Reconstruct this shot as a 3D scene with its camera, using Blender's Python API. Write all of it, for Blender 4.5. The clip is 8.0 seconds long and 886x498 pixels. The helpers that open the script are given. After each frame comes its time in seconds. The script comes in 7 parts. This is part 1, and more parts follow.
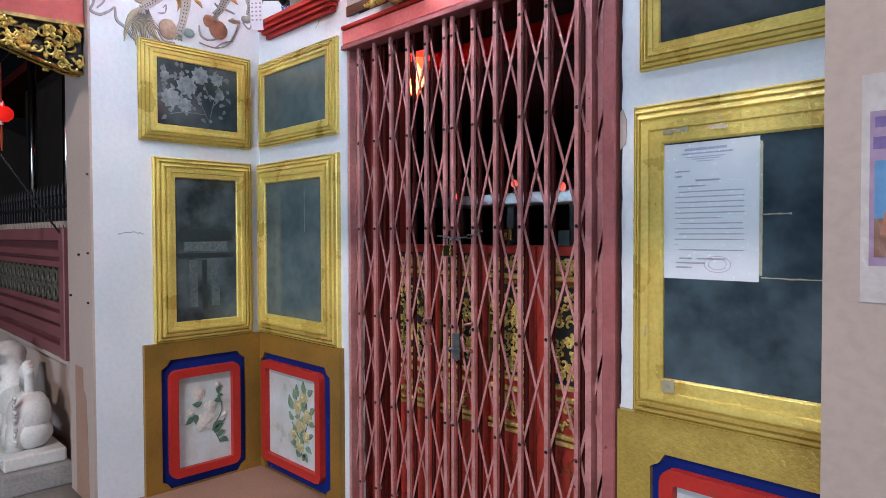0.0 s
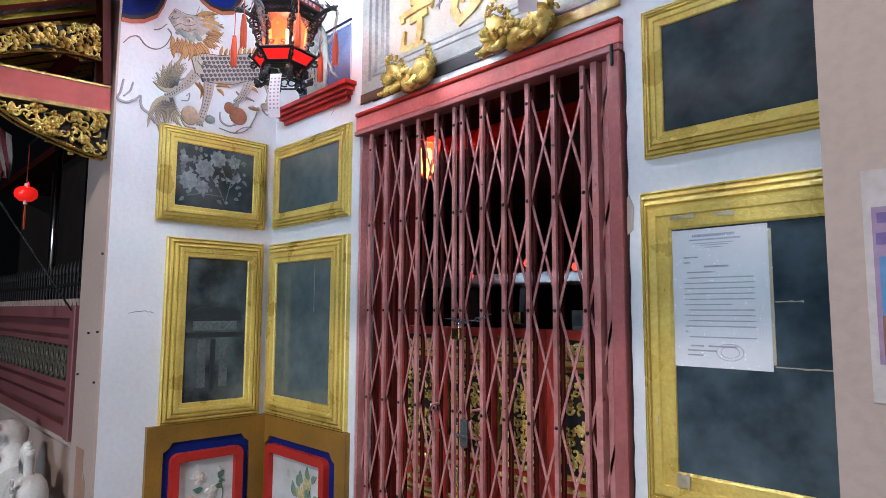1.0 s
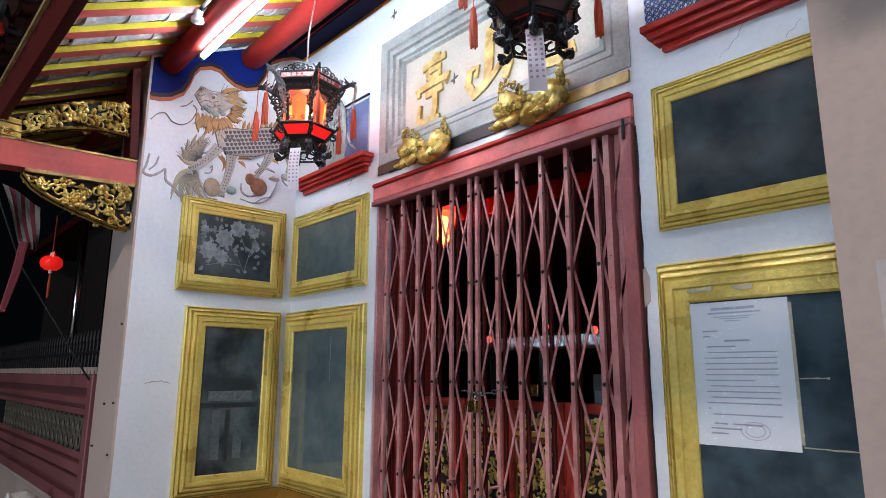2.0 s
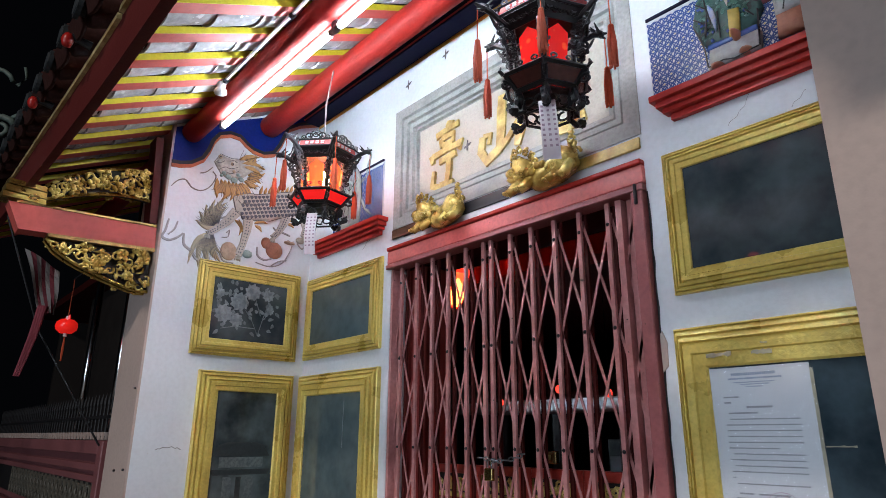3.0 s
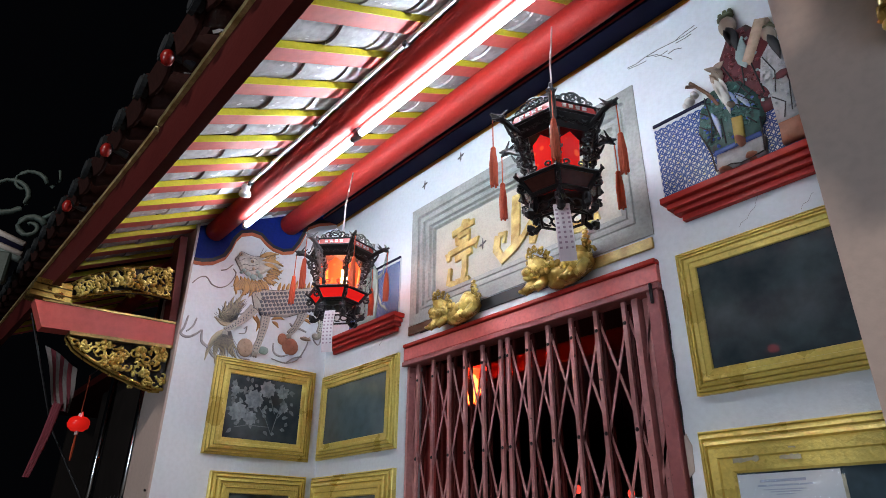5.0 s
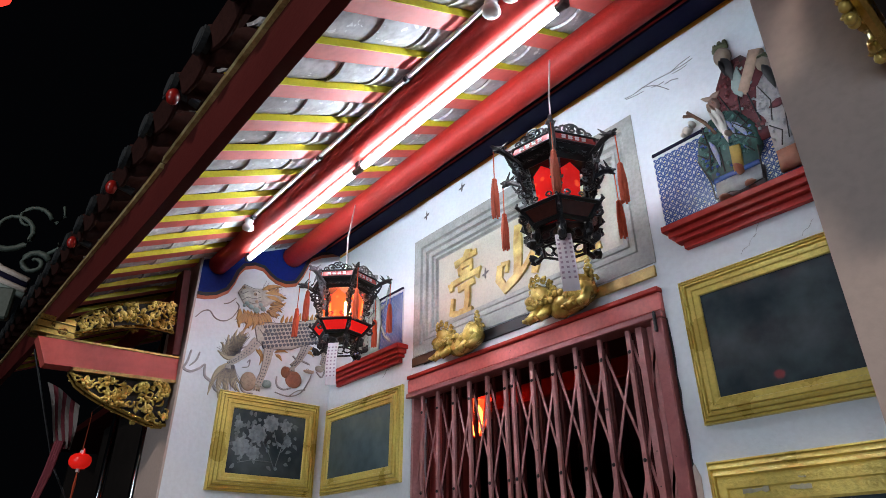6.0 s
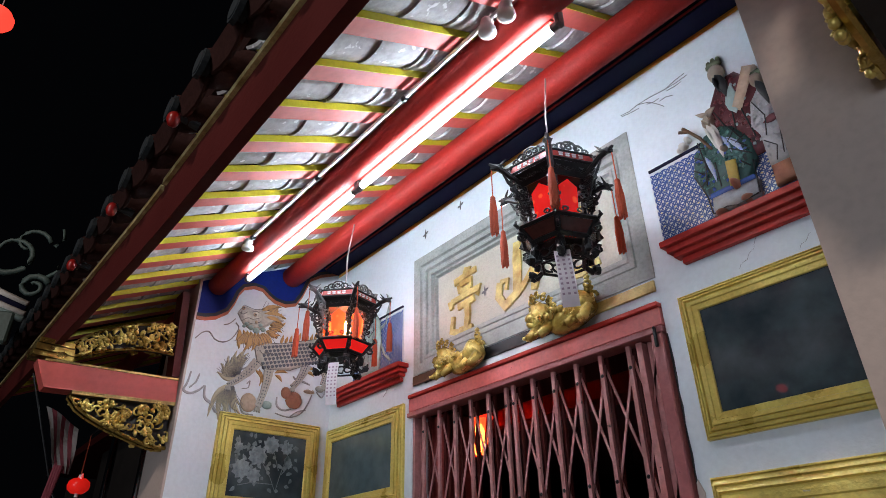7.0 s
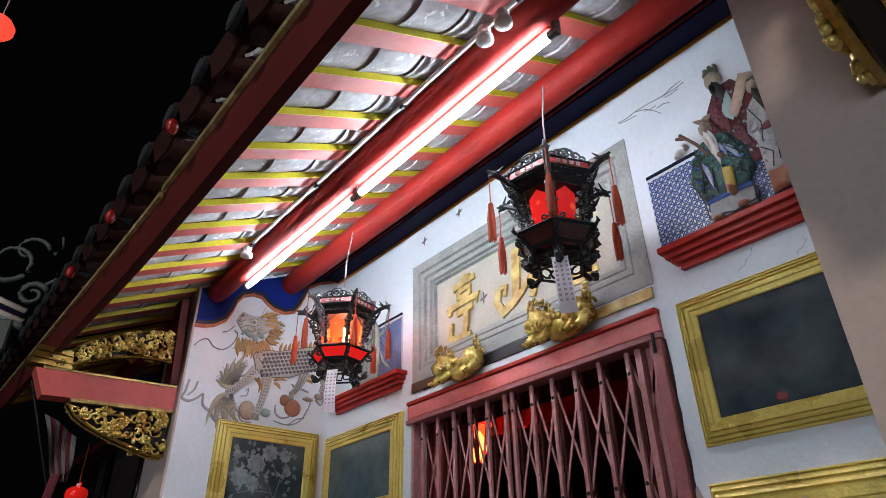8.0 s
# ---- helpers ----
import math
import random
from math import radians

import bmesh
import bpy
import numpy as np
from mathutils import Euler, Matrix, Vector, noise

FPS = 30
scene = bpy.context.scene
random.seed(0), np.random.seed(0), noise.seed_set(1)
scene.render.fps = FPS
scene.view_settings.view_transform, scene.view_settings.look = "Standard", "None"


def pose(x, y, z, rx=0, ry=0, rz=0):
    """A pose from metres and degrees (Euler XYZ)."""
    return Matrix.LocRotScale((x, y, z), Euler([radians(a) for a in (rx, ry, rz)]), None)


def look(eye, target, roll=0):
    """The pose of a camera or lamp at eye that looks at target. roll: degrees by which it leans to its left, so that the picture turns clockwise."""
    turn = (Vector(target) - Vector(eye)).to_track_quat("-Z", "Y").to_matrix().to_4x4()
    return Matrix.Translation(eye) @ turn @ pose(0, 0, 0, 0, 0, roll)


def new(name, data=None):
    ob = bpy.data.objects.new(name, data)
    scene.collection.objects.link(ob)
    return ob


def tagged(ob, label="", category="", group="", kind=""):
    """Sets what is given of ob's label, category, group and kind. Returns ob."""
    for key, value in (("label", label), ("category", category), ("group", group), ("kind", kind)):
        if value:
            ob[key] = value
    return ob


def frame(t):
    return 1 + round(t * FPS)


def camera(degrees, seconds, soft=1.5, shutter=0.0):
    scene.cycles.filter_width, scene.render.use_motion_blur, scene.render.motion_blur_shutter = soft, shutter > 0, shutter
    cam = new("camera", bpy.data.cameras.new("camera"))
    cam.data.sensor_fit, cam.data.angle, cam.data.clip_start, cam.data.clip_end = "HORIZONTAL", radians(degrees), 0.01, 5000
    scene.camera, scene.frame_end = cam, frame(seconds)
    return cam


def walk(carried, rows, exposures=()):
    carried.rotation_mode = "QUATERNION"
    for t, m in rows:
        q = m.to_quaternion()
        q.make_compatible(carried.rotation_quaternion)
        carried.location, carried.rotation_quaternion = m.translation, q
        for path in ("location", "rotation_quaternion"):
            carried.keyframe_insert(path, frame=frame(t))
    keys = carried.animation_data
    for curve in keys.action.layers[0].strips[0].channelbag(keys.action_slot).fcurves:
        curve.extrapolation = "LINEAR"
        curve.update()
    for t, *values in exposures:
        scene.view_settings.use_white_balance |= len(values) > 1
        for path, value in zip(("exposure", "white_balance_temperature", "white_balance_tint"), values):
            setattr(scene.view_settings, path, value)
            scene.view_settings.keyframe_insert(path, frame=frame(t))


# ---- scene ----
cam = camera(70.1, 8.0, soft=0.5)
PATH = [
    (0, (3.592, -1.983, 1.433), (2.178, -0.569, 1.386), -0.2),
    (0.5, (3.6, -1.968, 1.443), (2.174, -0.569, 1.529), 0.3),
    (1, (3.603, -1.963, 1.454), (2.166, -0.587, 1.652), 0.3),
    (1.5, (3.613, -1.95, 1.481), (2.159, -0.609, 1.776), 0.3),
    (3, (3.617, -1.991, 1.505), (2.174, -0.73, 2.078), 0.3),
    (3.5, (3.619, -2.006, 1.515), (2.181, -0.785, 2.179), 0.6),
    (4, (3.624, -2.019, 1.515), (2.203, -0.822, 2.256), 0.8),
    (4.5, (3.63, -2.028, 1.52), (2.224, -0.846, 2.312), 0.8),
    (6, (3.644, -2.046, 1.531), (2.278, -0.912, 2.451), -0.2),
    (6.5, (3.643, -2.049, 1.526), (2.29, -0.921, 2.473), -0.5),
    (7, (3.647, -2.052, 1.526), (2.305, -0.932, 2.497), -1.0),
    (7.5, (3.652, -2.053, 1.523), (2.315, -0.937, 2.507), -1.1),
    (8, (3.652, -2.048, 1.519), (2.32, -0.935, 2.512), -1.1),
]
walk(cam, [(t, look(eye, target, roll)) for t, eye, target, roll in PATH], exposures=[(0, 0.95, 5950, 10), (0.5, 0.92, 5950, 10), (1, 0.83, 6000, 10), (1.5, 0.70, 6050, 10), (3, 0.41, 6200, 10), (3.5, 0.31, 6250, 10), (4.5, 0.21, 6350, 10), (6, 0.13, 6400, 10), (8, 0.08, 6420, 10)])

# ---- light: night, fluorescent tubes under the eave, a street lamp and an added fill from opposite ----
world = bpy.data.worlds.new("night")
scene.world = world
world.use_nodes = True
world.node_tree.nodes["Background"].inputs["Color"].default_value = (0.55, 0.6, 0.8, 1)
world.node_tree.nodes["Background"].inputs["Strength"].default_value = 0.0015
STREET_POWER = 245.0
FILL_POWER = 265.0


def lamp(name, kind, power, colour, m):
    data = bpy.data.lights.new(name, kind)
    data.energy, data.color = power, colour
    ob = new(name, data)
    ob.matrix_world = m
    return ob


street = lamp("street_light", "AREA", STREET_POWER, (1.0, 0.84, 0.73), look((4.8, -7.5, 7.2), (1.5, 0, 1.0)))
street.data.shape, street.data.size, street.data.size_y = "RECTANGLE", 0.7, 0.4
# added soft fill lamp for the lit building opposite, which is not built
opposite_fill = lamp("opposite_fill_light", "AREA", FILL_POWER, (0.80, 0.90, 1.0), look((5.0, -11.5, 2.2), (1.6, 0, 1.5)))
opposite_fill.data.shape, opposite_fill.data.size, opposite_fill.data.size_y = "RECTANGLE", 5.0, 2.2
# ---- measures of the porch ----
WID, DEP = 3.338, 0.95                # porch width and depth
THICK = 0.42                          # side wall thickness
PUR_A, PUR_B = (-0.855, 3.268), (-0.365, 3.475)
SLOPE = 0.47


def under(y):
    """Height of the rafters' underside."""
    return 3.324 + SLOPE * (y + 0.85)


# ---- materials ----
def surface(name, base, rough=0.6, metal=0.0, vary=0.25, tint=None, grain=60.0, stain=3.0, bump=0.15, spec=0.5, wear=None, wear_at=0.64, stretch=(1, 1, 1), coat=0.0, shade=0.0):
    """A painted or raw surface: two scales of variation, fine relief and, if asked, worn patches of another colour."""
    m = bpy.data.materials.new(name)
    m.use_nodes = True
    t = m.node_tree
    n, l = t.nodes, t.links
    b = n["Principled BSDF"]
    co = n.new("ShaderNodeTexCoord")
    mp = n.new("ShaderNodeMapping")
    mp.inputs["Scale"].default_value = stretch
    geo = n.new("ShaderNodeNewGeometry")
    l.new(geo.outputs["Position"], mp.inputs["Vector"])
    big, fine = n.new("ShaderNodeTexNoise"), n.new("ShaderNodeTexNoise")
    for tex, sc, det in ((big, stain, 6.0), (fine, grain, 4.0)):
        tex.inputs["Scale"].default_value, tex.inputs["Detail"].default_value = sc, det
        l.new(mp.outputs["Vector"], tex.inputs["Vector"])
    ramp = n.new("ShaderNodeValToRGB")
    ramp.color_ramp.elements[0].position, ramp.color_ramp.elements[1].position = 0.32, 0.68
    other = tint or tuple(c * (1 - vary) for c in base)
    ramp.color_ramp.elements[0].color, ramp.color_ramp.elements[1].color = (*other, 1), (*base, 1)
    l.new(big.outputs["Fac"], ramp.inputs["Fac"])
    mix = n.new("ShaderNodeMix")
    mix.data_type, mix.blend_type = "RGBA", "MULTIPLY"
    mix.inputs["Factor"].default_value = min(1.0, vary * 1.2)
    gr = n.new("ShaderNodeValToRGB")
    gr.color_ramp.elements[0].position, gr.color_ramp.elements[1].position = 0.3, 0.6
    gr.color_ramp.elements[0].color = (0.45, 0.45, 0.45, 1)
    l.new(fine.outputs["Fac"], gr.inputs["Fac"])
    l.new(ramp.outputs["Color"], mix.inputs["A"])
    l.new(gr.outputs["Color"], mix.inputs["B"])
    out = mix.outputs["Result"]
    if shade:
        info = n.new("ShaderNodeObjectInfo")
        mr = n.new("ShaderNodeMapRange")
        mr.inputs["To Min"].default_value, mr.inputs["To Max"].default_value = 1 - shade, 1 + shade
        l.new(info.outputs["Random"], mr.inputs["Value"])
        hsv = n.new("ShaderNodeHueSaturation")
        l.new(mr.outputs["Result"], hsv.inputs["Value"])
        l.new(out, hsv.inputs["Color"])
        out = hsv.outputs["Color"]
    if wear:
        worn = n.new("ShaderNodeTexNoise")
        worn.inputs["Scale"].default_value, worn.inputs["Detail"].default_value = stain * 4.3, 9.0
        l.new(mp.outputs["Vector"], worn.inputs["Vector"])
        cut = n.new("ShaderNodeValToRGB")
        cut.color_ramp.elements[0].position, cut.color_ramp.elements[1].position = wear_at, wear_at + 0.03
        l.new(worn.outputs["Fac"], cut.inputs["Fac"])
        mw = n.new("ShaderNodeMix")
        mw.data_type = "RGBA"
        l.new(cut.outputs["Color"], mw.inputs["Factor"])
        l.new(out, mw.inputs["A"])
        mw.inputs["B"].default_value = (*wear, 1)
        out = mw.outputs["Result"]
    l.new(out, b.inputs["Base Color"])
    rr = n.new("ShaderNodeMapRange")
    rr.inputs["To Min"].default_value, rr.inputs["To Max"].default_value = max(0.03, rough - 0.12), min(1, rough + 0.12)
    l.new(big.outputs["Fac"], rr.inputs["Value"])
    l.new(rr.outputs["Result"], b.inputs["Roughness"])
    b.inputs["Metallic"].default_value = metal
    b.inputs["Specular IOR Level"].default_value = spec
    b.inputs["Coat Weight"].default_value = coat
    if bump:
        bp = n.new("ShaderNodeBump")
        bp.inputs["Strength"].default_value, bp.inputs["Distance"].default_value = bump, 0.004
        add = n.new("ShaderNodeMath")
        l.new(big.outputs["Fac"], add.inputs[0])
        l.new(fine.outputs["Fac"], add.inputs[1])
        l.new(add.outputs[0], bp.inputs["Height"])
        l.new(bp.outputs["Normal"], b.inputs["Normal"])
    return m


def glowing(name, colour, power):
    m = bpy.data.materials.new(name)
    m.use_nodes = True
    b = m.node_tree.nodes["Principled BSDF"]
    b.inputs["Base Color"].default_value = (*colour, 1)
    b.inputs["Emission Color"].default_value = (*colour, 1)
    b.inputs["Emission Strength"].default_value = power
    return m


M = dict(
    plaster=surface("white_plaster", (0.70, 0.745, 0.80), 0.75, vary=0.10, stain=2.2, grain=45, bump=0.25, wear=(0.5, 0.48, 0.47), wear_at=0.74),
    # wall ends are white too: dim warm street light is put into this colour
    plaster_warm=surface("warm_tint_plaster", (0.50, 0.405, 0.365), 0.8, vary=0.12, stain=1.6, bump=0.25),
    peeled=surface("peeled_plaster", (0.42, 0.26, 0.19), 0.85, vary=0.2, bump=0.5),
    gold=surface("gold_paint", (0.79, 0.64, 0.17), 0.30, metal=0.2, vary=0.22, tint=(0.60, 0.44, 0.10), grain=80, stain=5, bump=0.6, wear=(0.30, 0.19, 0.04), wear_at=0.73),
    gold_dull=surface("dull_gold_paint", (0.50, 0.37, 0.08), 0.36, metal=0.2, vary=0.22, tint=(0.36, 0.25, 0.05), grain=80, stain=5, bump=0.8),
    gold_leaf=surface("gold_leaf", (0.62, 0.44, 0.12), 0.28, metal=0.9, vary=0.3, tint=(0.35, 0.22, 0.05), grain=110, stain=12, bump=0.3),
    gold_dark=surface("old_gilding", (0.42, 0.28, 0.09), 0.4, metal=0.75, vary=0.5, tint=(0.12, 0.07, 0.02), grain=60, stain=14, bump=0.5),
    gilt_paint=surface("gilt_paint", (0.72, 0.59, 0.20), 0.38, metal=0.15, vary=0.3, tint=(0.36, 0.22, 0.05), grain=90, stain=16, bump=0.3),
    gilt_shine=surface("gilt_shine", (0.80, 0.62, 0.18), 0.27, metal=0.4, vary=0.3, tint=(0.40, 0.24, 0.04), grain=60, stain=14, bump=0.6),
    gilt_bright=surface("gilt_bright", (0.76, 0.60, 0.20), 0.4, metal=0.12, vary=0.3, tint=(0.42, 0.26, 0.06), grain=90, stain=16, bump=0.3),
    ochre=surface("ochre_paint", (0.32, 0.168, 0.026), 0.42, metal=0.15, vary=0.2, tint=(0.21, 0.12, 0.02), stain=3, bump=0.25),
    blue=surface("blue_paint", (0.006, 0.021, 0.19), 0.6, spec=0.15, vary=0.25, bump=0.2, wear=(0.05, 0.06, 0.16), wear_at=0.7),
    navy=surface("navy_paint", (0.009, 0.009, 0.034), 0.8, vary=0.2, spec=0.15),
    red=surface("red_paint", (0.46, 0.028, 0.020), 0.45, spec=0.3, vary=0.2, bump=0.2, wear=(0.33, 0.04, 0.03), wear_at=0.68),
    pink_red=surface("faded_red_paint", (0.56, 0.105, 0.090), 0.55, spec=0.3, vary=0.22, bump=0.2, grain=30, stretch=(1, 1, 1)),
    gate=surface("gate_paint", (0.56, 0.265, 0.26), 0.36, vary=0.3, tint=(0.38, 0.15, 0.145), stain=8, bump=0.25, wear=(0.05, 0.025, 0.02), wear_at=0.7),
    gate_pink=surface("gate_frame_paint", (0.40, 0.130, 0.130), 0.40, vary=0.25, stain=6, bump=0.25, wear=(0.12, 0.04, 0.035), wear_at=0.69),
    rail_red=surface("rail_red", (0.74, 0.185, 0.17), 0.40, vary=0.25, tint=(0.55, 0.11, 0.10), stain=5, bump=0.2, wear=(0.14, 0.03, 0.03), wear_at=0.7),
    purlin=surface("purlin_red", (0.34, 0.016, 0.011), 0.6, spec=0.25, vary=0.25, stain=5, bump=0.25, wear=(0.28, 0.03, 0.025), wear_at=0.66),
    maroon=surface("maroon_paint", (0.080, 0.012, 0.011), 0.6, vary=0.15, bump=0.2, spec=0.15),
    door_red=surface("door_red", (0.42, 0.042, 0.028), 0.38, vary=0.25, bump=0.2),
    yellow=surface("yellow_paint", (0.62, 0.50, 0.02), 0.5, vary=0.2, bump=0.1),
    orange=surface("orange_line", (0.75, 0.33, 0.02), 0.5, vary=0.15, bump=0.1),
    tile_under=surface("roof_tile_underside", (0.46, 0.445, 0.46), 0.9, vary=0.4, tint=(0.28, 0.26, 0.265), grain=35, stain=6, bump=0.7, shade=0.2, wear=(0.60, 0.59, 0.60), wear_at=0.62),
    tile_top=surface("roof_tile", (0.034, 0.012, 0.010), 0.9, vary=0.4, bump=0.5, shade=0.2, spec=0.1),
    gilt_strip=surface("worn_gilt_strip", (0.82, 0.66, 0.32), 0.35, metal=0.15, vary=0.45, tint=(0.40, 0.27, 0.09), grain=120, stain=18, bump=0.4),
    tile_disc=surface("tile_end_disc", (0.024, 0.030, 0.034), 0.7, vary=0.3, bump=0.4, spec=0.2),
    stone=surface("grey_stone", (0.40, 0.40, 0.38), 0.75, vary=0.3, tint=(0.27, 0.28, 0.27), grain=70, stain=7, bump=0.5),
    plaque=surface("plaque_face", (0.50, 0.47, 0.40), 0.75, vary=0.18, grain=90, stain=5, bump=0.4),
    marble=surface("white_marble", (0.78, 0.77, 0.75), 0.45, vary=0.22, tint=(0.60, 0.59, 0.57), bump=0.2),
    iron=surface("black_iron", (0.022, 0.023, 0.027), 0.35, metal=0.3, vary=0.4, bump=0.3),
    silver=surface("aged_silver_paint", (0.20, 0.22, 0.24), 0.35, metal=0.6, vary=0.4, bump=0.3),
    steel=surface("stainless_steel", (0.55, 0.55, 0.56), 0.14, metal=1.0, vary=0.1, bump=0.0),
    tassel=surface("orange_red_tassel", (0.60, 0.09, 0.03), 0.8, vary=0.4, grain=200, stretch=(3, 3, 0.3), bump=0.4),
    paper=surface("paper", (0.52, 0.54, 0.58), 0.35, vary=0.05, bump=0.1),
    glazed_white=surface("glazed_tile", (0.60, 0.66, 0.70), 0.3, vary=0.12, tint=(0.48, 0.50, 0.47), stain=6),
    pale_paper=surface("pale_pink_slip", (0.66, 0.58, 0.62), 0.7, vary=0.1),
    ink=surface("ink", (0.20, 0.20, 0.23), 0.6, vary=0.2, bump=0.0),
    red_ink=surface("red_print", (0.45, 0.06, 0.05), 0.6, vary=0.2, bump=0.0),
    black=surface("black_paint", (0.012, 0.012, 0.014), 0.5, vary=0.2, bump=0.1),
    white=surface("white_enamel", (0.78, 0.78, 0.78), 0.35, vary=0.08, bump=0.05),
    wire=surface("white_cord", (0.42, 0.37, 0.36), 0.6, vary=0.1, bump=0.0),
    brass=surface("brass", (0.6, 0.45, 0.18), 0.25, metal=1.0, vary=0.2, bump=0.1),
    brown=surface("brown_wood", (0.13, 0.06, 0.03), 0.6, vary=0.4, bump=0.3),
    floor=surface("terracotta_floor", (0.36, 0.20, 0.14), 0.6, vary=0.2, bump=0.3),
    ground=surface("concrete_ground", (0.22, 0.20, 0.18), 0.85, vary=0.3, bump=0.5),
    # near black: the lack of light in the rooms is put into the colour
    dark=surface("unlit_interior", (0.03, 0.024, 0.022), 0.8, vary=0.3),
    tube=glowing("tube_glow", (0.78, 0.91, 1.0), 88.0),
    hot=glowing("bulb_glow", (1.0, 0.50, 0.13), 45.0),
    red_glow=glowing("red_roof_glow", (0.85, 0.03, 0.012), 1.2),
    red_lamp=glowing("red_lamp", (1.0, 0.05, 0.03), 1.5),
)


def pane_material(name, base, cloud, seed):
    """Painted, dusty dark glass; its pale cloud colour also puts in soft reflections."""
    m = surface(name, base, 0.05, vary=0.3, tint=cloud, stain=4.6, grain=17, bump=0, spec=0.6)
    for nd in m.node_tree.nodes:
        if nd.type == "MAPPING":
            nd.inputs["Location"].default_value = (seed, seed * 0.7, seed * 0.3)
        if nd.type == "MAP_RANGE":
            nd.inputs["To Min"].default_value, nd.inputs["To Max"].default_value = 0.015, 0.03
    return m


# ---- mesh helpers ----
def part(name, bm, material, parent=None, label="", smooth=False):
    """Links a bmesh as one mesh object under a thing or under a part."""
    me = bpy.data.meshes.new(name)
    bm.normal_update()
    if smooth:
        for f in bm.faces:
            f.smooth = True
    bm.to_mesh(me)
    bm.free()
    me.materials.append(M[material] if isinstance(material, str) else material)
    ob = new(name, me)
    ob.parent = parent
    if label:
        tagged(ob, label)
    return ob


def thing(name, label, category, at=(0, 0, 0), group="", kind=""):
    ob = new(name)
    ob.location = at
    ob.empty_display_size = 0.05
    return tagged(ob, label, category, group, kind)


def same_mesh(ob, name, parent, m=None):
    """Another object on the same mesh."""
    o = new(name, ob.data)
    o.parent = parent
    if m is not None:
        o.matrix_basis = m
    return o


def add_box(bm, lo, hi, m=None):
    vs = [bm.verts.new(((lo, hi)[i][0], (lo, hi)[j][1], (lo, hi)[k][2])) for i in (0, 1) for j in (0, 1) for k in (0, 1)]
    for a in ((0, 1, 3, 2), (4, 6, 7, 5), (0, 4, 5, 1), (2, 3, 7, 6), (0, 2, 6, 4), (1, 5, 7, 3)):
        bm.faces.new([vs[i] for i in a])
    if m is not None:
        bmesh.ops.transform(bm, matrix=m, verts=vs)
    return vs


def box(lo, hi, bevel=0.0, seg=1):
    bm = bmesh.new()
    add_box(bm, lo, hi)
    if bevel:
        bmesh.ops.bevel(bm, geom=bm.edges[:], offset=bevel, segments=seg, affect="EDGES", profile=0.5)
    return bm


def add_prism(bm, pts, lift, axes=None, rim=0.0):
    """A flat outline given in two coordinates, raised by lift along the third axis; rim rounds the raised edge. axes: a matrix from (u, v, w) to the place."""
    m = axes or Matrix()
    c = Vector((sum(p[0] for p in pts) / len(pts), sum(p[1] for p in pts) / len(pts)))
    low = [bm.verts.new(m @ Vector((u, v, 0))) for u, v in pts]
    rings = [low]
    if rim:
        rings.append([bm.verts.new(m @ Vector((u, v, lift * 0.6))) for u, v in pts])
        rings.append([bm.verts.new(m @ Vector((u + (c.x - u) * rim, v + (c.y - v) * rim, lift))) for u, v in pts])
    else:
        rings.append([bm.verts.new(m @ Vector((u, v, lift))) for u, v in pts])
    for a, b in zip(rings, rings[1:]):
        for i in range(len(pts)):
            j = (i + 1) % len(pts)
            bm.faces.new((a[i], a[j], b[j], b[i]))
    bm.faces.new(rings[-1])
    bm.faces.new(low[::-1])
    return bm


def add_tube(bm, pts, radius, sides=8, caps=True):
    """A round bar along points; radius: a number or one for each point."""
    pts = [Vector(p) for p in pts]
    rad = radius if isinstance(radius, (list, tuple)) else [radius] * len(pts)
    rings, ref = [], Vector((0.13, 0.21, 0.97))
    for i, p in enumerate(pts):
        d = (pts[min(i + 1, len(pts) - 1)] - pts[max(i - 1, 0)]).normalized()
        if abs(d.dot(ref)) > 0.95:
            ref = Vector((0.97, 0.2, 0.1))
        a = d.cross(ref).normalized()
        b = d.cross(a)
        rings.append([bm.verts.new(p + rad[i] * (math.cos(2 * math.pi * k / sides) * a + math.sin(2 * math.pi * k / sides) * b)) for k in range(sides)])
    for r, s in zip(rings, rings[1:]):
        for k in range(sides):
            bm.faces.new((r[k], r[(k + 1) % sides], s[(k + 1) % sides], s[k]))
    if caps:
        bm.faces.new(rings[0][::-1])
        bm.faces.new(rings[-1])
    return bm


def add_lathe(bm, prof, at=(0, 0, 0), sides=16):
    """A turned body: rows of (radius, height)."""
    at = Vector(at)
    rings = [[bm.verts.new(at + Vector((r * math.cos(2 * math.pi * k / sides), r * math.sin(2 * math.pi * k / sides), z))) for k in range(sides)] for r, z in prof]
    for a, b in zip(rings, rings[1:]):
        for k in range(sides):
            bm.faces.new((a[k], a[(k + 1) % sides], b[(k + 1) % sides], b[k]))
    bm.faces.new(rings[0][::-1])
    bm.faces.new(rings[-1])
    return bm


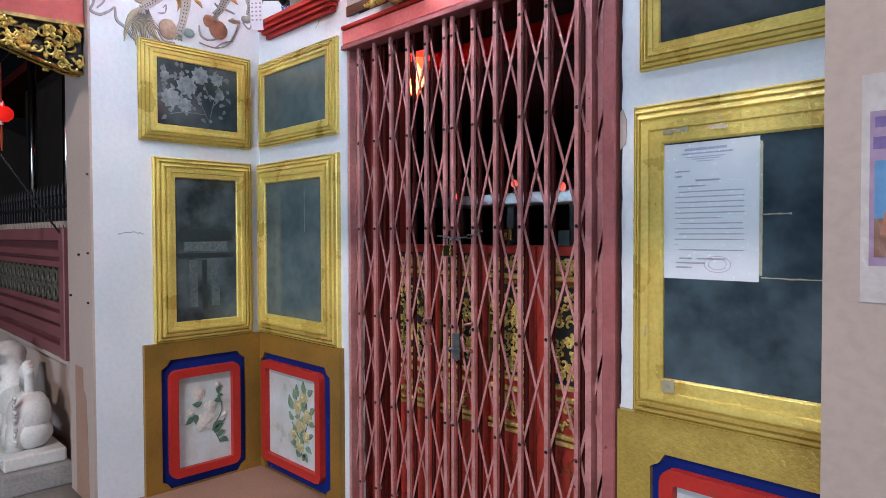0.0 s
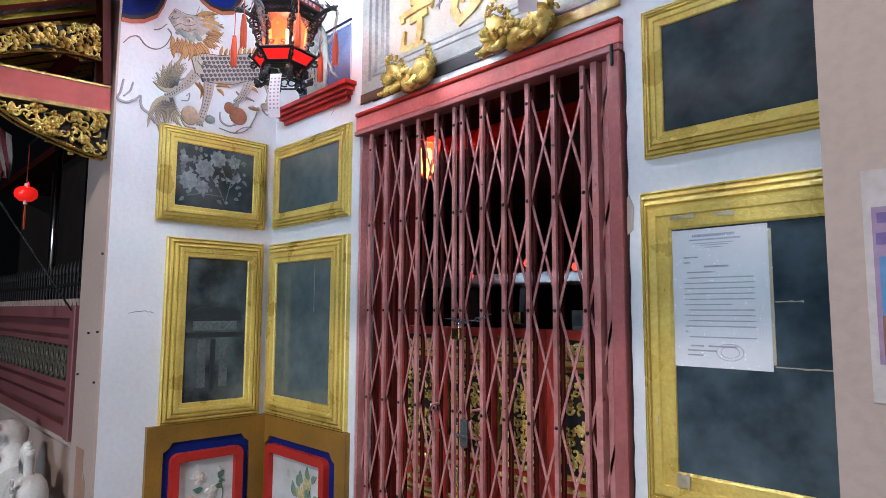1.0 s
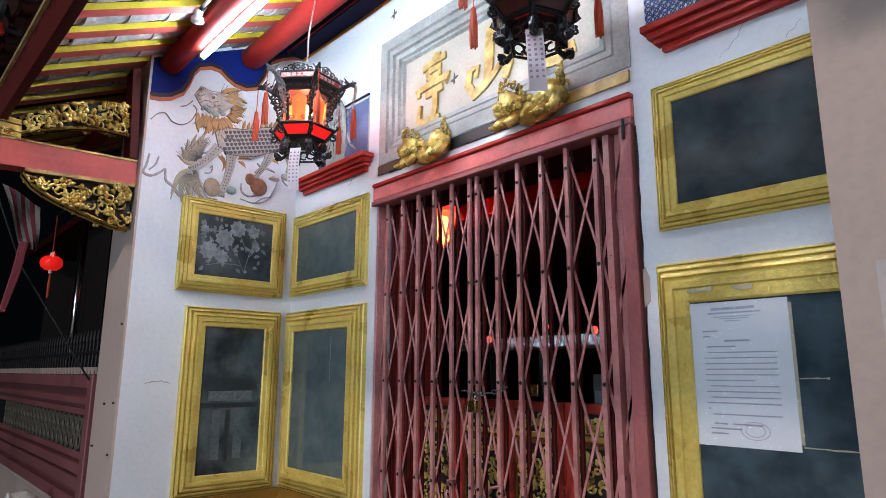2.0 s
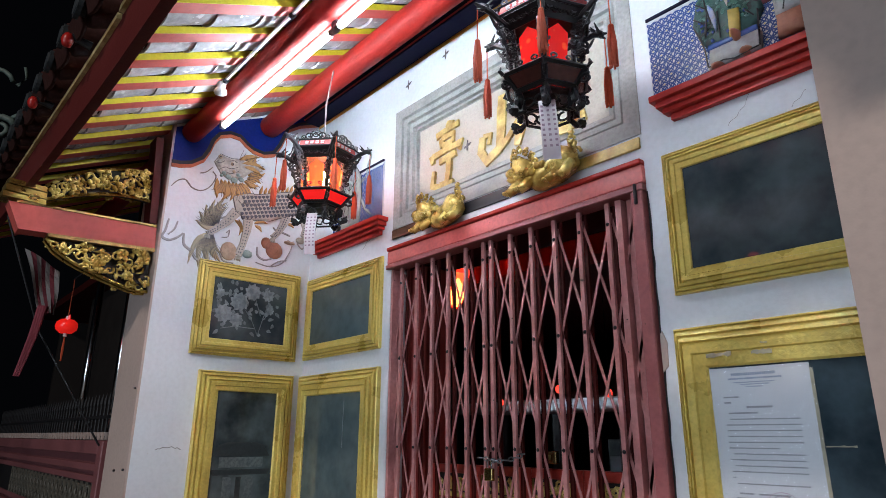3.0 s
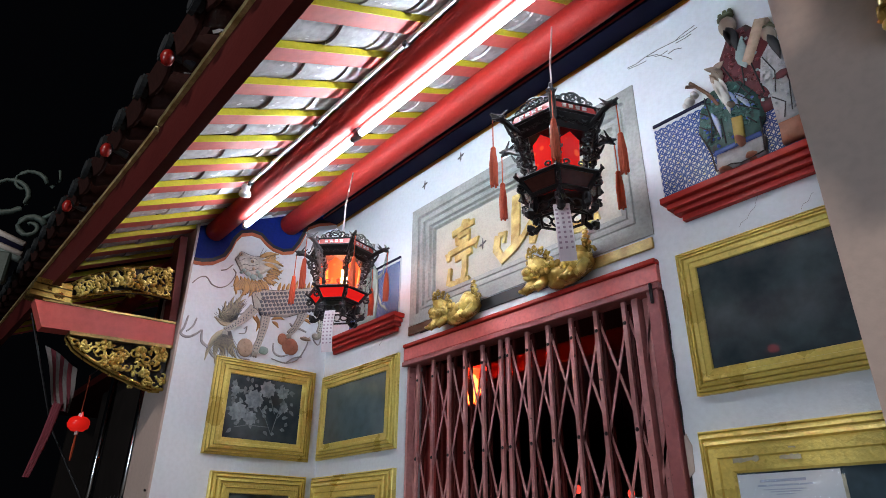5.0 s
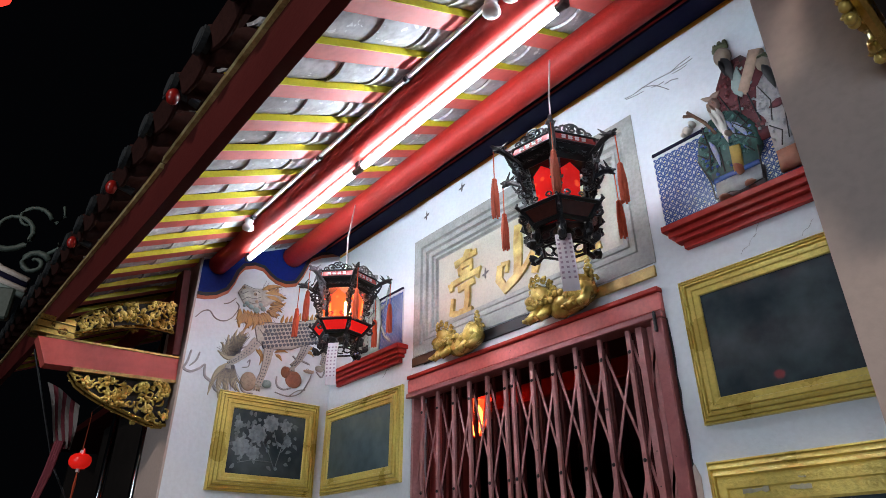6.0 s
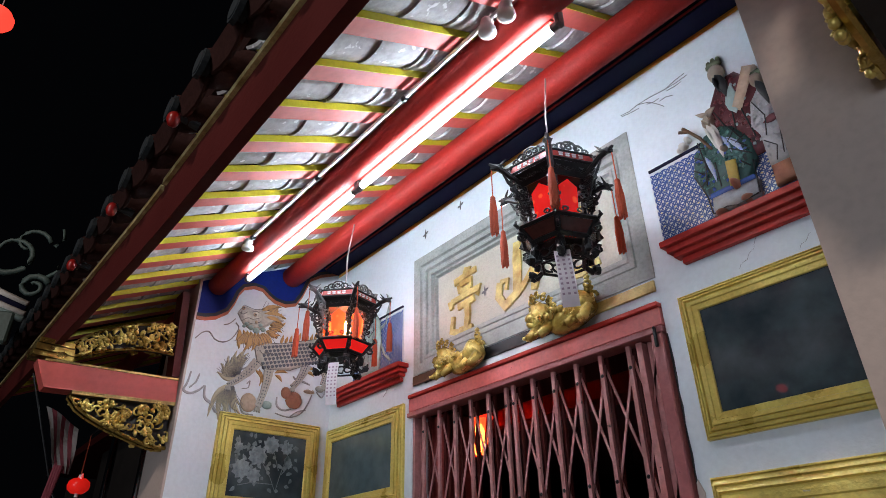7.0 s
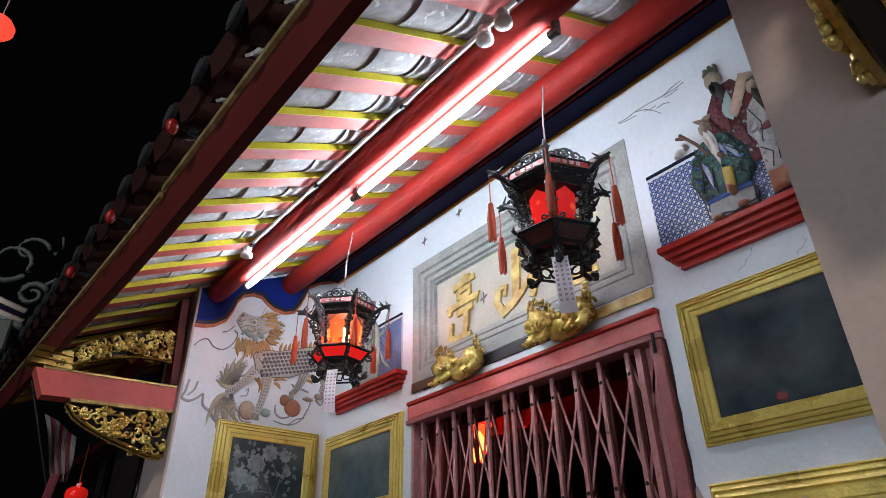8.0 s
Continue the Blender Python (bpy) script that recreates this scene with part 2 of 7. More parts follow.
def add_blob(bm, at, size, turn=(0, 0, 0), seg=8, rough=0.0):
    """A rounded lump."""
    m = Matrix.Translation(at) @ Euler(turn).to_matrix().to_4x4() @ Matrix.Diagonal((*size, 1))
    rows = max(4, seg // 2 + 1)

    def spot(k, q):
        a, b = math.pi * q / rows, 2 * math.pi * k / seg
        c = Vector((math.sin(a) * math.cos(b), math.sin(a) * math.sin(b), math.cos(a)))
        if rough:
            c *= 1 + rough * noise.noise(c * 2.3 + Vector(at) * 9)
        return bm.verts.new(m @ c)

    top, low = spot(0, 0), spot(0, rows)
    rings = [[spot(k, q) for k in range(seg)] for q in range(1, rows)]
    for k in range(seg):
        j = (k + 1) % seg
        bm.faces.new((top, rings[0][k], rings[0][j]))
        bm.faces.new((low, rings[-1][j], rings[-1][k]))
        for a, b in zip(rings, rings[1:]):
            bm.faces.new((a[k], b[k], b[j], a[j]))
    return bm


def curl(cx, cy, r0, turns, start=0.0, n=18, grow=0.25):
    """Points of a spiral in two coordinates."""
    out = []
    for i in range(n):
        f = i / (n - 1)
        a = start + turns * 2 * math.pi * f
        r = r0 * (1 - (1 - grow) * f)
        out.append((cx + r * math.cos(a), cy + r * math.sin(a)))
    return out


FRONT = Matrix(((1, 0, 0, 0), (0, 0, -1, 0), (0, 1, 0, 0), (0, 0, 0, 1)))     # u, v, w -> x, z, out of the gate wall
SIDE = Matrix(((0, 0, 1, 0), (1, 0, 0, 0), (0, 1, 0, 0), (0, 0, 0, 1)))       # u, v, w -> y, z, out of the side wall


# ---- the large structure ----
tagged(part("ground", box((-400, -400, -0.3), (400, 400, -0.006)), "ground"), "plain concrete forecourt under the night sky", "ground", kind="structure")
tagged(part("floor", box((-0.42, -DEP, -0.2), (3.755, 0.3, 0.0)), "floor"), "reddish terracotta porch floor before the gate", "floor", kind="structure")

bm = bmesh.new()
add_box(bm, (0.0, 0.0, 0.0), (0.905, 0.3, 3.86))
add_box(bm, (2.478, 0.0, 0.0), (WID, 0.3, 3.86))
for lo, hi in (((0.905, 0.0, 2.50), (2.478, 0.3, 2.612)), ((0.905, 0.0, 3.335), (2.478, 0.3, 3.86)), ((0.905, 0.0, 2.612), (0.918, 0.3, 3.335)), ((0.918, 0.062, 2.612), (2.478, 0.3, 3.335))):
    add_box(bm, lo, hi)
wall_front = tagged(part("wall_front", bm, "plaster"), "white plastered gate wall with hairline cracks", "wall", kind="structure")


def side_wall(name, x0, x1, label):
    pts = [(-DEP, 0.0), (0.3, 0.0), (0.3, under(0.3) + 0.03), (-DEP, under(-DEP) + 0.03)]
    bm = bmesh.new()
    add_prism(bm, pts, x1 - x0, Matrix.Translation((x0, 0, 0)) @ SIDE)
    return tagged(part(name, bm, "plaster"), label, "wall", kind="structure")


wall_left = side_wall("wall_left", -THICK, 0.0, "white plastered porch wall with painted relief and gilt panels")
wall_right = side_wall("wall_right", WID, WID + THICK, "white plastered porch wall with a worn outer end")
for x0, name in ((-THICK, "wall_end_west"), (WID, "wall_end_east")):
    tagged(part(name, box((x0, -DEP - 0.012, 0.0), (x0 + THICK, -DEP, under(-DEP) + 0.02)), "plaster_warm"), "weathered white plaster end of the porch wall, tinted warm for street light", "wall", kind="structure")

# purlins and rafters
roof = thing("eave_roof", "tiled temple eave with red rafters edged in yellow", "roof", kind="structure")
X0, X1 = -2.6, 5.2
for (y, z), r, name in ((PUR_A, 0.061, "purlin"), (PUR_B, 0.07, "purlin")):
    bm = bmesh.new()
    add_tube(bm, [(X0, y, z), (X1, y, z)], r, 28)
    part(name, bm, "purlin", roof, smooth=True)
bm = box((X0, -0.115, 3.60), (X1, 0.0, 3.70))
part("wall_plate", bm, "navy", roof)
part("red_line", box((X0, -0.1195, 3.612), (X1, -0.1155, 3.622)), "red", roof)

pitch = math.atan(SLOPE)
run = math.hypot(1.78, 1.78 * SLOPE)


def on_slope(x, y, lift=0.0):
    """A pose on the rafters' underside: local x along the eave, y up the slope, z out of the roof."""
    return Matrix.Translation((x, y, under(y) + lift)) @ Matrix.Rotation(pitch, 4, "X")


RAF = [2.476 + 0.2515 * k for k in range(10, -20, -1)]
raf_mesh = edge_mesh = None
for x in RAF:
    m = on_slope(x, -1.58)
    if raf_mesh is None:
        raf_mesh = part("rafter", box((-0.088, 0, 0), (-0.003, run, 0.030), 0.002), "pink_red", roof)
        raf_mesh.matrix_basis = m
        edge_mesh = part("rafter_edge", box((-0.0028, 0, -0.001), (0.0, run, 0.029)), "yellow", raf_mesh)
    else:
        r = same_mesh(raf_mesh, "rafter", roof, m)
        same_mesh(edge_mesh, "rafter_edge", r)

# roof tiles seen from below between the rafters, overlapping down the slope
def pan_tile(w, length, sag, thick, n=10):
    bm = bmesh.new()
    rows = []
    for y in (0.0, length):
        for off in (0.0, thick):
            rows.append([bm.verts.new((w * (i / n - 0.5), y, off + sag * ((2 * i / n - 1) ** 2) + (0.009 if y else 0.0))) for i in range(n + 1)])
    for a, b in ((0, 2), (3, 1), (1, 0), (2, 3)):
        for i in range(n):
            bm.faces.new((rows[a][i], rows[a][i + 1], rows[b][i + 1], rows[b][i]))
    return bm


pan = None
for i, x in enumerate(RAF[1:]):
    if not -0.6 < x < 4.2:
        continue
    for j in range(10):
        y = -1.60 + j * 0.185
        jit = random.uniform(-0.008, 0.008)
        m = on_slope(x + 0.082, y + jit, 0.006 + random.uniform(0, 0.003)) @ Matrix.Rotation(random.uniform(-0.025, 0.025), 4, "Z")
        if pan is None:
            pan = part("roof_tile", pan_tile(0.204, 0.205, 0.030, 0.012), "tile_under", roof)
            pan.matrix_basis = m
        else:
            same_mesh(pan, "roof_tile", roof, m)

# fascia, gilt strip and the tile ends over it
def swept(x):
    """How far the eave line lifts towards the roof's corner."""
    d = 1.5 - x
    return 0.072 * (math.sqrt(d * d + 0.1) + d) / 2 - 0.003


def eave_board(x0, x1, y0, y1, z0, z1, n=24):
    """A board along the eave that follows its upward sweep."""
    bm = bmesh.new()
    rows = []
    for i in range(n + 1):
        x = x0 + (x1 - x0) * i / n
        rows.append([bm.verts.new((x, y, z + swept(x))) for y, z in ((y0, z0), (y1, z0), (y1, z1), (y0, z1))])
    for a, b in zip(rows, rows[1:]):
        for k in range(4):
            bm.faces.new((a[k], a[(k + 1) % 4], b[(k + 1) % 4], b[k]))
    bm.faces.new(rows[0][::-1])
    bm.faces.new(rows[-1])
    return bm


part("fascia_board", eave_board(X0, X1, -1.625, -1.59, 2.615, 2.822), "maroon", roof)
part("gilt_strip", eave_board(X0, 1.60, -1.640, -1.6255, 2.800, 2.822), "gilt_strip", roof, "worn gilt strip")
part("gilt_strip", eave_board(1.62, X1, -1.640, -1.6255, 2.812, 2.836), "gilt_strip", roof, "worn gilt strip")
roll_mesh = disc_mesh = drip_mesh = None
for i, x in enumerate(RAF):
    m = Matrix.Translation((0, 0, swept(x))) @ on_slope(x - 0.045, -1.70, -0.030)
    if roll_mesh is None:
        bm = bmesh.new()
        add_tube(bm, [(0, 0, 0), (0, 0.10, 0.0), (0, 0.105, 0.0), (0, 0.19, 0.0)], [0.060, 0.060, 0.066, 0.066], 14)
        roll_mesh = part("roll_tile", bm, "tile_top", roof, smooth=True)
        roll_mesh.matrix_basis = m
        bm = bmesh.new()
        add_tube(bm, [(0, -0.030, 0.018), (0, -0.016, 0.010)], [0.047, 0.047], 18)
        add_tube(bm, [(0, -0.034, 0.020), (0, -0.030, 0.018)], [0.036, 0.038], 18)
        add_tube(bm, [(0, -0.016, 0.010), (0, 0.0, 0.0)], [0.030, 0.030], 12)
        disc_mesh = part("end_disc", bm, "tile_disc", roll_mesh)
        bm = bmesh.new()
        pts = [(-0.125, 0.03), (0.125, 0.03), (0.120, -0.028), (0.06, -0.042), (0, -0.048), (-0.06, -0.042), (-0.120, -0.028)]
        add_prism(bm, pts, 0.014, FRONT @ Matrix.Translation((0.126, 0.0, 0)), 0.1)
        drip_mesh = part("drip_tile", bm, "tile_top", roll_mesh)
    else:
        r = same_mesh(roll_mesh, "roll_tile", roof, m)
        same_mesh(disc_mesh, "end_disc", r)
        same_mesh(drip_mesh, "drip_tile", r)
cover = part("roof_cover", box((X0, 0, 0.10), (X1, 2.3, 0.13)), "tile_top", roof)
cover.matrix_basis = on_slope(0, -1.56)


def eave_bulb(x, y):
    """A small red bulb in a dark holder on the gilt strip."""
    z = 2.845 + swept(x)
    t = thing("eave_bulb", "small unlit red bulb in a dark holder on the eave", "bulb", (x, y, z), "eave bulbs")
    bm = bmesh.new()
    add_lathe(bm, [(0.005, -0.026), (0.015, -0.020), (0.021, 0.0), (0.018, 0.016), (0.011, 0.028)], (0, -0.020, 0), 12)
    part("bulb", bm, "bulb_red", t, smooth=True)
    bm = bmesh.new()
    add_tube(bm, [(0, -0.010, 0.022), (0, 0.058, 0.010)], [0.013, 0.016], 10)
    part("holder", bm, "iron", t)


M["bulb_red"] = surface("red_bulb_glass", (0.30, 0.010, 0.007), 0.3, vary=0.1, bump=0.0)
for x in (1.95, 1.25, 0.55):
    eave_bulb(x, -1.70)


# ---- side windows beyond the porch walls ----
def side_bay(x0, x1, sign):
    """The temple's front beside the porch; x0 is the edge at the porch."""
    lo, hi = min(x0, x1), max(x0, x1)
    bm = bmesh.new()
    add_box(bm, (lo, -0.88, 0.0), (hi, -0.70, 0.70))
    return tagged(part("wall_bay", bm, "plaster_warm"), "stained plaster wall below a barred temple window", "wall", kind="structure")


side_bay(-THICK, -7.0, -1)
tagged(part("wall_bay_east", box((WID + THICK, -0.88, 0.0), (10, -0.70, 3.2)), "plaster_warm"), "plain plaster wall beside the porch", "wall", kind="structure")
tagged(part("wall_back_west", box((-9.0, 0.62, 0.0), (-0.42, 0.72, 4.2)), "dark"), "unlit room wall behind the bars, coloured near black", "wall", kind="structure")

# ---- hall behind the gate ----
tagged(part("hall_floor", box((-12, 0.301, -0.2), (8, 16, -0.002)), "dark"), "unlit hall floor behind the gate, coloured near black", "floor", kind="structure")
tagged(part("hall_wall_west", box((-12, 0.721, 0.0), (-11.9, 16, 4.2)), "dark"), "unlit hall wall behind the gate, coloured near black", "wall", kind="structure")
tagged(part("hall_wall_east", box((3.63, 0.301, 0.0), (3.75, 16, 4.2)), "dark"), "unlit hall wall behind the gate, coloured near black", "wall", kind="structure")
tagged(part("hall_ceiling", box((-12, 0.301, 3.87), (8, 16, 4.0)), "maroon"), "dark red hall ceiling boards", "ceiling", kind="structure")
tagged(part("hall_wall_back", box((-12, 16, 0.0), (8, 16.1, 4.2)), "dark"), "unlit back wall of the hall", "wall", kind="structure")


# ---- gilt panels with glass ----
def gilt_panel(u0, u1, v0, v1, proud, slope, band, axes, label, glass, group, wear_paint="gold", side_slopes=None):
    """A raised moulded frame that steps up from the wall to a flat band round a pane."""
    su0, su1 = side_slopes or (slope, slope)
    t = thing("framed_picture", label, "framed glass", group=group)
    steps = [(0, 0), (0, 0.42), (0.09, 0.5), (0.12, 0.26), (0.20, 0.26), (0.23, 0.66), (0.38, 0.74), (0.43, 0.46), (0.52, 0.46), (0.55, 0.86), (0.72, 0.96), (0.78, 0.70), (0.88, 0.70), (0.91, 1.0), (1.0, 1.0)]
    rails = (("bottom_rail", 0), ("right_stile", 1), ("top_rail", 2), ("left_stile", 3))

    def ring(f, h):
        return [(u0 + su0 * f, v0 + slope * f, h), (u1 - su1 * f, v0 + slope * f, h), (u1 - su1 * f, v1 - slope * f, h), (u0 + su0 * f, v1 - slope * f, h)]

    rows = [ring(f, proud * h) for f, h in steps]
    fl = [(u0 + su0, u1 - su1, v0 + slope, v1 - slope)][0]
    for k, h in ((0.04, 1.0), (0.30, 0.97), (0.36, 0.84), (0.90, 0.84), (1.0, 0.74), (1.0, 0.55)):
        e = band * k
        rows.append([(fl[0] + e, fl[2] + e, proud * h), (fl[1] - e, fl[2] + e, proud * h), (fl[1] - e, fl[3] - e, proud * h), (fl[0] + e, fl[3] - e, proud * h)])
    for name, k in rails:
        bm = bmesh.new()
        cols = [(bm.verts.new(axes @ Vector(r[k])), bm.verts.new(axes @ Vector(r[(k + 1) % 4]))) for r in rows]
        for a, b in zip(cols, cols[1:]):
            if (a[0].co - b[0].co).length > 1e-5:
                bm.faces.new((a[0], a[1], b[1], b[0]))
        part(name, bm, wear_paint, t)
    bm = bmesh.new()
    g = proud * 0.6
    add_prism(bm, [(fl[0] + band - 0.002, fl[2] + band - 0.002), (fl[1] - band + 0.002, fl[2] + band - 0.002), (fl[1] - band + 0.002, fl[3] - band + 0.002), (fl[0] + band - 0.002, fl[3] - band + 0.002)], g, axes)
    part("pane", bm, glass, t, "dusty dark painted glass")
    return t


P1 = pane_material("pane_slate", (0.020, 0.030, 0.038), (0.085, 0.105, 0.112), 1.0)
P2 = pane_material("pane_teal", (0.07, 0.105, 0.115), (0.12, 0.16, 0.165), 4.0)
P3 = pane_material("pane_dark", (0.014, 0.024, 0.034), (0.085, 0.125, 0.15), 7.0)
P4 = pane_material("pane_misty", (0.020, 0.030, 0.034), (0.12, 0.155, 0.16), 11.0)

panel_lu = gilt_panel(-0.722, -0.066, 1.953, 2.502, 0.038, 0.058, 0.036, SIDE, "gilt moulded frame round a dark glass with white flowers", P1, "upper panels")
panel_ll = gilt_panel(-0.655, -0.070, 0.832, 1.866, 0.055, 0.07, 0.042, SIDE, "tall gilt moulded frame round misty glass with a drawn reflection", P4, "lower panels")
gilt_panel(0.018, 0.840, 1.964, 2.478, 0.038, 0.052, 0.036, FRONT, "gilt moulded frame round grey green dusty glass", P2, "upper panels")
panel_fl = gilt_panel(0.006, 0.845, 0.832, 1.866, 0.055, 0.075, 0.05, FRONT, "tall gilt moulded frame round grey green dusty glass", P2, "lower panels")
gilt_panel(2.556, 3.30, 1.972, 2.489, 0.038, 0.044, 0.034, FRONT, "gilt moulded frame round dark slate glass with red glints", P1, "upper panels")
panel_rl = gilt_panel(2.540, 3.30, 0.829, 1.856, 0.055, 0.068, 0.068, FRONT, "gilt moulded frame with peeling tape round dark blue glass", P3, "lower panels", side_slopes=(0.047, 0.047))


# ---- ochre dado with blue, red and painted relief ----
def notched(u0, u1, v0, v1, c):
    e = c * 0.62
    return [(u0 + c, v0), (u1 - c, v0), (u1 - e, v0 + e), (u1, v0 + c), (u1, v1 - c), (u1 - e, v1 - e), (u1 - c, v1), (u0 + c, v1), (u0 + e, v1 - e), (u0, v1 - c), (u0, v0 + c), (u0 + e, v0 + e)]


def add_ring(bm, outer, inner, low, high, axes):
    n = len(outer)
    rows = [[bm.verts.new(axes @ Vector((*p, h))) for p in pts] for pts, h in ((outer, low), (outer, high), (inner, high), (inner, low))]
    for a, b in zip(rows, rows[1:] + rows[:1]):
        for i in range(n):
            bm.faces.new((a[i], a[(i + 1) % n], b[(i + 1) % n], b[i]))


def rounded(u0, u1, v0, v1, r, n=5):
    out = []
    for cx, cy, a in ((u1 - r, v0 + r, -90), (u1 - r, v1 - r, 0), (u0 + r, v1 - r, 90), (u0 + r, v0 + r, 180)):
        out += [(cx + r * math.cos(radians(a + 90 * i / (n - 1))), cy + r * math.sin(radians(a + 90 * i / (n - 1)))) for i in range(n)]
    return out


def dado_panel(u0, u1, bu, axes, label, top=0.735, rim=0.038, paint_name="ochre"):
    """bu: the blue field's sides."""
    t = thing("dado_panel", label, "wall panel", group="dado panels")
    bm = bmesh.new()
    out = [(u0, 0.001), (u1, 0.001), (u1, 0.83), (u0, 0.83)]
    inn = notched(bu[0], bu[1], 0.006, top, 0.05)
    ten = [(u0 if p[0] < bu[0] + 0.001 else u1 if p[0] > bu[1] - 0.001 else p[0], 0.83 if p[1] > top - 0.005 else 0.001 if p[1] < 0.007 else p[1]) for p in inn]
    ten[2], ten[5], ten[8], ten[11] = (u1, 0.001), (u1, 0.83), (u0, 0.83), (u0, 0.001)
    add_ring(bm, ten, inn, 0.0, 0.030, axes)
    part("surround", bm, paint_name, t)
    bm = bmesh.new()
    add_prism(bm, inn, 0.012, axes)
    part("field", bm, "blue", t)
    r0, r1 = bu[0] + 0.040, bu[1] - rim
    bm = bmesh.new()
    a, b = rounded(r0, r1, 0.062, 0.672, 0.045), rounded(r0 + 0.047, r1 - 0.047, 0.109, 0.625, 0.008)
    add_ring(bm, a, b, 0.012, 0.050, axes)
    bmesh.ops.bevel(bm, geom=[e for e in bm.edges if len(e.link_faces) == 2 and e.calc_face_angle(0) > 1.0], offset=0.012, segments=3, affect="EDGES")
    part("red_frame", bm, "red", t)
    bm = bmesh.new()
    add_prism(bm, b, 0.018, axes)
    part("ceramic_tile", bm, "glazed_white", t, "white painted ceramic tile")
    return t


dado_l = dado_panel(-0.716, -0.031, (-0.628, -0.126), SIDE, "ochre dado with blue field, red frame and peony relief", rim=0.046)
dado_f = dado_panel(0.0, 0.868, (0.036, 0.775), FRONT, "ochre dado with blue field, red frame and yellow flowers", 0.712, 0.07)
dado_panel(2.486, WID, (2.607, 3.26), FRONT, "gold painted dado with blue field and a red frame", 0.712, paint_name="gold_dull")


# ---- folding steel gate ----
LEFT_BARS = [0.984, 1.112, 1.238, 1.358, 1.485, 1.606]
RIGHT_BARS = [1.654, 1.776, 1.899, 2.027, 2.156, 2.292]
gate = thing("folding_gate", "closed dusky red steel lattice gate with rivets", "gate")
ZB, ZT = 0.03, 2.385


def channel(x, y, w, d, z0, z1):
    """An upright U-channel that opens backwards."""
    t = 0.003
    pts = [(x - w / 2, y), (x + w / 2, y), (x + w / 2, y + d), (x + w / 2 - t, y + d), (x + w / 2 - t, y + t), (x - w / 2 + t, y + t), (x - w / 2 + t, y + d), (x - w / 2, y + d)]
    return add_prism(bmesh.new(), pts, z1 - z0, Matrix.Translation((0, 0, z0)))


bar_f = bar_b = None
RIV = [0.15 + 0.437 * k for k in range(6)]
for x in LEFT_BARS + RIGHT_BARS:
    if bar_f is None:
        bar_f = part("upright", channel(0, 0.0, 0.018, 0.014, ZB, ZT), "gate", gate)
        bar_f.location = (x, 0.012, 0)
        # rear bars share the gate paint; maroon puts their shade into the colour
        bar_b = part("upright", channel(0, 0.0, 0.015, 0.014, ZB, ZT), "maroon", gate, "rear upright in a darker red for its shade")
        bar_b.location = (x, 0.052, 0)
        bm = bmesh.new()
        add_tube(bm, [(0, 0.0, 0), (0, -0.005, 0)], [0.008, 0.004], 10)
        rivet = part("rivet", bm, "iron", bar_f)
        rivet.location = (0, 0, 2.30)
        o = bar_f
    else:
        o = same_mesh(bar_f, "upright", gate, Matrix.Translation((x, 0.012, 0)))
        same_mesh(rivet, "rivet", o, Matrix.Translation((0, 0, 2.30)))
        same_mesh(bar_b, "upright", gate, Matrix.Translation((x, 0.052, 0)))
    for z in RIV[:-1]:
        same_mesh(rivet, "rivet", o, Matrix.Translation((0, 0, z)))


def strip(xa, za, xb, zb, y):
    d = Vector((xb - xa, 0, zb - za))
    m = Matrix.Translation(((xa + xb) / 2, y, (za + zb) / 2)) @ Matrix.Rotation(math.atan2(d.x, d.z), 4, "Y")
    bm = bmesh.new()
    add_box(bm, (-0.0053, 0, -d.length / 2 - 0.012), (0.0053, 0.0035, d.length / 2 + 0.012), m)
    return bm


for bars in ([0.908] + LEFT_BARS, RIGHT_BARS + [2.40]):
    for a, b in zip(bars, bars[1:]):
        for k, z in enumerate(RIV):
            top = z + 0.437
            if top > 2.35:
                f = (2.34 - z) / 0.437
                part("lattice_strip", strip(a, z, a + (b - a) * f, 2.34, 0.034), "gate", gate)
                part("lattice_strip", strip(b, z, b + (a - b) * f, 2.34, 0.041), "gate", gate)
            else:
                part("lattice_strip", strip(a, z, b, top, 0.034), "gate", gate)
                part("lattice_strip", strip(b, z, a, top, 0.041), "gate", gate)
part("end_post", channel(0.905, 0.005, 0.035, 0.055, 0.0, 2.384), "gate", gate)
part("end_post", box((2.420, -0.022, 0.0), (2.470, 0.055, 2.384), 0.004), "gate_pink", gate)
part("inner_channel", box((2.366, 0.034, 0.0), (2.415, 0.06, 2.384), 0.003), "gate", gate)
part("latch_hook", box((2.440, -0.034, 2.33), (2.452, -0.0225, 2.41), 0.003), "iron", gate)
part("end_post", channel(2.345, 0.01, 0.026, 0.05, 0.0, 2.384), "gate", gate)
part("top_rail", box((0.886, -0.024, 2.386), (2.474, 0.062, 2.410), 0.003), "gate_pink", gate, "faded pink top rail")
part("floor_rail", box((0.908, 0.0, 0.0), (2.40, 0.055, 0.018)), "gate", gate)
tagged(part("lintel_board", box((0.896, -0.020, 2.4125), (2.477, 0.062, 2.4835), 0.003), "rail_red"), "faded red lintel board over the gate", "lintel", kind="structure")
tagged(part("lintel_trim", box((0.900, -0.032, 2.485), (2.479, 0.06, 2.505), 0.004), "red"), "glossy red painted board over the gate", "lintel", kind="structure")
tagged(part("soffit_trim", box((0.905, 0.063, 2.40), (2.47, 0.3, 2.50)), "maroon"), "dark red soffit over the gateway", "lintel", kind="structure")

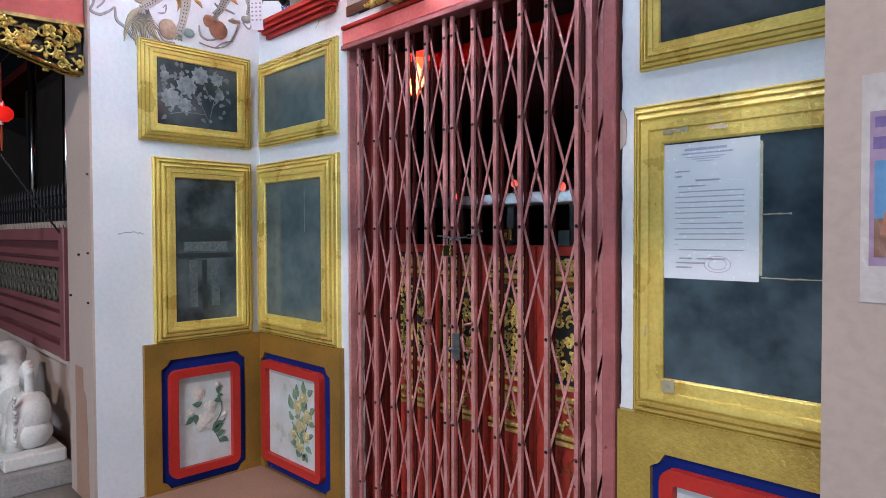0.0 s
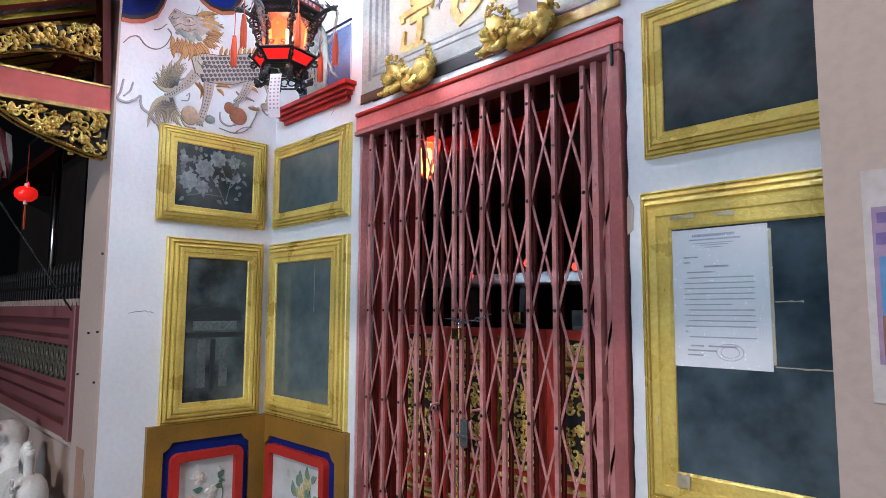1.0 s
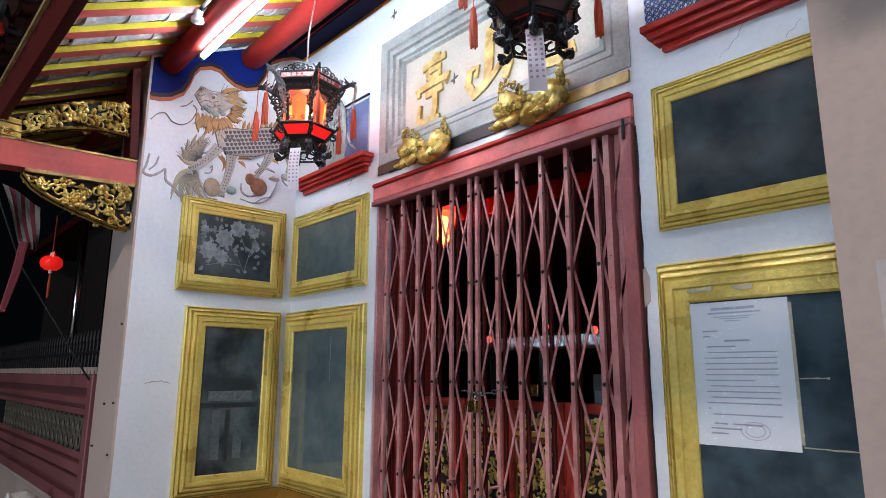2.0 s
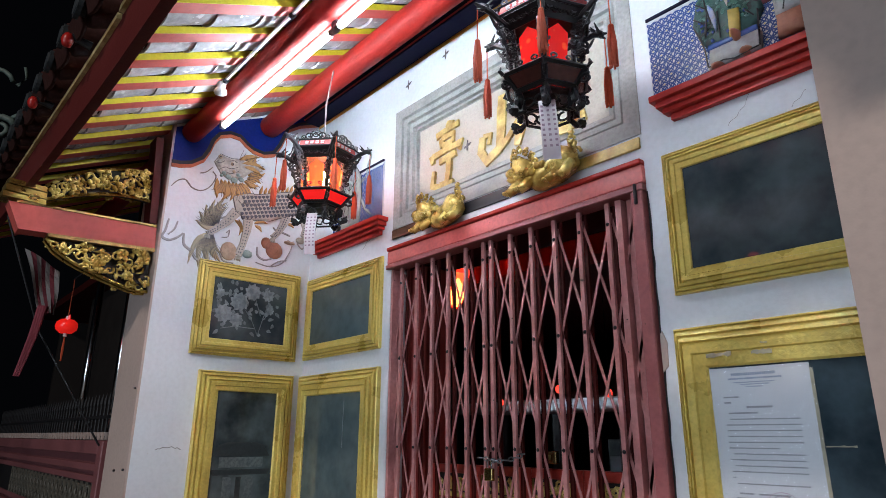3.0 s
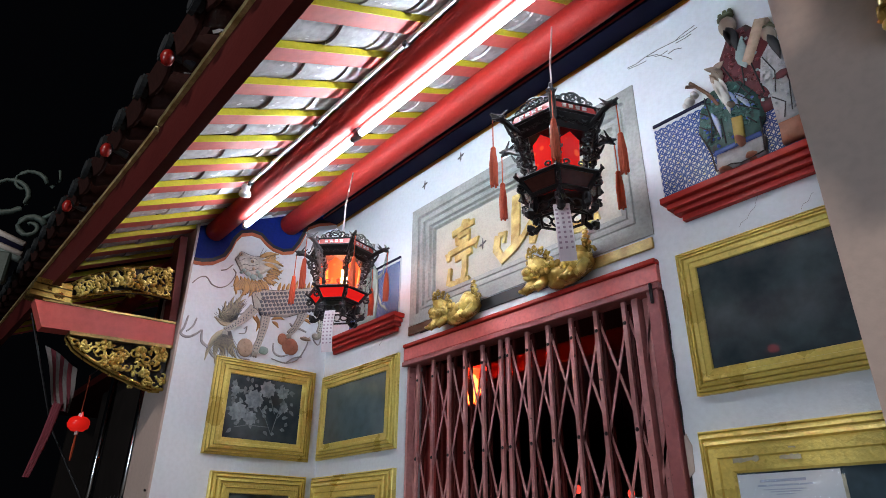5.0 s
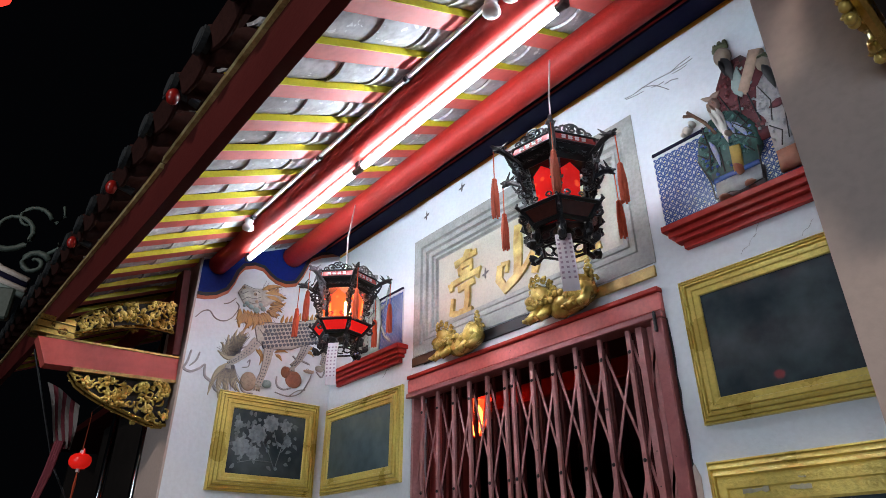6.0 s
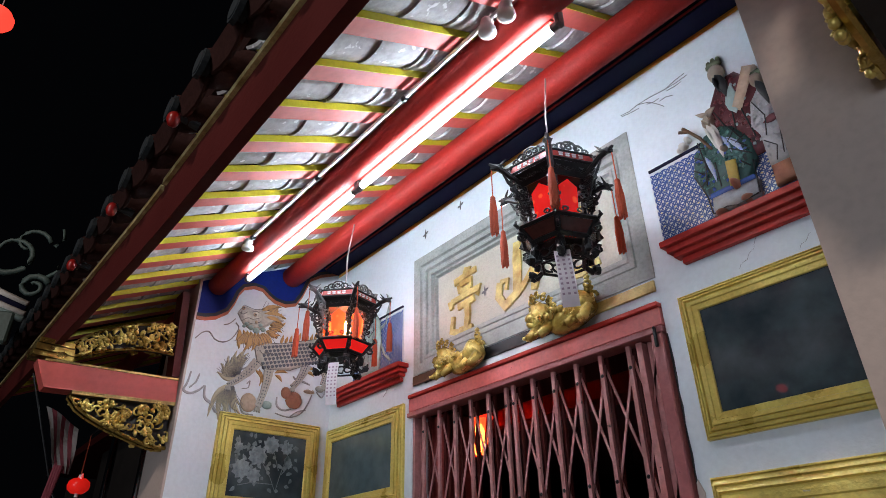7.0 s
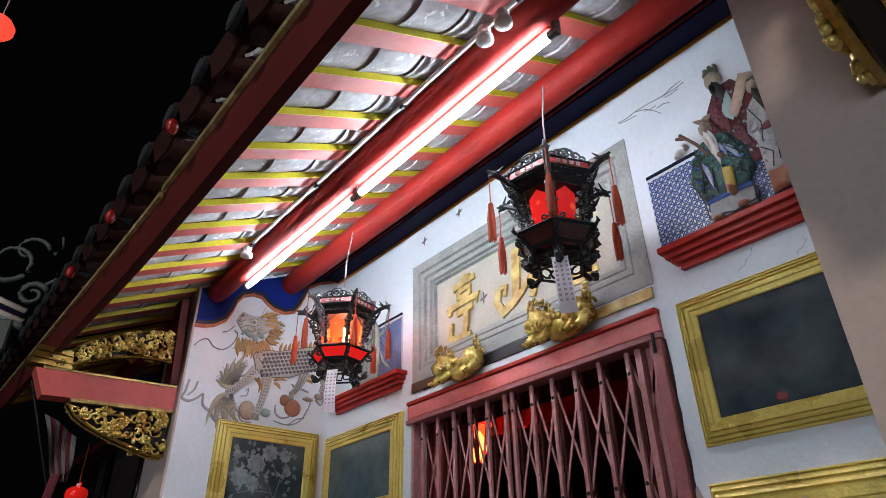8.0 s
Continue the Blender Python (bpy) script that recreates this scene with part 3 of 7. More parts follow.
# ---- half doors behind ----
M["jamb_red"] = surface("jamb_red", (0.26, 0.028, 0.022), 0.4, vary=0.25, bump=0.2)
DY = 0.15
for x0, x1 in ((0.906, 1.085), (2.315, 2.469)):
    tagged(part("door_jamb", box((x0, 0.10, 0.0), (x1, 0.29, 2.398), 0.01), "jamb_red"), "red painted door jamb behind the gate", "door jamb", kind="structure")


def half_door(x0, x1, seed):
    t = thing("half_door", "red half door with gilt carved panels, closed", "door", group="half doors")
    y = DY
    zt = 1.385
    part("stile", box((x0, y, 0.02), (x0 + 0.04, y + 0.035, zt), 0.003), "door_red", t)
    part("stile", box((x1 - 0.04, y, 0.02), (x1, y + 0.035, zt), 0.003), "door_red", t)
    for z0, z1, mt in ((1.345, 1.385, "door_red"), (1.240, 1.262, "gilt_bright"), (1.216, 1.232, "gold_dark"), (0.800, 0.820, "gilt_bright"), (0.752, 0.772, "gilt_bright"), (0.600, 0.618, "gilt_bright"), (0.572, 0.590, "gilt_bright"), (0.02, 0.10, "door_red")):
        part("rail", box((x0 + 0.041, y - 0.004, z0), (x1 - 0.041, y + 0.033, z1), 0.004), mt, t)
    part("panel", box((x0 + 0.041, y + 0.016, 0.101), (x1 - 0.041, y + 0.026, 1.343)), "door_red", t)
    for z0, z1 in ((0.821, 1.215), (1.263, 1.344)):
        part("panel_ground", box((x0 + 0.052, y + 0.012, z0), (x1 - 0.052, y + 0.0155, z1)), "black", t)
        for u in (x0 + 0.041, x1 - 0.052):
            part("gilt_bead", box((u, y - 0.002, z0), (u + 0.011, y + 0.0155, z1), 0.002), "gold_dark", t)
    rng = random.Random(seed)
    for z0, z1, n in ((0.83, 1.21, 95), (1.27, 1.34, 24), (0.63, 0.74, 22)):
        bm = bmesh.new()
        for k in range(n):
            u, v = rng.uniform(x0 + 0.055, x1 - 0.055), rng.uniform(z0 + 0.012, z1 - 0.012)
            if rng.random() < 0.55:
                pts = curl(u, v, rng.uniform(0.014, 0.028), rng.choice((-1, 1)) * rng.uniform(0.6, 1.1), rng.uniform(0, 6.28), 9, 0.3)
                add_tube(bm, [(min(max(p[0], x0 + 0.045), x1 - 0.045), y + 0.006, min(max(p[1], z0), z1)) for p in pts], 0.0058, 5)
            else:
                add_blob(bm, (u, y + 0.010, v), (rng.uniform(0.008, 0.02), 0.008, rng.uniform(0.006, 0.012)), (0, rng.uniform(0, 3.14), 0), 6)
        part("carving", bm, "gilt_bright" if z0 > 0.8 else "gilt_paint", t, "gilt openwork carving of leaves and flowers")
    bm = bmesh.new()
    for k in range(16):
        u, v = rng.uniform(x0 + 0.07, x1 - 0.07), rng.uniform(0.13, 0.50)
        add_tube(bm, [(u + 0.03 * math.sin(0.5 * j + k), y + 0.0150, v + 0.016 * j) for j in range(5)], 0.0024, 4)
    part("gilt_drawing", bm, "gold_dark", t)


for k in range(4):
    half_door(1.088 + 0.3065 * k, 1.088 + 0.3065 * k + 0.3045, 40 + k)


# ---- fluorescent lamps under the front purlin ----
def tube_lamp(x0, x1):
    t = thing("fluorescent_lamp", "bare white fluorescent tube, lit, clipped below the purlin", "lamp", group="fluorescent lamps")
    y, z = -0.812, 3.180
    bm = bmesh.new()
    add_tube(bm, [(x0 + 0.03, y, z), (x1 - 0.03, y, z)], 0.0148, 14)
    part("tube", bm, "tube", t, "glowing white glass tube", smooth=True)
    for x, s in ((x0, 1), (x1, -1)):
        bm = bmesh.new()
        add_tube(bm, [(x, y, z), (x + s * 0.03, y, z)], 0.0158, 14)
        part("end_cap", bm, "silver", t)
        part("holder", box((x - 0.006, y - 0.016, z - 0.012), (x + 0.012, y + 0.016, z + 0.056), 0.003), "silver", t)
    part("batten", box((x0 + 0.02, y - 0.008, z + 0.030), (x1 - 0.02, y + 0.008, z + 0.040), 0.003), "purlin", t)


tube_lamp(0.370, 1.551)
tube_lamp(1.567, 2.777)

conduit = thing("conduit", "white electric conduit with porcelain lampholders along the eave", "conduit")
bm = bmesh.new()
add_tube(bm, [(0.70, -0.966, 3.238), (5.0, -0.966, 3.238)], 0.009, 8)
part("pipe", bm, "white", conduit, smooth=True)
for x in (0.76, 1.45, 2.12, 2.76, 3.4):
    bm = bmesh.new()
    add_tube(bm, [(x, -0.966, 3.230), (x + 0.018, -0.966, 3.230)], 0.014, 8)
    part("clip", bm, "iron", conduit)
for x in (0.715, 2.60, 2.69):
    bm = bmesh.new()
    add_lathe(bm, [(0.020, 0.03), (0.024, 0.015), (0.018, 0.0), (0.030, -0.012), (0.032, -0.03), (0.022, -0.036)], (x, -0.968, 3.212), 14)
    part("lampholder", bm, "white", conduit, "white porcelain lampholder", smooth=True)


# ---- hexagonal palace lanterns ----
def add_loop(bm, pts, r, sides=6):
    """A closed round bar through the corners of a level ring."""
    rings = []
    for p in pts:
        d = Vector((p.x, p.y, 0)).normalized()
        rings.append([bm.verts.new(p + r * (math.cos(2 * math.pi * k / sides) * d + Vector((0, 0, math.sin(2 * math.pi * k / sides))))) for k in range(sides)])
    for a, b in zip(rings, rings[1:] + rings[:1]):
        for k in range(sides):
            bm.faces.new((a[k], a[(k + 1) % sides], b[(k + 1) % sides], b[k]))


def hexa(r, z, ang=0.0):
    return [Vector((r * math.cos(ang + math.pi / 3 * k), r * math.sin(ang + math.pi / 3 * k), z)) for k in range(6)]


def panel_between(bm, a0, a1, b0, b1, inset=0.0, thick=0.006):
    """A flat panel between two edges, drawn in by a share of its size."""
    c = (a0 + a1 + b0 + b1) / 4
    q = [p + (c - p) * inset for p in (a0, a1, b1, b0)]
    n = (q[1] - q[0]).cross(q[3] - q[0]).normalized() * thick / 2
    f, g = [bm.verts.new(p + n) for p in q], [bm.verts.new(p - n) for p in q]
    bm.faces.new(f)
    bm.faces.new(g[::-1])
    for i in range(4):
        bm.faces.new((f[i], g[i], g[(i + 1) % 4], f[(i + 1) % 4]))


def lantern(at, turn, label, lit, cord_to):
    t = thing("palace_lantern", label, "lantern", at, group="porch lanterns")
    t.rotation_euler = (0, 0, turn)
    t.scale = (1.02, 1.02, 0.82)
    glass = M["lit_glass"] if lit else M["dim_glow_glass"]
    sill, top = hexa(0.105, 0.225), hexa(0.118, 0.43)
    # cage posts, rings
    for k in range(6):
        bm = bmesh.new()
        add_tube(bm, [sill[k] * 1.03, (sill[k] + top[k]) / 2, top[k] * 1.03], [0.011, 0.008, 0.011], 6)
        for f in (0.2, 0.4, 0.6, 0.8):
            add_blob(bm, sill[k].lerp(top[k], f) * 1.02, (0.011, 0.011, 0.009), seg=6)
        part("post", bm, "iron", t)
    for ring, r, name in ((hexa(0.115, 0.222), 0.010, "ring"), (hexa(0.125, 0.44), 0.009, "ring"), (hexa(0.172, 0.475), 0.007, "ring"), (hexa(0.168, 0.52), 0.007, "ring"), (hexa(0.152, 0.205), 0.008, "ring"), (hexa(0.105, 0.135), 0.009, "ring")):
        bm = bmesh.new()
        add_loop(bm, ring, r)
        part(name, bm, "iron", t)
    for k in range(6):
        j = (k + 1) % 6
        bm = bmesh.new()
        # pointed panel of red glass
        a, b, c, d = sill[k], sill[j], top[j], top[k]
        lo0, lo1 = a.lerp(b, 0.20), a.lerp(b, 0.80)
        sh0, sh1 = d.lerp(c, 0.18).lerp(lo0, 0.26), d.lerp(c, 0.82).lerp(lo1, 0.26)
        tip = ((d + c) / 2).lerp((a + b) / 2, 0.08)
        f = [bm.verts.new(p) for p in (lo0, lo1, sh1, tip, sh0)]
        bm.faces.new(f)
        r = bmesh.ops.extrude_face_region(bm, geom=bm.faces[:])
        nrm = ((b - a).cross(d - a)).normalized() * -0.004
        bmesh.ops.translate(bm, vec=nrm, verts=[v for v in r["geom"] if isinstance(v, bmesh.types.BMVert)])
        part("glass_panel", bm, glass, t, "red painted glass panel with flowers")
        # filigree round it
        mid = (a + b) / 2
        along = (b - a).normalized()
        outw = Vector((mid.x, mid.y, 0)).normalized()
        iron = "iron" if k % 2 else "silver"
        scrolls = [(curl(0.0, 0.552, 0.03, 1.0, 0, 14, 1.0), 0.14, 0.005), (curl(0.0, 0.552, 0.018, 1.3, 1.0, 12, 0.3), 0.14, 0.004)]
        for q in (-1, 1):
            scrolls.append((curl(0.026 * q, 0.445, 0.024, 1.0 * q, 1.57, 12, 0.3), 0.108, 0.0045))
            scrolls.append((curl(0.026 * q, 0.246, 0.016, 1.1 * q, -1.57, 10, 0.3), 0.112, 0.004))
            scrolls.append((curl(0.030 * q, 0.545, 0.026, 1.2 * q, -1.57, 12, 0.25), 0.145, 0.0045))
            scrolls.append((curl(0.058 * q, 0.535, 0.016, 1.2 * q, -1.57, 10, 0.25), 0.146, 0.004))
            scrolls.append((curl(0.046 * q, 0.462, 0.014, 1.2 * q, 1.57, 10, 0.25), 0.130, 0.004))
            scrolls.append((curl(0.050 * q, 0.330, 0.015, 1.2 * q, 0.4, 10, 0.3), 0.106, 0.0035))
            scrolls.append((curl(0.052 * q, 0.285, 0.013, -1.2 * q, 0.4, 10, 0.3), 0.106, 0.0035))
            scrolls.append((curl(0.050 * q, 0.378, 0.013, -1.2 * q, 0.9, 10, 0.3), 0.108, 0.0035))
        for pts, reach, r in scrolls:
            bm = bmesh.new()
            add_tube(bm, [outw * reach + along * u + Vector((0, 0, v)) for u, v in pts], r, 5)
            part("scroll", bm, iron, t)
        # sign strip with plain bars
        u0, u1 = hexa(0.170, 0.478), hexa(0.166, 0.517)
        bm = bmesh.new()
        panel_between(bm, u0[k], u0[j], u1[k], u1[j], 0.08)
        a0, a1 = hexa(0.128, 0.418), hexa(0.160, 0.476)
        plate = bmesh.new()
        panel_between(plate, a0[k], a0[j], a1[k], a1[j], 0.03)
        for q in range(5):
            c = a0[k].lerp(a0[j], 0.14 + 0.18 * q).lerp(a1[k].lerp(a1[j], 0.14 + 0.18 * q), 0.5) + outw * 0.004
            add_tube(plate, [c + along * u + Vector((0, 0, v)) for u, v in curl(0, 0, 0.015, 1.1 * (-1) ** q, q, 10, 0.3)], 0.004, 5)
        part("arch_plate", plate, "iron", t)
        sg = part("sign_strip", bm, "sign_red", t, "dark red strip with pale marks")
        bm = bmesh.new()
        for q in (-0.042, -0.016, 0.010, 0.036):
            o = outw * 0.1515 + along * q + Vector((0, 0, 0.498))
            m = Matrix.Translation(o) @ Matrix(((along.x, outw.x, 0, 0), (along.y, outw.y, 0, 0), (0, 0, 1, 0), (0, 0, 0, 1)))
            add_box(bm, (-0.007, -0.002, -0.009), (0.007, 0.002, -0.002), m)
            add_box(bm, (-0.008, -0.002, 0.003), (0.008, 0.002, 0.007), m)
        part("inscription", bm, "paper", sg)
        # lower bowl panels
        v0, v1 = hexa(0.150, 0.203), hexa(0.108, 0.140)
        bm = bmesh.new()
        panel_between(bm, v0[k], v0[j], v1[k], v1[j], 0.16)
        part("bowl_panel", bm, M["lit_low"] if lit else M["dim_low"], t)
        bm = bmesh.new()
        for ring in (v0, v1):
            add_tube(bm, [ring[k], ring[j]], 0.011, 5)
        add_tube(bm, [v0[k], v1[k]], 0.011, 5)
        part("bowl_frame", bm, "iron", t)
        # dragon arm with a tassel
        ang = math.pi / 3 * k
        rad = Vector((math.cos(ang), math.sin(ang), 0))
        bm = bmesh.new()
        arm = [(0.118, 0.425), (0.135, 0.440), (0.155, 0.455), (0.176, 0.474), (0.198, 0.494), (0.222, 0.505)]
        add_tube(bm, [rad * r + Vector((0, 0, z)) for r, z in arm], [0.007, 0.010, 0.012, 0.012, 0.013, 0.011], 7)
        side = Vector((-rad.y, rad.x, 0))
        add_blob(bm, rad * 0.225 + Vector((0, 0, 0.508)), (0.024, 0.016, 0.016), (0, 0, ang), 8, 0.5)
        add_tube(bm, [rad * 0.235 + Vector((0, 0, 0.512)), rad * 0.255 + Vector((0, 0, 0.522))], [0.010, 0.005], 6)
        add_tube(bm, [rad * 0.235 + Vector((0, 0, 0.498)), rad * 0.250 + Vector((0, 0, 0.492))], [0.007, 0.004], 6)
        for s in (-1, 1):
            add_tube(bm, [rad * 0.215 + side * 0.01 * s + Vector((0, 0, 0.515)), rad * 0.195 + side * 0.018 * s + Vector((0, 0, 0.545))], [0.006, 0.002], 5)
        for f in range(5):
            r, z = arm[f + 1]
            add_tube(bm, [rad * (r - 0.014) + Vector((0, 0, z + 0.010)), rad * (r - 0.034) + Vector((0, 0, z + 0.030))], [0.007, 0.001], 5)
        for cu, cv, cr, tw, st in ((0.142, 0.415, 0.026, 1.3, 2.0), (0.138, 0.365, 0.022, -1.3, 1.0), (0.168, 0.440, 0.018, -1.2, 0.3), (0.130, 0.320, 0.017, 1.2, 1.6), (0.128, 0.285, 0.014, -1.2, 0.8), (0.165, 0.405, 0.014, 1.2, 2.6)):
            add_tube(bm, [rad * u + Vector((0, 0, v)) for u, v in curl(cu, cv, cr, tw, st, 13, 0.25)], 0.0055, 5)
        add_tube(bm, [rad * 0.115 + Vector((0, 0, 0.27)), rad * 0.140 + Vector((0, 0, 0.33)), rad * 0.158 + Vector((0, 0, 0.39)), rad * 0.186 + Vector((0, 0, 0.445)), rad * 0.2 + Vector((0, 0, 0.475))], [0.004, 0.006, 0.006, 0.006, 0.004], 6)
        for s in (-1, 1):
            add_tube(bm, [rad * u + side * 0.014 * s + Vector((0, 0, v)) for u, v in curl(0.140, 0.385, 0.020, 1.1 * s, 2.0, 11, 0.3)], 0.004, 5)
        part("dragon_arm", bm, "iron" if (k + lit) % 3 else "silver", t)
        bm = bmesh.new()
        add_tube(bm, [rad * 0.246 + Vector((0, 0, 0.490)), rad * 0.247 + Vector((0, 0, 0.34))], 0.0022, 5)
        for w in range(9):
            q = Vector((0.009 * math.cos(w * 0.7), 0.009 * math.sin(w * 0.7), 0))
            add_tube(bm, [rad * 0.247 + q * 0.5 + Vector((0, 0, 0.332)), rad * 0.247 + q * 0.9 + Vector((0, 0, 0.26)), rad * 0.247 + q * 1.3 + Vector((0, 0, 0.155 + 0.006 * math.sin(3 * w)))], [0.005, 0.0075, 0.0035], 5)
        add_blob(bm, rad * 0.247 + Vector((0, 0, 0.336)), (0.010, 0.010, 0.012), seg=8)
        part("tassel", bm, "tassel", t, "orange red silk tassel")
        # lower lattice and foot
        bm = bmesh.new()
        p0, p1 = hexa(0.100, 0.132)[k], hexa(0.085, 0.05)[k]
        add_tube(bm, [p0, p1, rad * 0.112 + Vector((0, 0, 0.03)), rad * 0.136 + Vector((0, 0, 0.05)), rad * 0.140 + Vector((0, 0, 0.075))], [0.011, 0.012, 0.013, 0.010, 0.004], 6)
        add_blob(bm, rad * 0.125 + Vector((0, 0, 0.045)), (0.022, 0.018, 0.022), seg=7, rough=0.6)
        add_blob(bm, rad * 0.104 + Vector((0, 0, 0.09)), (0.020, 0.018, 0.026), seg=7, rough=0.6)
        q0, q1 = hexa(0.092, 0.125), hexa(0.080, 0.04)
        for s in (0.3, 0.7):
            c0 = q0[k].lerp(q0[j], s).lerp(q1[k].lerp(q1[j], s), 0.5)
            pts = curl(0, 0, 0.026, 1.0, s * 6, 12, 0.6)
            add_tube(bm, [c0 + along * u + Vector((0, 0, v)) for u, v in pts], 0.005, 5)
        add_tube(bm, [q1[k], q1[j]], 0.006, 5)
        pts = curl(0.150, 0.155, 0.022, 1.2, 1.0, 12, 0.3)
        add_tube(bm, [rad * u + Vector((0, 0, v)) for u, v in pts], 0.006, 5)
        add_tube(bm, [rad * 0.155 + Vector((0, 0, 0.20)), rad * 0.17 + Vector((0, 0, 0.215)), rad * 0.165 + Vector((0, 0, 0.235))], [0.008, 0.008, 0.003], 6)
        part("scroll_foot", bm, "iron", t)
    # roof plate, spikes, hanger
    bm = bmesh.new()
    add_lathe(bm, [(0.11, 0.462), (0.118, 0.468), (0.05, 0.50), (0.012, 0.52), (0.010, 0.585)], (0, 0, 0), 6)
    part("top_plate", bm, "iron", t)
    bm = bmesh.new()
    add_lathe(bm, [(0.085, 0.128), (0.09, 0.134), (0.02, 0.136)], (0, 0, 0), 6)
    part("base_plate", bm, "iron", t)
    bm = bmesh.new()
    add_lathe(bm, [(0.004, 0.245), (0.03, 0.26), (0.045, 0.305), (0.034, 0.35), (0.014, 0.375)], (0, 0, 0), 12)
    part("bulb", bm, "hot" if lit else "dim_bulb", t, "warm bulb" if lit else "", smooth=True)
    top_of = Vector(cord_to) - Vector(at)
    top_of.rotate(Euler((0, 0, -turn)))
    top_of = Vector((top_of.x / 1.02, top_of.y / 1.02, top_of.z / 0.82))
    bm = bmesh.new()
    for s in (-0.006, 0.006):
        add_tube(bm, [(s * 0.4, 0, 0.60), (s, 0, 0.60 + (top_of.z - 0.60) * 0.5), top_of + Vector((s * 0.5, 0, 0))], 0.0034, 5)
    part("cord", bm, "wire", t, "pale doubled hanging cord")
    bm = bmesh.new()
    add_tube(bm, [(0, 0, 0.575), (0.0, 0.0, 0.63)], 0.005, 6)
    add_tube(bm, [(0.012 * math.cos(a), 0, 0.605 + 0.016 * math.sin(a)) for a in [i * 0.7 for i in range(10)]], 0.003, 5)
    part("hook", bm, "steel", t)
    # paper slip and centre tassel below
    slip = bmesh.new()
    rows = []
    fwd = Vector((math.cos(-0.9 - turn), math.sin(-0.9 - turn), 0))
    sd = Vector((-fwd.y, fwd.x, 0))
    for i in range(7):
        f = i / 6
        c = fwd * (0.09 + 0.03 * math.sin(f * 2.2)) + Vector((0, 0, 0.060 - 0.27 * f))
        rows.append([[slip.verts.new(c + sd * (w + 0.01 * f) + fwd * th) for w in (-0.027, 0.0, 0.027)] for th in (0.0, 0.0012)])
    for a, b in zip(rows, rows[1:]):
        for h in (0, 1):
            for w in (0, 1):
                q = (a[h][w], a[h][w + 1], b[h][w + 1], b[h][w])
                slip.faces.new(q if h else q[::-1])
        for w in (0, 2):
            slip.faces.new((a[0][w], a[1][w], b[1][w], b[0][w]))
    sp = part("paper_slip", slip, "pale_paper", t, "hanging pale pink paper slip with rows of marks")
    bm = bmesh.new()
    for c_ in (-0.018, 0.0, 0.018):
        for i in range(9):
            f = 0.12 + 0.085 * i
            c = fwd * (0.09 + 0.03 * math.sin(f * 2.2) + 0.0022) + Vector((0, 0, 0.060 - 0.27 * f)) + sd * (c_ + 0.01 * f)
            m = Matrix.Translation(c) @ Matrix(((sd.x, fwd.x, 0, 0), (sd.y, fwd.y, 0, 0), (0, 0, 1, 0), (0, 0, 0, 1)))
            add_box(bm, (-0.004, -0.0006, -0.0045), (0.004, 0.0006, 0.0045), m)
    part("inscription", bm, "faded_ink", sp)
    return t


def lamp_glass(name, colour, power, spot, clear=0.0):
    """Red glass with its glow put into the material, with pale flowers painted on it."""
    m = bpy.data.materials.new(name)
    m.use_nodes = True
    n, l = m.node_tree.nodes, m.node_tree.links
    b = n["Principled BSDF"]
    geo, tex, rp = n.new("ShaderNodeNewGeometry"), n.new("ShaderNodeTexVoronoi"), n.new("ShaderNodeValToRGB")
    tex.inputs["Scale"].default_value = 26.0
    l.new(geo.outputs["Position"], tex.inputs["Vector"])
    l.new(tex.outputs["Distance"], rp.inputs["Fac"])
    rp.color_ramp.elements[0].color, rp.color_ramp.elements[1].color = (*spot, 1), (*colour, 1)
    rp.color_ramp.elements[0].position, rp.color_ramp.elements[1].position = 0.18, 0.32
    l.new(rp.outputs["Color"], b.inputs["Base Color"])
    l.new(rp.outputs["Color"], b.inputs["Emission Color"])
    b.inputs["Emission Strength"].default_value = power
    b.inputs["Roughness"].default_value = 0.2
    b.inputs["Transmission Weight"].default_value = clear
    return m


M.update(
    lit_glass=lamp_glass("lit_glass", (1.0, 0.065, 0.016), 1.6, (1.0, 0.10, 0.022), 0.3),
    # faint emission in the unlit lantern's glass stands for its red shine
    dim_glow_glass=lamp_glass("dim_glow_glass", (0.60, 0.006, 0.004), 0.55, (0.75, 0.07, 0.015), 0.0),
    lit_low=lamp_glass("lit_low_glass", (0.75, 0.012, 0.01), 0.6, (0.8, 0.03, 0.02), 0.0),
    dim_low=surface("dim_low_glass", (0.11, 0.025, 0.02), 0.25, vary=0.4, wear=(0.35, 0.25, 0.2), wear_at=0.72),
    sign_red=surface("sign_red", (0.42, 0.05, 0.045), 0.4, vary=0.3),
    dim_bulb=surface("dim_bulb", (0.5, 0.1, 0.05), 0.2, vary=0.1),
    faded_ink=surface("faded_ink", (0.36, 0.25, 0.32), 0.7, vary=0.2, bump=0.0),
)
lantern((0.90, -0.46, 2.525), -0.28, "lit black iron palace lantern with red glass and tassels", True, (0.90, -0.43, 3.45))
lantern((2.40, -0.46, 2.512), -0.918, "unlit black iron palace lantern with dim red glass", False, (2.40, -0.43, 3.45))


lantern_bulb = lamp("lantern_bulb", "POINT", 7.0, (1.0, 0.30, 0.14), Matrix.Translation((0.90, -0.46, 2.84)))
lantern_bulb.data.shadow_soft_size = 0.03


# ---- name plaque over the gate ----
plaque = thing("name_plaque", "grey stone plaque with stepped frame and gilt characters", "plaque")
PX0, PX1, PZ0, PZ1 = 0.918, 2.478, 2.612, 3.335


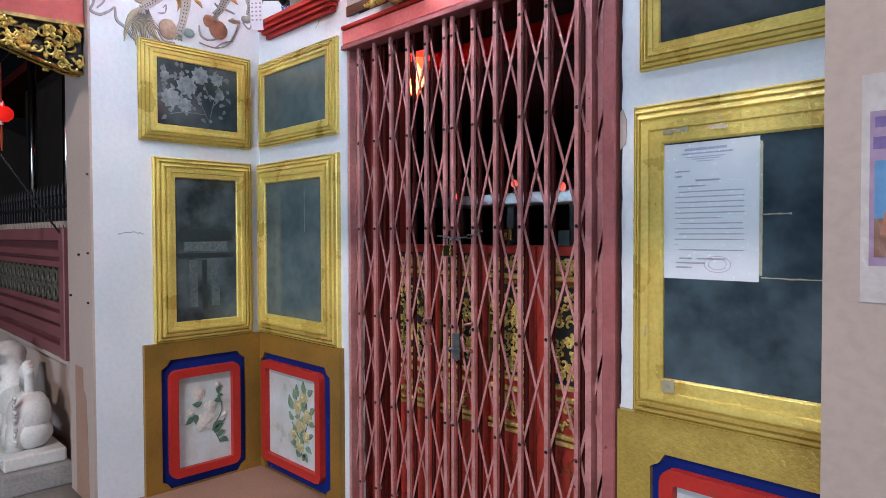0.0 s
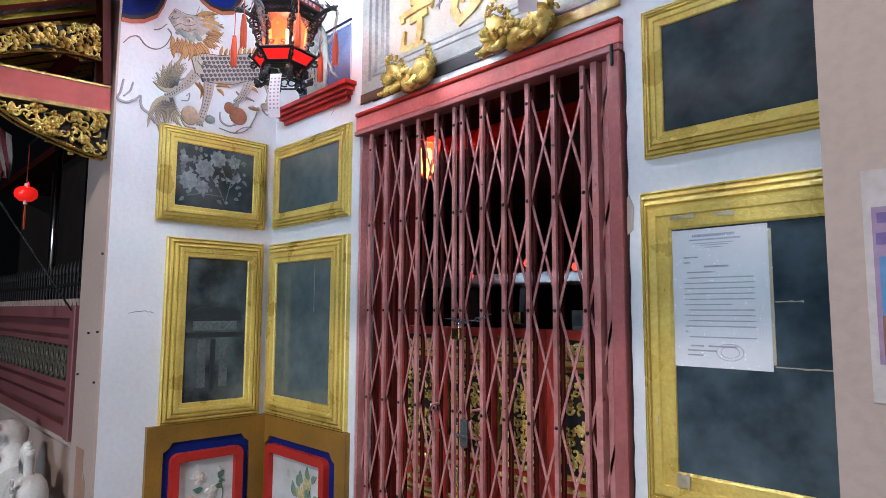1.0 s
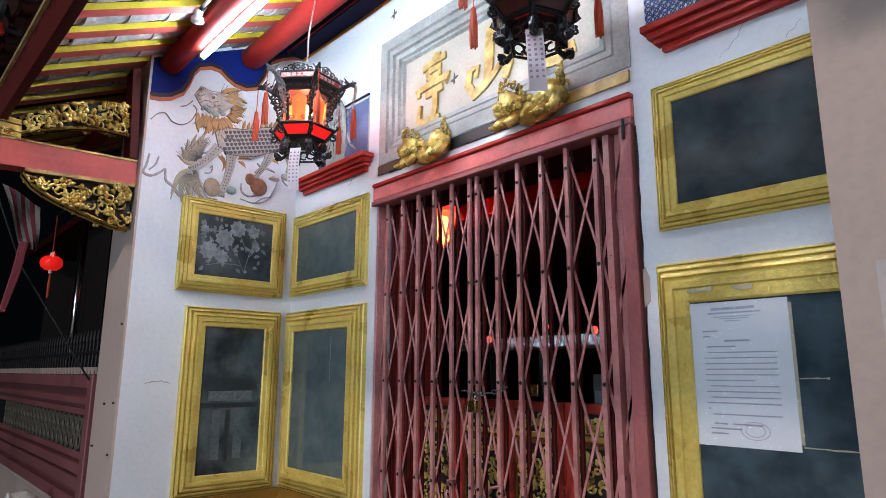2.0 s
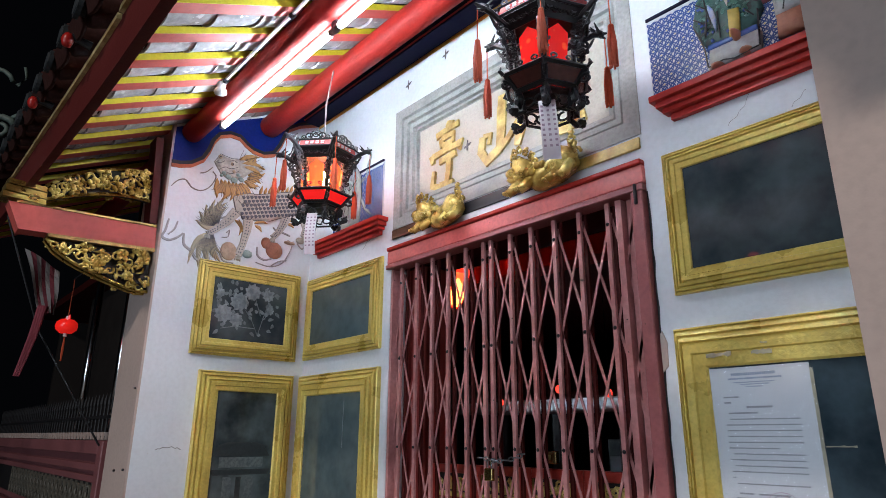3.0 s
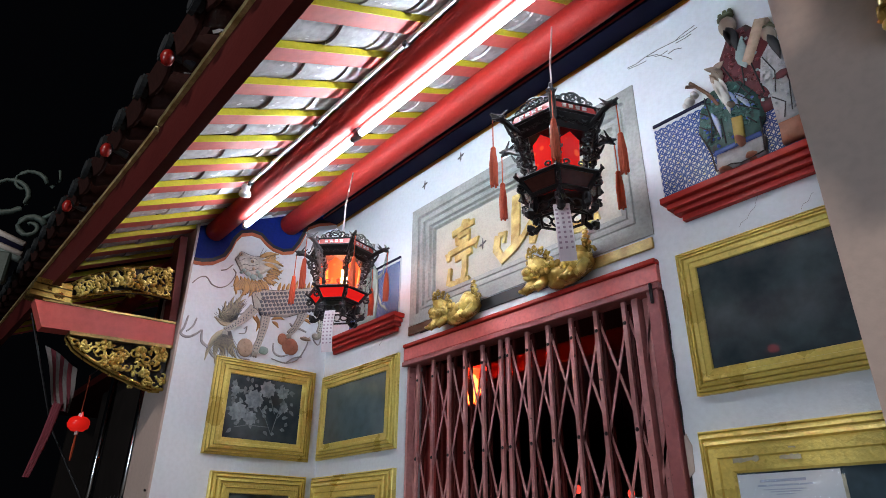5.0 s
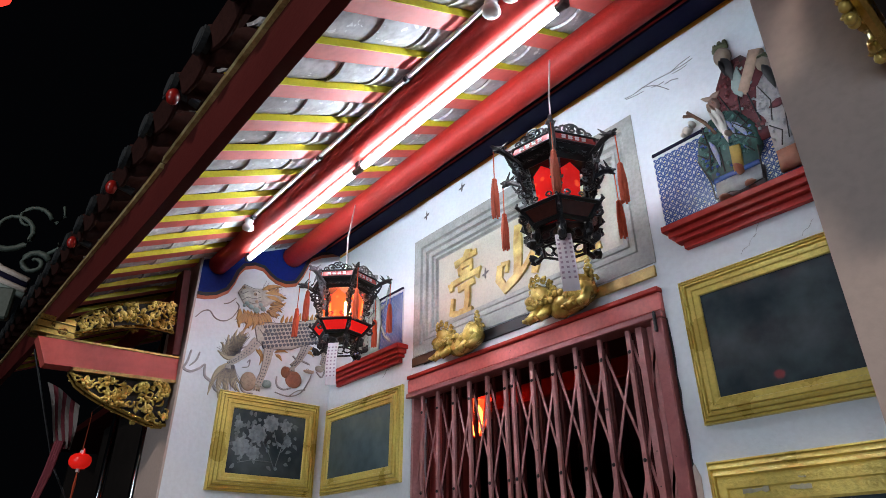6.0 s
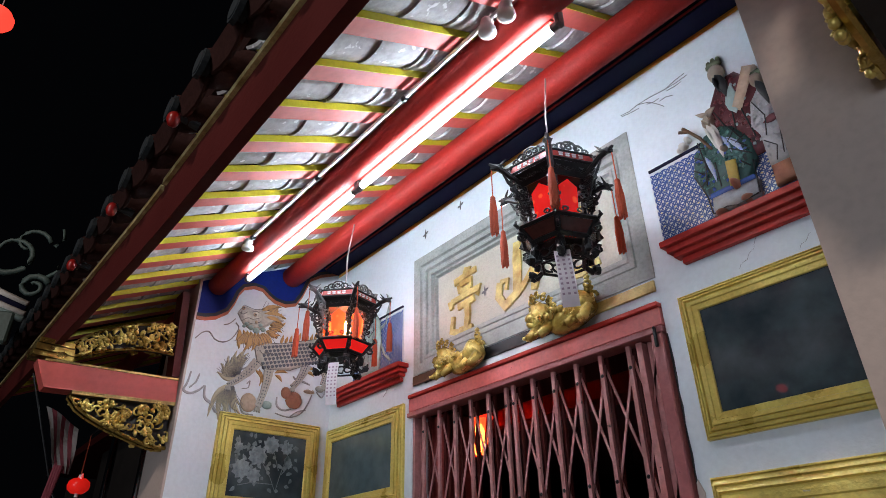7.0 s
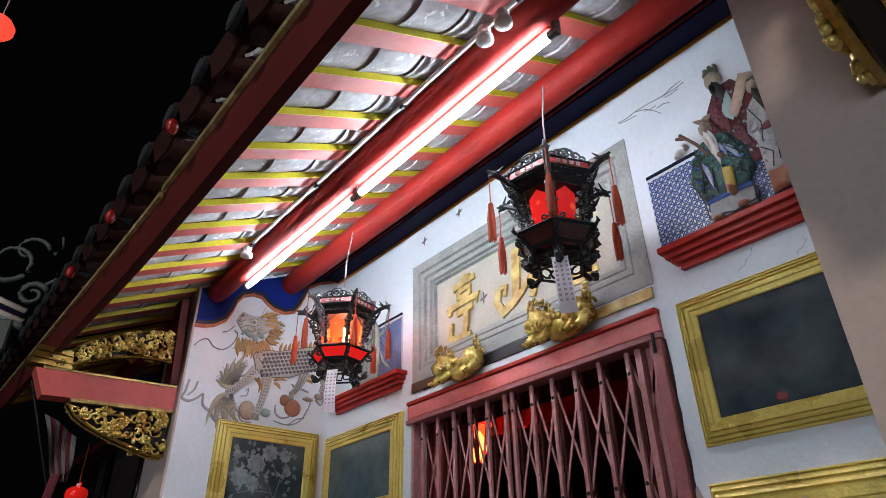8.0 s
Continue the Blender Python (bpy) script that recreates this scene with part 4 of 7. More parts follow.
def frame_ring(u0, u1, v0, v1, prof, axes):
    """A mitred stepped frame: rows of (inset, height)."""
    bm = bmesh.new()
    rows = [[bm.verts.new(axes @ Vector((u, v, h))) for u, v in ((u0 + d, v0 + d), (u1 - d, v0 + d), (u1 - d, v1 - d), (u0 + d, v1 - d))] for d, h in prof]
    for a, b in zip(rows, rows[1:]):
        for i in range(4):
            bm.faces.new((a[i], a[(i + 1) % 4], b[(i + 1) % 4], b[i]))
    return bm


part("stone_frame", frame_ring(PX0, PX1, PZ0, PZ1, [(0, -0.058), (0, 0.004), (0.058, 0.004), (0.064, -0.010), (0.078, -0.010), (0.083, -0.005), (0.098, -0.005), (0.103, -0.022), (0.118, -0.022), (0.123, -0.017), (0.136, -0.017), (0.141, -0.034), (0.154, -0.034), (0.160, -0.050), (0.166, -0.052)], FRONT), "stone", plaque)
bm = bmesh.new()
add_prism(bm, [(PX0 + 0.165, PZ0 + 0.165), (PX1 - 0.165, PZ0 + 0.165), (PX1 - 0.165, PZ1 - 0.165), (PX0 + 0.165, PZ1 - 0.165)], 0.009, Matrix.Translation((0, 0.060, 0)) @ FRONT)
part("face", bm, "plaque", plaque, "pale roughened stone face")


def brush(bm, pts, w, lift, axes):
    """A brush stroke: a flat ribbon of changing width along points."""
    pts = [Vector(p) for p in pts]
    ws = w if isinstance(w, (list, tuple)) else [w] * len(pts)
    left, right = [], []
    for i, p in enumerate(pts):
        d = (pts[min(i + 1, len(pts) - 1)] - pts[max(i - 1, 0)]).normalized()
        nrm = Vector((-d.y, d.x))
        left.append(p + nrm * ws[i] / 2)
        right.append(p - nrm * ws[i] / 2)
    rows = [[bm.verts.new(axes @ Vector((*q, h))) for q in (a, b)] for h in (0.0, lift) for a, b in zip(left, right)]
    n = len(pts)
    lo, hi = rows[:n], rows[n:]
    for i in range(n - 1):
        bm.faces.new((hi[i][0], hi[i][1], hi[i + 1][1], hi[i + 1][0]))
        bm.faces.new((lo[i][0], hi[i][0], hi[i + 1][0], lo[i + 1][0]))
        bm.faces.new((hi[i][1], lo[i][1], lo[i + 1][1], hi[i + 1][1]))
    bm.faces.new((lo[0][0], lo[0][1], hi[0][1], hi[0][0]))
    bm.faces.new((hi[-1][0], hi[-1][1], lo[-1][1], lo[-1][0]))


def glyph(strokes, cx, cz, s, label):
    """A brushed character, stroke by stroke."""
    whole = None
    for k, (pts, w) in enumerate(strokes):
        bm = bmesh.new()
        brush(bm, [(cx + s * u, cz + s * v) for u, v in pts], [1.3 * s * q for q in w] if isinstance(w, list) else 1.3 * s * w, 0.010 + 0.0006 * k, Matrix.Translation((0, 0.050, 0)) @ FRONT)
        if whole is None:
            whole = part("character", bm, "gilt_paint", plaque, label)
        else:
            part("stroke", bm, "gilt_paint", whole)


# the two characters that read clearly, brushed
TING = [([(-0.02, 0.5), (0.10, 0.43)], [0.08, 0.14]), ([(-0.26, 0.36), (0.0, 0.40), (0.26, 0.42)], [0.09, 0.07, 0.08]),
        ([(-0.14, 0.28), (-0.12, 0.14)], 0.08), ([(-0.13, 0.28), (0.14, 0.29), (0.11, 0.15)], 0.075), ([(-0.12, 0.15), (0.12, 0.16)], 0.07),
        ([(-0.36, 0.06), (-0.34, -0.08)], [0.10, 0.06]), ([(-0.34, 0.03), (0.0, 0.06), (0.34, 0.07), (0.26, -0.04)], [0.08, 0.07, 0.09, 0.05]),
        ([(-0.18, -0.10), (0.06, -0.08), (0.20, -0.06)], 0.08), ([(0.04, -0.08), (0.04, -0.30), (0.0, -0.50), (-0.16, -0.50)], [0.09, 0.085, 0.10, 0.08]), ([(-0.30, -0.22), (-0.34, -0.46), (-0.10, -0.56), (0.14, -0.50)], [0.05, 0.09, 0.10, 0.05])]
SHAN = [([(0.04, 0.58), (0.02, 0.30), (0.0, 0.0), (-0.03, -0.22)], [0.10, 0.13, 0.12, 0.11]), ([(-0.36, 0.06), (-0.40, -0.16), (-0.28, -0.34), (-0.05, -0.24), (0.16, -0.12)], [0.09, 0.11, 0.13, 0.11, 0.07]),
        ([(-0.34, 0.05), (-0.20, 0.05), (-0.24, -0.10)], [0.07, 0.06, 0.05]), ([(0.40, 0.14), (0.36, -0.10), (0.30, -0.30)], [0.10, 0.13, 0.08]), ([(0.16, -0.12), (0.36, 0.10)], [0.07, 0.06])]
glyph(TING, 1.322, 2.955, 0.345, "gilt brushed character")
glyph(SHAN, 1.712, 2.925, 0.345, "gilt brushed character")
glyph([([(-0.30, -0.22), (0.05, -0.26), (0.33, -0.19)], 0.13), ([(-0.22, 0.27), (0.05, 0.56), (0.33, 0.62)], 0.14)], 2.09, 2.895, 0.345, "gilt brushed character")
sill = thing("plaque_sill", "gilt strip below the plaque with a slot drawn black, brown at one end", "sill")
# black board: the shade of the slot under the plaque, drawn as a plate
part("board", box((1.02, -0.008, 2.548), (2.14, -0.001, 2.606), 0.002), "black", sill)
part("brown_end", box((0.925, -0.016, 2.552), (1.14, -0.0085, 2.604), 0.002), "brown", sill)
# brighter gilt puts the strip's reflected light into its colour
part("gilt_inlay", box((2.15, -0.012, 2.554), (2.472, -0.001, 2.600), 0.002), "gilt_bright", sill)


def gilt_lion(at, flip, size, label):
    """A crouching guardian lion in gilt plaster, carved in the half round."""
    bm = bmesh.new()
    f = flip
    add_blob(bm, (0, 0, 0.055), (0.105, 0.05, 0.052), (0, 0.15 * f, 0), 12, 0.15)
    add_blob(bm, (-0.075 * f, -0.012, 0.075), (0.058, 0.05, 0.062), (0, 0, 0), 12, 0.2)
    add_blob(bm, (0.115 * f, -0.02, 0.10), (0.052, 0.05, 0.052), (0, 0, 0), 12, 0.25)
    add_blob(bm, (0.145 * f, -0.055, 0.085), (0.028, 0.026, 0.022), (0, 0, 0), 8)
    add_blob(bm, (0.15 * f, -0.05, 0.06), (0.024, 0.022, 0.012), (0, 0.4, 0), 8)
    for k in range(14):
        a = k * 0.45
        pts = curl(0.105 * f + 0.05 * math.cos(a), 0.115 + 0.05 * math.sin(a), 0.016, 1.1, a, 9, 0.3)
        add_tube(bm, [(u, -0.048 + 0.02 * math.cos(a * 2), v) for u, v in pts], 0.006, 5)
    for s, x in ((1, 0.075), (1, 0.135), (-1, -0.06), (-1, -0.115)):
        add_tube(bm, [(x * f, -0.025, 0.055), (x * f + 0.012 * f, -0.05, 0.02), (x * f + 0.03 * f, -0.062, 0.004)], [0.026, 0.020, 0.018], 8)
        for q in (-0.01, 0.0, 0.01):
            add_blob(bm, (x * f + 0.036 * f, -0.066 + q, 0.006), (0.010, 0.007, 0.008), seg=6)
    for k in range(5):
        pts = curl(-0.13 * f, 0.09 + 0.018 * k, 0.026 - 0.003 * k, 0.9, k, 9, 0.3)
        add_tube(bm, [(u, -0.02 - 0.005 * k, v) for u, v in pts], 0.007, 5)
    for e in (-1, 1):
        add_tube(bm, [((0.10 + 0.02 * e) * f, -0.02, 0.145), ((0.10 + 0.035 * e) * f, -0.03, 0.165)], [0.012, 0.004], 6)
    for k in range(8):
        add_blob(bm, (-0.10 * f + 0.025 * k * f, -0.05, 0.075 + 0.012 * math.sin(k * 1.7)), (0.016, 0.012, 0.016), seg=6)
    o = part("gilt_lion", bm, "gilt_shine", None, smooth=True)
    o.matrix_basis = Matrix.Translation(at) @ Matrix.Diagonal((size, size, size, 1))
    return tagged(o, label, "lion carving", "gilt lions")


gilt_lion((1.39, -0.035, 2.506), -1, 1.05, "small gilt plaster guardian lion crouching on the lintel")
gilt_lion((2.07, -0.040, 2.506), -1, 1.12, "gilt plaster guardian lion curled on the lintel")


# ---- painted reliefs ----
def paint(name, colour, rough=0.6, vary=0.2, **kw):
    M[name] = surface(name, colour, rough, vary=vary, bump=0.3, **kw)


paint("scale_dark", (0.10, 0.11, 0.14))
paint("hide_grey", (0.50, 0.47, 0.42), vary=0.3, tint=(0.36, 0.33, 0.30))
paint("face_pale", (0.60, 0.56, 0.50), vary=0.35, tint=(0.36, 0.33, 0.31), stain=24)
paint("flame_tan", (0.58, 0.36, 0.14), vary=0.35, tint=(0.44, 0.22, 0.07))
paint("beard_teal", (0.30, 0.40, 0.39))
paint("mop_olive", (0.54, 0.47, 0.33), vary=0.3, tint=(0.38, 0.32, 0.21), grain=150)
paint("gourd_red", (0.42, 0.17, 0.10), vary=0.3)
paint("gourd_tan", (0.50, 0.36, 0.26), vary=0.3)
paint("gem_blue", (0.05, 0.07, 0.30))
paint("line_dark", (0.13, 0.12, 0.13))
paint("cloud_grey", (0.40, 0.39, 0.41), vary=0.35)
paint("whisker_grey", (0.20, 0.17, 0.17))
paint("robe_green", (0.03, 0.095, 0.08), vary=0.4, wear=(0.02, 0.03, 0.03), wear_at=0.62)
paint("robe_red", (0.13, 0.022, 0.03), vary=0.4, wear=(0.04, 0.02, 0.02), wear_at=0.62)
paint("robe_white", (0.40, 0.40, 0.41), vary=0.3, wear=(0.12, 0.12, 0.13), wear_at=0.66)
paint("crown_olive", (0.14, 0.15, 0.08), vary=0.4)
paint("robe_pale", (0.42, 0.52, 0.47), vary=0.3)
paint("skin_clay", (0.33, 0.25, 0.19), vary=0.2)
paint("tile_blue", (0.07, 0.13, 0.38), rough=0.25, vary=0.3)
paint("tile_white", (0.55, 0.58, 0.63), rough=0.3, vary=0.15)
paint("leaf_green", (0.09, 0.19, 0.13), vary=0.3)
paint("petal_white", (0.66, 0.62, 0.58), vary=0.15)
paint("petal_yellow", (0.56, 0.50, 0.26), vary=0.25)
paint("ghost_white", (0.30, 0.34, 0.36), vary=0.5, tint=(0.13, 0.16, 0.18), stain=22)
paint("ghost_grey", (0.19, 0.23, 0.25), vary=0.5, stain=20)
paint("ghost_mist", (0.13, 0.16, 0.165), rough=0.2, vary=0.5, tint=(0.07, 0.095, 0.10), stain=7)
paint("ghost_dark", (0.022, 0.034, 0.038), vary=0.4)


def leaf(bm, a, b, w, lift, axes, bend=0.0, n=5, base=0.0):
    """A pointed leaf or flame from a to b."""
    a, b = Vector(a), Vector(b)
    d = b - a
    nrm = Vector((-d.y, d.x)).normalized()
    up, dn = [], []
    for i in range(1, n):
        f = i / n
        c = a + d * f + nrm * bend * math.sin(math.pi * f) * d.length
        h = w / 2 * math.sin(math.pi * f ** 0.75)
        up.append(c + nrm * h)
        dn.append(c - nrm * h)
    pts = [a] + dn + [b] + up[::-1]
    add_prism(bm, [(p.x, p.y) for p in pts], lift, axes @ Matrix.Translation((0, 0, base)), 0.12)


def line(bm, pts, w, axes, base=0.003):
    add_tube(bm, [axes @ Vector((u, v, base)) for u, v in pts], w, 5)


def flow(pts, n=5):
    """A smooth line through the points."""
    p = [Vector(pts[0])] + [Vector(q) for q in pts] + [Vector(pts[-1])]
    out = []
    for a, b, c, d in zip(p, p[1:], p[2:], p[3:]):
        for i in range(n):
            f = i / n
            out.append(0.5 * (2 * b + (c - a) * f + (2 * a - 5 * b + 4 * c - d) * f * f + (3 * b - a - 3 * c + d) * f ** 3))
    return [(q.x, q.y) for q in out + [p[-1]]]


beast = thing("wall_relief", "painted plaster relief of a scaly horned beast with ribbons", "relief")


def dr(u, v):
    """From the drawing grid of the beast to the wall; the head is drawn larger."""
    if 345 < u < 558 and v < 290:
        u, v = 436 + 1.10 * (u - 450), 226 + 1.08 * (v - 230)
    return (-1.150 + 0.001355 * u, 2.60 + 1.11 * (0.53 + 0.000353 * u - 0.001237 * v))


def drs(*uv):
    return [dr(uv[i], uv[i + 1]) for i in range(0, len(uv), 2)]


rb = random.Random(5)
bm = bmesh.new()
add_prism(bm, drs(430, 310, 480, 296, 560, 306, 640, 300, 720, 296, 775, 296, 800, 345, 775, 400, 705, 422, 620, 440, 550, 432, 500, 424, 452, 385)[::-1], 0.016, SIDE, 0.12)
part("body", bm, "hide_grey", beast)
bm = bmesh.new()
for i in range(16):
    for j in range(6):
        u, v = 480 + 19 * i + (9 if j % 2 else 0), 318 + 19 * j
        if v < 420 - (u - 500) * 0.02 and u < 785:
            c = dr(u, v)
            add_prism(bm, [(c[0] - 0.0120, c[1] + 0.003), (c[0] - 0.007, c[1] - 0.010), (c[0], c[1] - 0.014), (c[0] + 0.007, c[1] - 0.010), (c[0] + 0.0120, c[1] + 0.003), (c[0], c[1] + 0.008)], 0.0195, SIDE, 0.06)
tagged(part("scale_field", bm, "scale_dark", beast, "dark blue grey scales"), kind="stuff")
for pts, ws in ((drs(455, 385, 415, 430, 370, 462, 335, 480), (0.05, 0.040, 0.030, 0.026)), (drs(515, 425, 512, 480, 500, 540, 482, 592), (0.048, 0.038, 0.030, 0.034)), (drs(705, 418, 690, 460, 665, 500, 640, 522), (0.052, 0.038, 0.028, 0.03)), (drs(775, 385, 790, 440, 808, 490, 800, 530), (0.045, 0.035, 0.028, 0.03))):
    bm = bmesh.new()
    brush(bm, pts, [1.3 * w for w in ws], 0.013, SIDE)
    part("leg", bm, "hide_grey", beast)
    bm = bmesh.new()
    for k in range(12):
        f = k / 12 * 2.99
        i = int(f)
        p = Vector(pts[i]).lerp(Vector(pts[i + 1]), f - i)
        for s in (-0.009, 0.007):
            add_prism(bm, [(p.x + s - 0.004, p.y), (p.x + s, p.y - 0.006), (p.x + s + 0.004, p.y), (p.x + s, p.y + 0.004)], 0.0155, SIDE)
    part("leg_scales", bm, "scale_dark", beast)
    bm = bmesh.new()
    for s in (-0.018, 0.0, 0.018):
        leaf(bm, pts[-1], (pts[-1][0] + s, pts[-1][1] - 0.035), 0.018, 0.015, SIDE)
    part("paw", bm, "hide_grey", beast)
bm = bmesh.new()
for k in range(11):
    u = 560 + 22 * k
    leaf(bm, dr(u, 306), dr(u + 8, 262 + 8 * math.sin(k * 1.3)), 0.018, 0.012, SIDE)
for a, b, w in ((545, 455, 610, 470), (700, 450, 760, 470), (455, 425, 495, 490), (470, 420, 480, 470), (720, 455, 745, 480)) and [((545, 445), (612, 452), 0.022), ((550, 455), (585, 490), 0.02), ((700, 448), (760, 452), 0.02), ((705, 455), (748, 482), 0.02), ((450, 420), (495, 490), 0.022), ((470, 420), (478, 500), 0.018)]:
    leaf(bm, dr(*a), dr(*b), w, 0.011, SIDE, 0.15)
tagged(part("spines", bm, "flame_tan", beast, "tan flame shaped spines"), kind="stuff")
bm = bmesh.new()
for k in range(22):
    a = -2.4 + k * 0.17
    u, v = 440 + 62 * math.cos(a), 215 - 40 * math.sin(a)
    leaf(bm, dr(u, v), dr(u + 62 * math.cos(a) * (0.8 + 0.4 * rb.random()), v - 75 * math.sin(a) * (0.7 + 0.5 * rb.random())), 0.034, 0.012 + 0.002 * (k % 3), SIDE, 0.2 * (-1) ** k)
for k in range(9):
    leaf(bm, dr(372 + 16 * k, 225 + 4 * k), dr(362 + 17 * k, 275 + 9 * k + 12 * (k % 2)), 0.026, 0.013, SIDE, 0.12)
tagged(part("mane", bm, "flame_tan", beast, "tan flame like mane"), kind="stuff")
bm = bmesh.new()
for k in range(34):
    a = -2.45 + k * 0.115
    u, v = 440 + 66 * math.cos(a), 215 - 44 * math.sin(a)
    g = 0.75 + 0.4 * rb.random()
    line(bm, flow([dr(u, v), dr(u + 30 * math.cos(a + 0.2), v - 34 * math.sin(a + 0.2)), dr(u + 60 * g * math.cos(a), v - 70 * g * math.sin(a))], 4), 0.0013, SIDE, 0.0155)
tagged(part("mane_drawing", bm, "line_dark", beast), kind="stuff")
bm = bmesh.new()
add_prism(bm, drs(352, 150, 372, 118, 392, 128, 420, 140, 470, 142, 540, 168, 560, 190, 510, 205, 470, 232, 420, 232, 385, 205, 368, 178)[::-1], 0.022, SIDE, 0.15)
part("head", bm, "face_pale", beast)
bm = bmesh.new()
for u, v, r in ((395, 205, 0.016), (415, 222, 0.02), (440, 238, 0.024), (470, 235, 0.02), (455, 215, 0.018), (385, 215, 0.012)):
    add_blob(bm, SIDE @ Vector((*dr(u, v), 0.018)), (0.010, r, r * 0.8), seg=8)
part("beard", bm, "beard_teal", beast)
bm = bmesh.new()
for u, v, r in ((372, 132, 0.014), (425, 165, 0.013), (435, 200, 0.012)):
    add_blob(bm, SIDE @ Vector((*dr(u, v), 0.020)), (0.009, r, r), seg=8)
tagged(part("eyes", bm, "gourd_tan", beast), kind="stuff")
bm = bmesh.new()
for a, b in (((450, 150), (545, 130)), ((460, 160), (570, 180)), ((470, 175), (560, 215))):
    leaf(bm, dr(*a), dr(*b), 0.03, 0.024, SIDE, 0.1)
part("horns", bm, "flame_tan", beast)
bm = bmesh.new()
line(bm, drs(352, 150, 372, 118, 392, 128, 420, 140, 470, 142, 540, 168), 0.0018, SIDE, 0.021)
for pts in (drs(372, 190, 395, 178, 420, 186, 450, 180), drs(356, 152, 372, 160, 392, 150), drs(412, 152, 430, 150, 446, 160), drs(400, 200, 425, 208, 455, 198)):
    line(bm, flow(pts, 4), 0.0020, SIDE, 0.0222)
for u, v, r in ((372, 132, 0.006), (427, 166, 0.006), (362, 152, 0.004)):
    add_blob(bm, SIDE @ Vector((*dr(u, v), 0.027)), (0.004, r, r), seg=8)
part("face_lines", bm, "line_dark", beast)
bm = bmesh.new()
for k in range(15):
    a = 1.15 + k * 0.115
    ln = (96 + 22 * (k % 3)) * (1 - 0.02 * k)
    leaf(bm, dr(372, 452), dr(372 + ln * math.cos(a), 452 - ln * 1.05 * math.sin(a)), 0.034, 0.006 + 0.002 * (k % 3), SIDE, 0.16)
for k in range(13):
    a = -2.35 + k * 0.105
    ln = 118 + 20 * (k % 3)
    leaf(bm, dr(352, 474), dr(352 + ln * math.cos(a), 474 - ln * math.sin(a)), 0.030, 0.006 + 0.002 * (k % 3), SIDE, -0.12)
part("tassel_tail", bm, "mop_olive", beast)
bm = bmesh.new()
for k in range(26):
    a = 1.12 + k * 0.068
    line(bm, flow([dr(372 + r * math.cos(a + g), 452 - r * 1.05 * math.sin(a + g)) for r, g in ((14, 0), (50, 0.12), (96 + 8 * (k % 3), 0))], 4), 0.0012, SIDE, 0.0137)
for k in range(22):
    a = -2.38 + k * 0.064
    line(bm, flow([dr(352 + r * math.cos(a + g), 474 - r * math.sin(a + g)) for r, g in ((14, 0), (60, -0.1), (118 + 8 * (k % 3), 0))], 4), 0.0012, SIDE, 0.0137)
tagged(part("hair_drawing", bm, "line_dark", beast), kind="stuff")
for pts in (drs(160, 252, 185, 228, 215, 226, 245, 262, 285, 278, 322, 262, 345, 215, 352, 195), drs(275, 195, 300, 190, 325, 168)):
    bm = bmesh.new()
    brush(bm, flow(pts), 0.0055, 0.006, SIDE)
    part("whisker", bm, "whisker_grey", beast)
for pts, w in ((drs(168, 402, 160, 450, 150, 478, 180, 496, 215, 485, 232, 470), 0.016), (drs(205, 415, 195, 450, 172, 470), 0.012), (drs(236, 470, 242, 520, 275, 552, 300, 590, 330, 590), 0.018), (drs(310, 372, 345, 382, 372, 360, 402, 362), 0.012), (drs(350, 385, 385, 410, 420, 400), 0.012), (drs(400, 575, 420, 610, 465, 625), 0.010), (drs(570, 560, 575, 600, 610, 625, 655, 620), 0.012), (drs(570, 632, 640, 660, 700, 650, 735, 600, 745, 570), 0.008), (drs(640, 660, 680, 640, 720, 640), 0.008), (drs(420, 480, 432, 470, 428, 500, 400, 500), 0.006), (drs(640, 470, 660, 490, 690, 500, 730, 520), 0.014), (drs(770, 560, 800, 590, 815, 560, 820, 500), 0.010)):
    bm = bmesh.new()
    pts = flow(pts)
    w = w * 0.8
    brush(bm, pts, [w * (0.25 + 0.75 * math.sin(math.pi * (0.12 + 0.8 * i / len(pts))) ** 0.8) for i in range(len(pts))], 0.008, SIDE)
    part("ribbon", bm, "cloud_grey", beast)
    bm = bmesh.new()
    line(bm, [(p[0], p[1] - w * 0.5) for p in pts], 0.0016, SIDE, 0.006)
    part("outline", bm, "line_dark", beast)
for u, v, su, sv, mt in ((438, 568, 0.052, 0.058, "gourd_tan"), (525, 590, 0.034, 0.026, "beard_teal"), (655, 585, 0.058, 0.056, "gourd_red"), (612, 545, 0.034, 0.038, "gourd_red"), (785, 548, 0.032, 0.022, "hide_grey"), (730, 555, 0.040, 0.012, "gourd_tan")):
    bm = bmesh.new()
    c = dr(u, v)
    add_blob(bm, SIDE @ Vector((c[0], c[1], 0.004)), (0.016, su, sv), seg=12)
    for q in range(3):
        line(bm, [(x_, z_) for x_, z_ in curl(c[0] + su * (q - 1) * 0.45, c[1] + sv * 0.3 * (-1) ** q, su * 0.3, 1.1 * (-1) ** q, q * 2.0, 9, 0.3)], 0.0014, SIDE, 0.0185)
    part("gourd" if mt != "gem_blue" else "gem", bm, mt, beast, smooth=True)
bm = bmesh.new()
outline = drs(430, 310, 480, 296, 560, 306, 640, 300, 720, 296, 775, 296, 800, 345, 775, 400, 705, 422, 620, 440, 550, 432, 500, 424, 452, 385, 430, 310)
line(bm, outline, 0.0025, SIDE, 0.012)
for k in range(5):
    line(bm, [dr(455 + 22 * k, 330 + 10 * k), dr(470 + 20 * k, 350), dr(500 + 16 * k, 345 + 8 * k)], 0.0025, SIDE, 0.017)
part("outline", bm, "line_dark", beast)

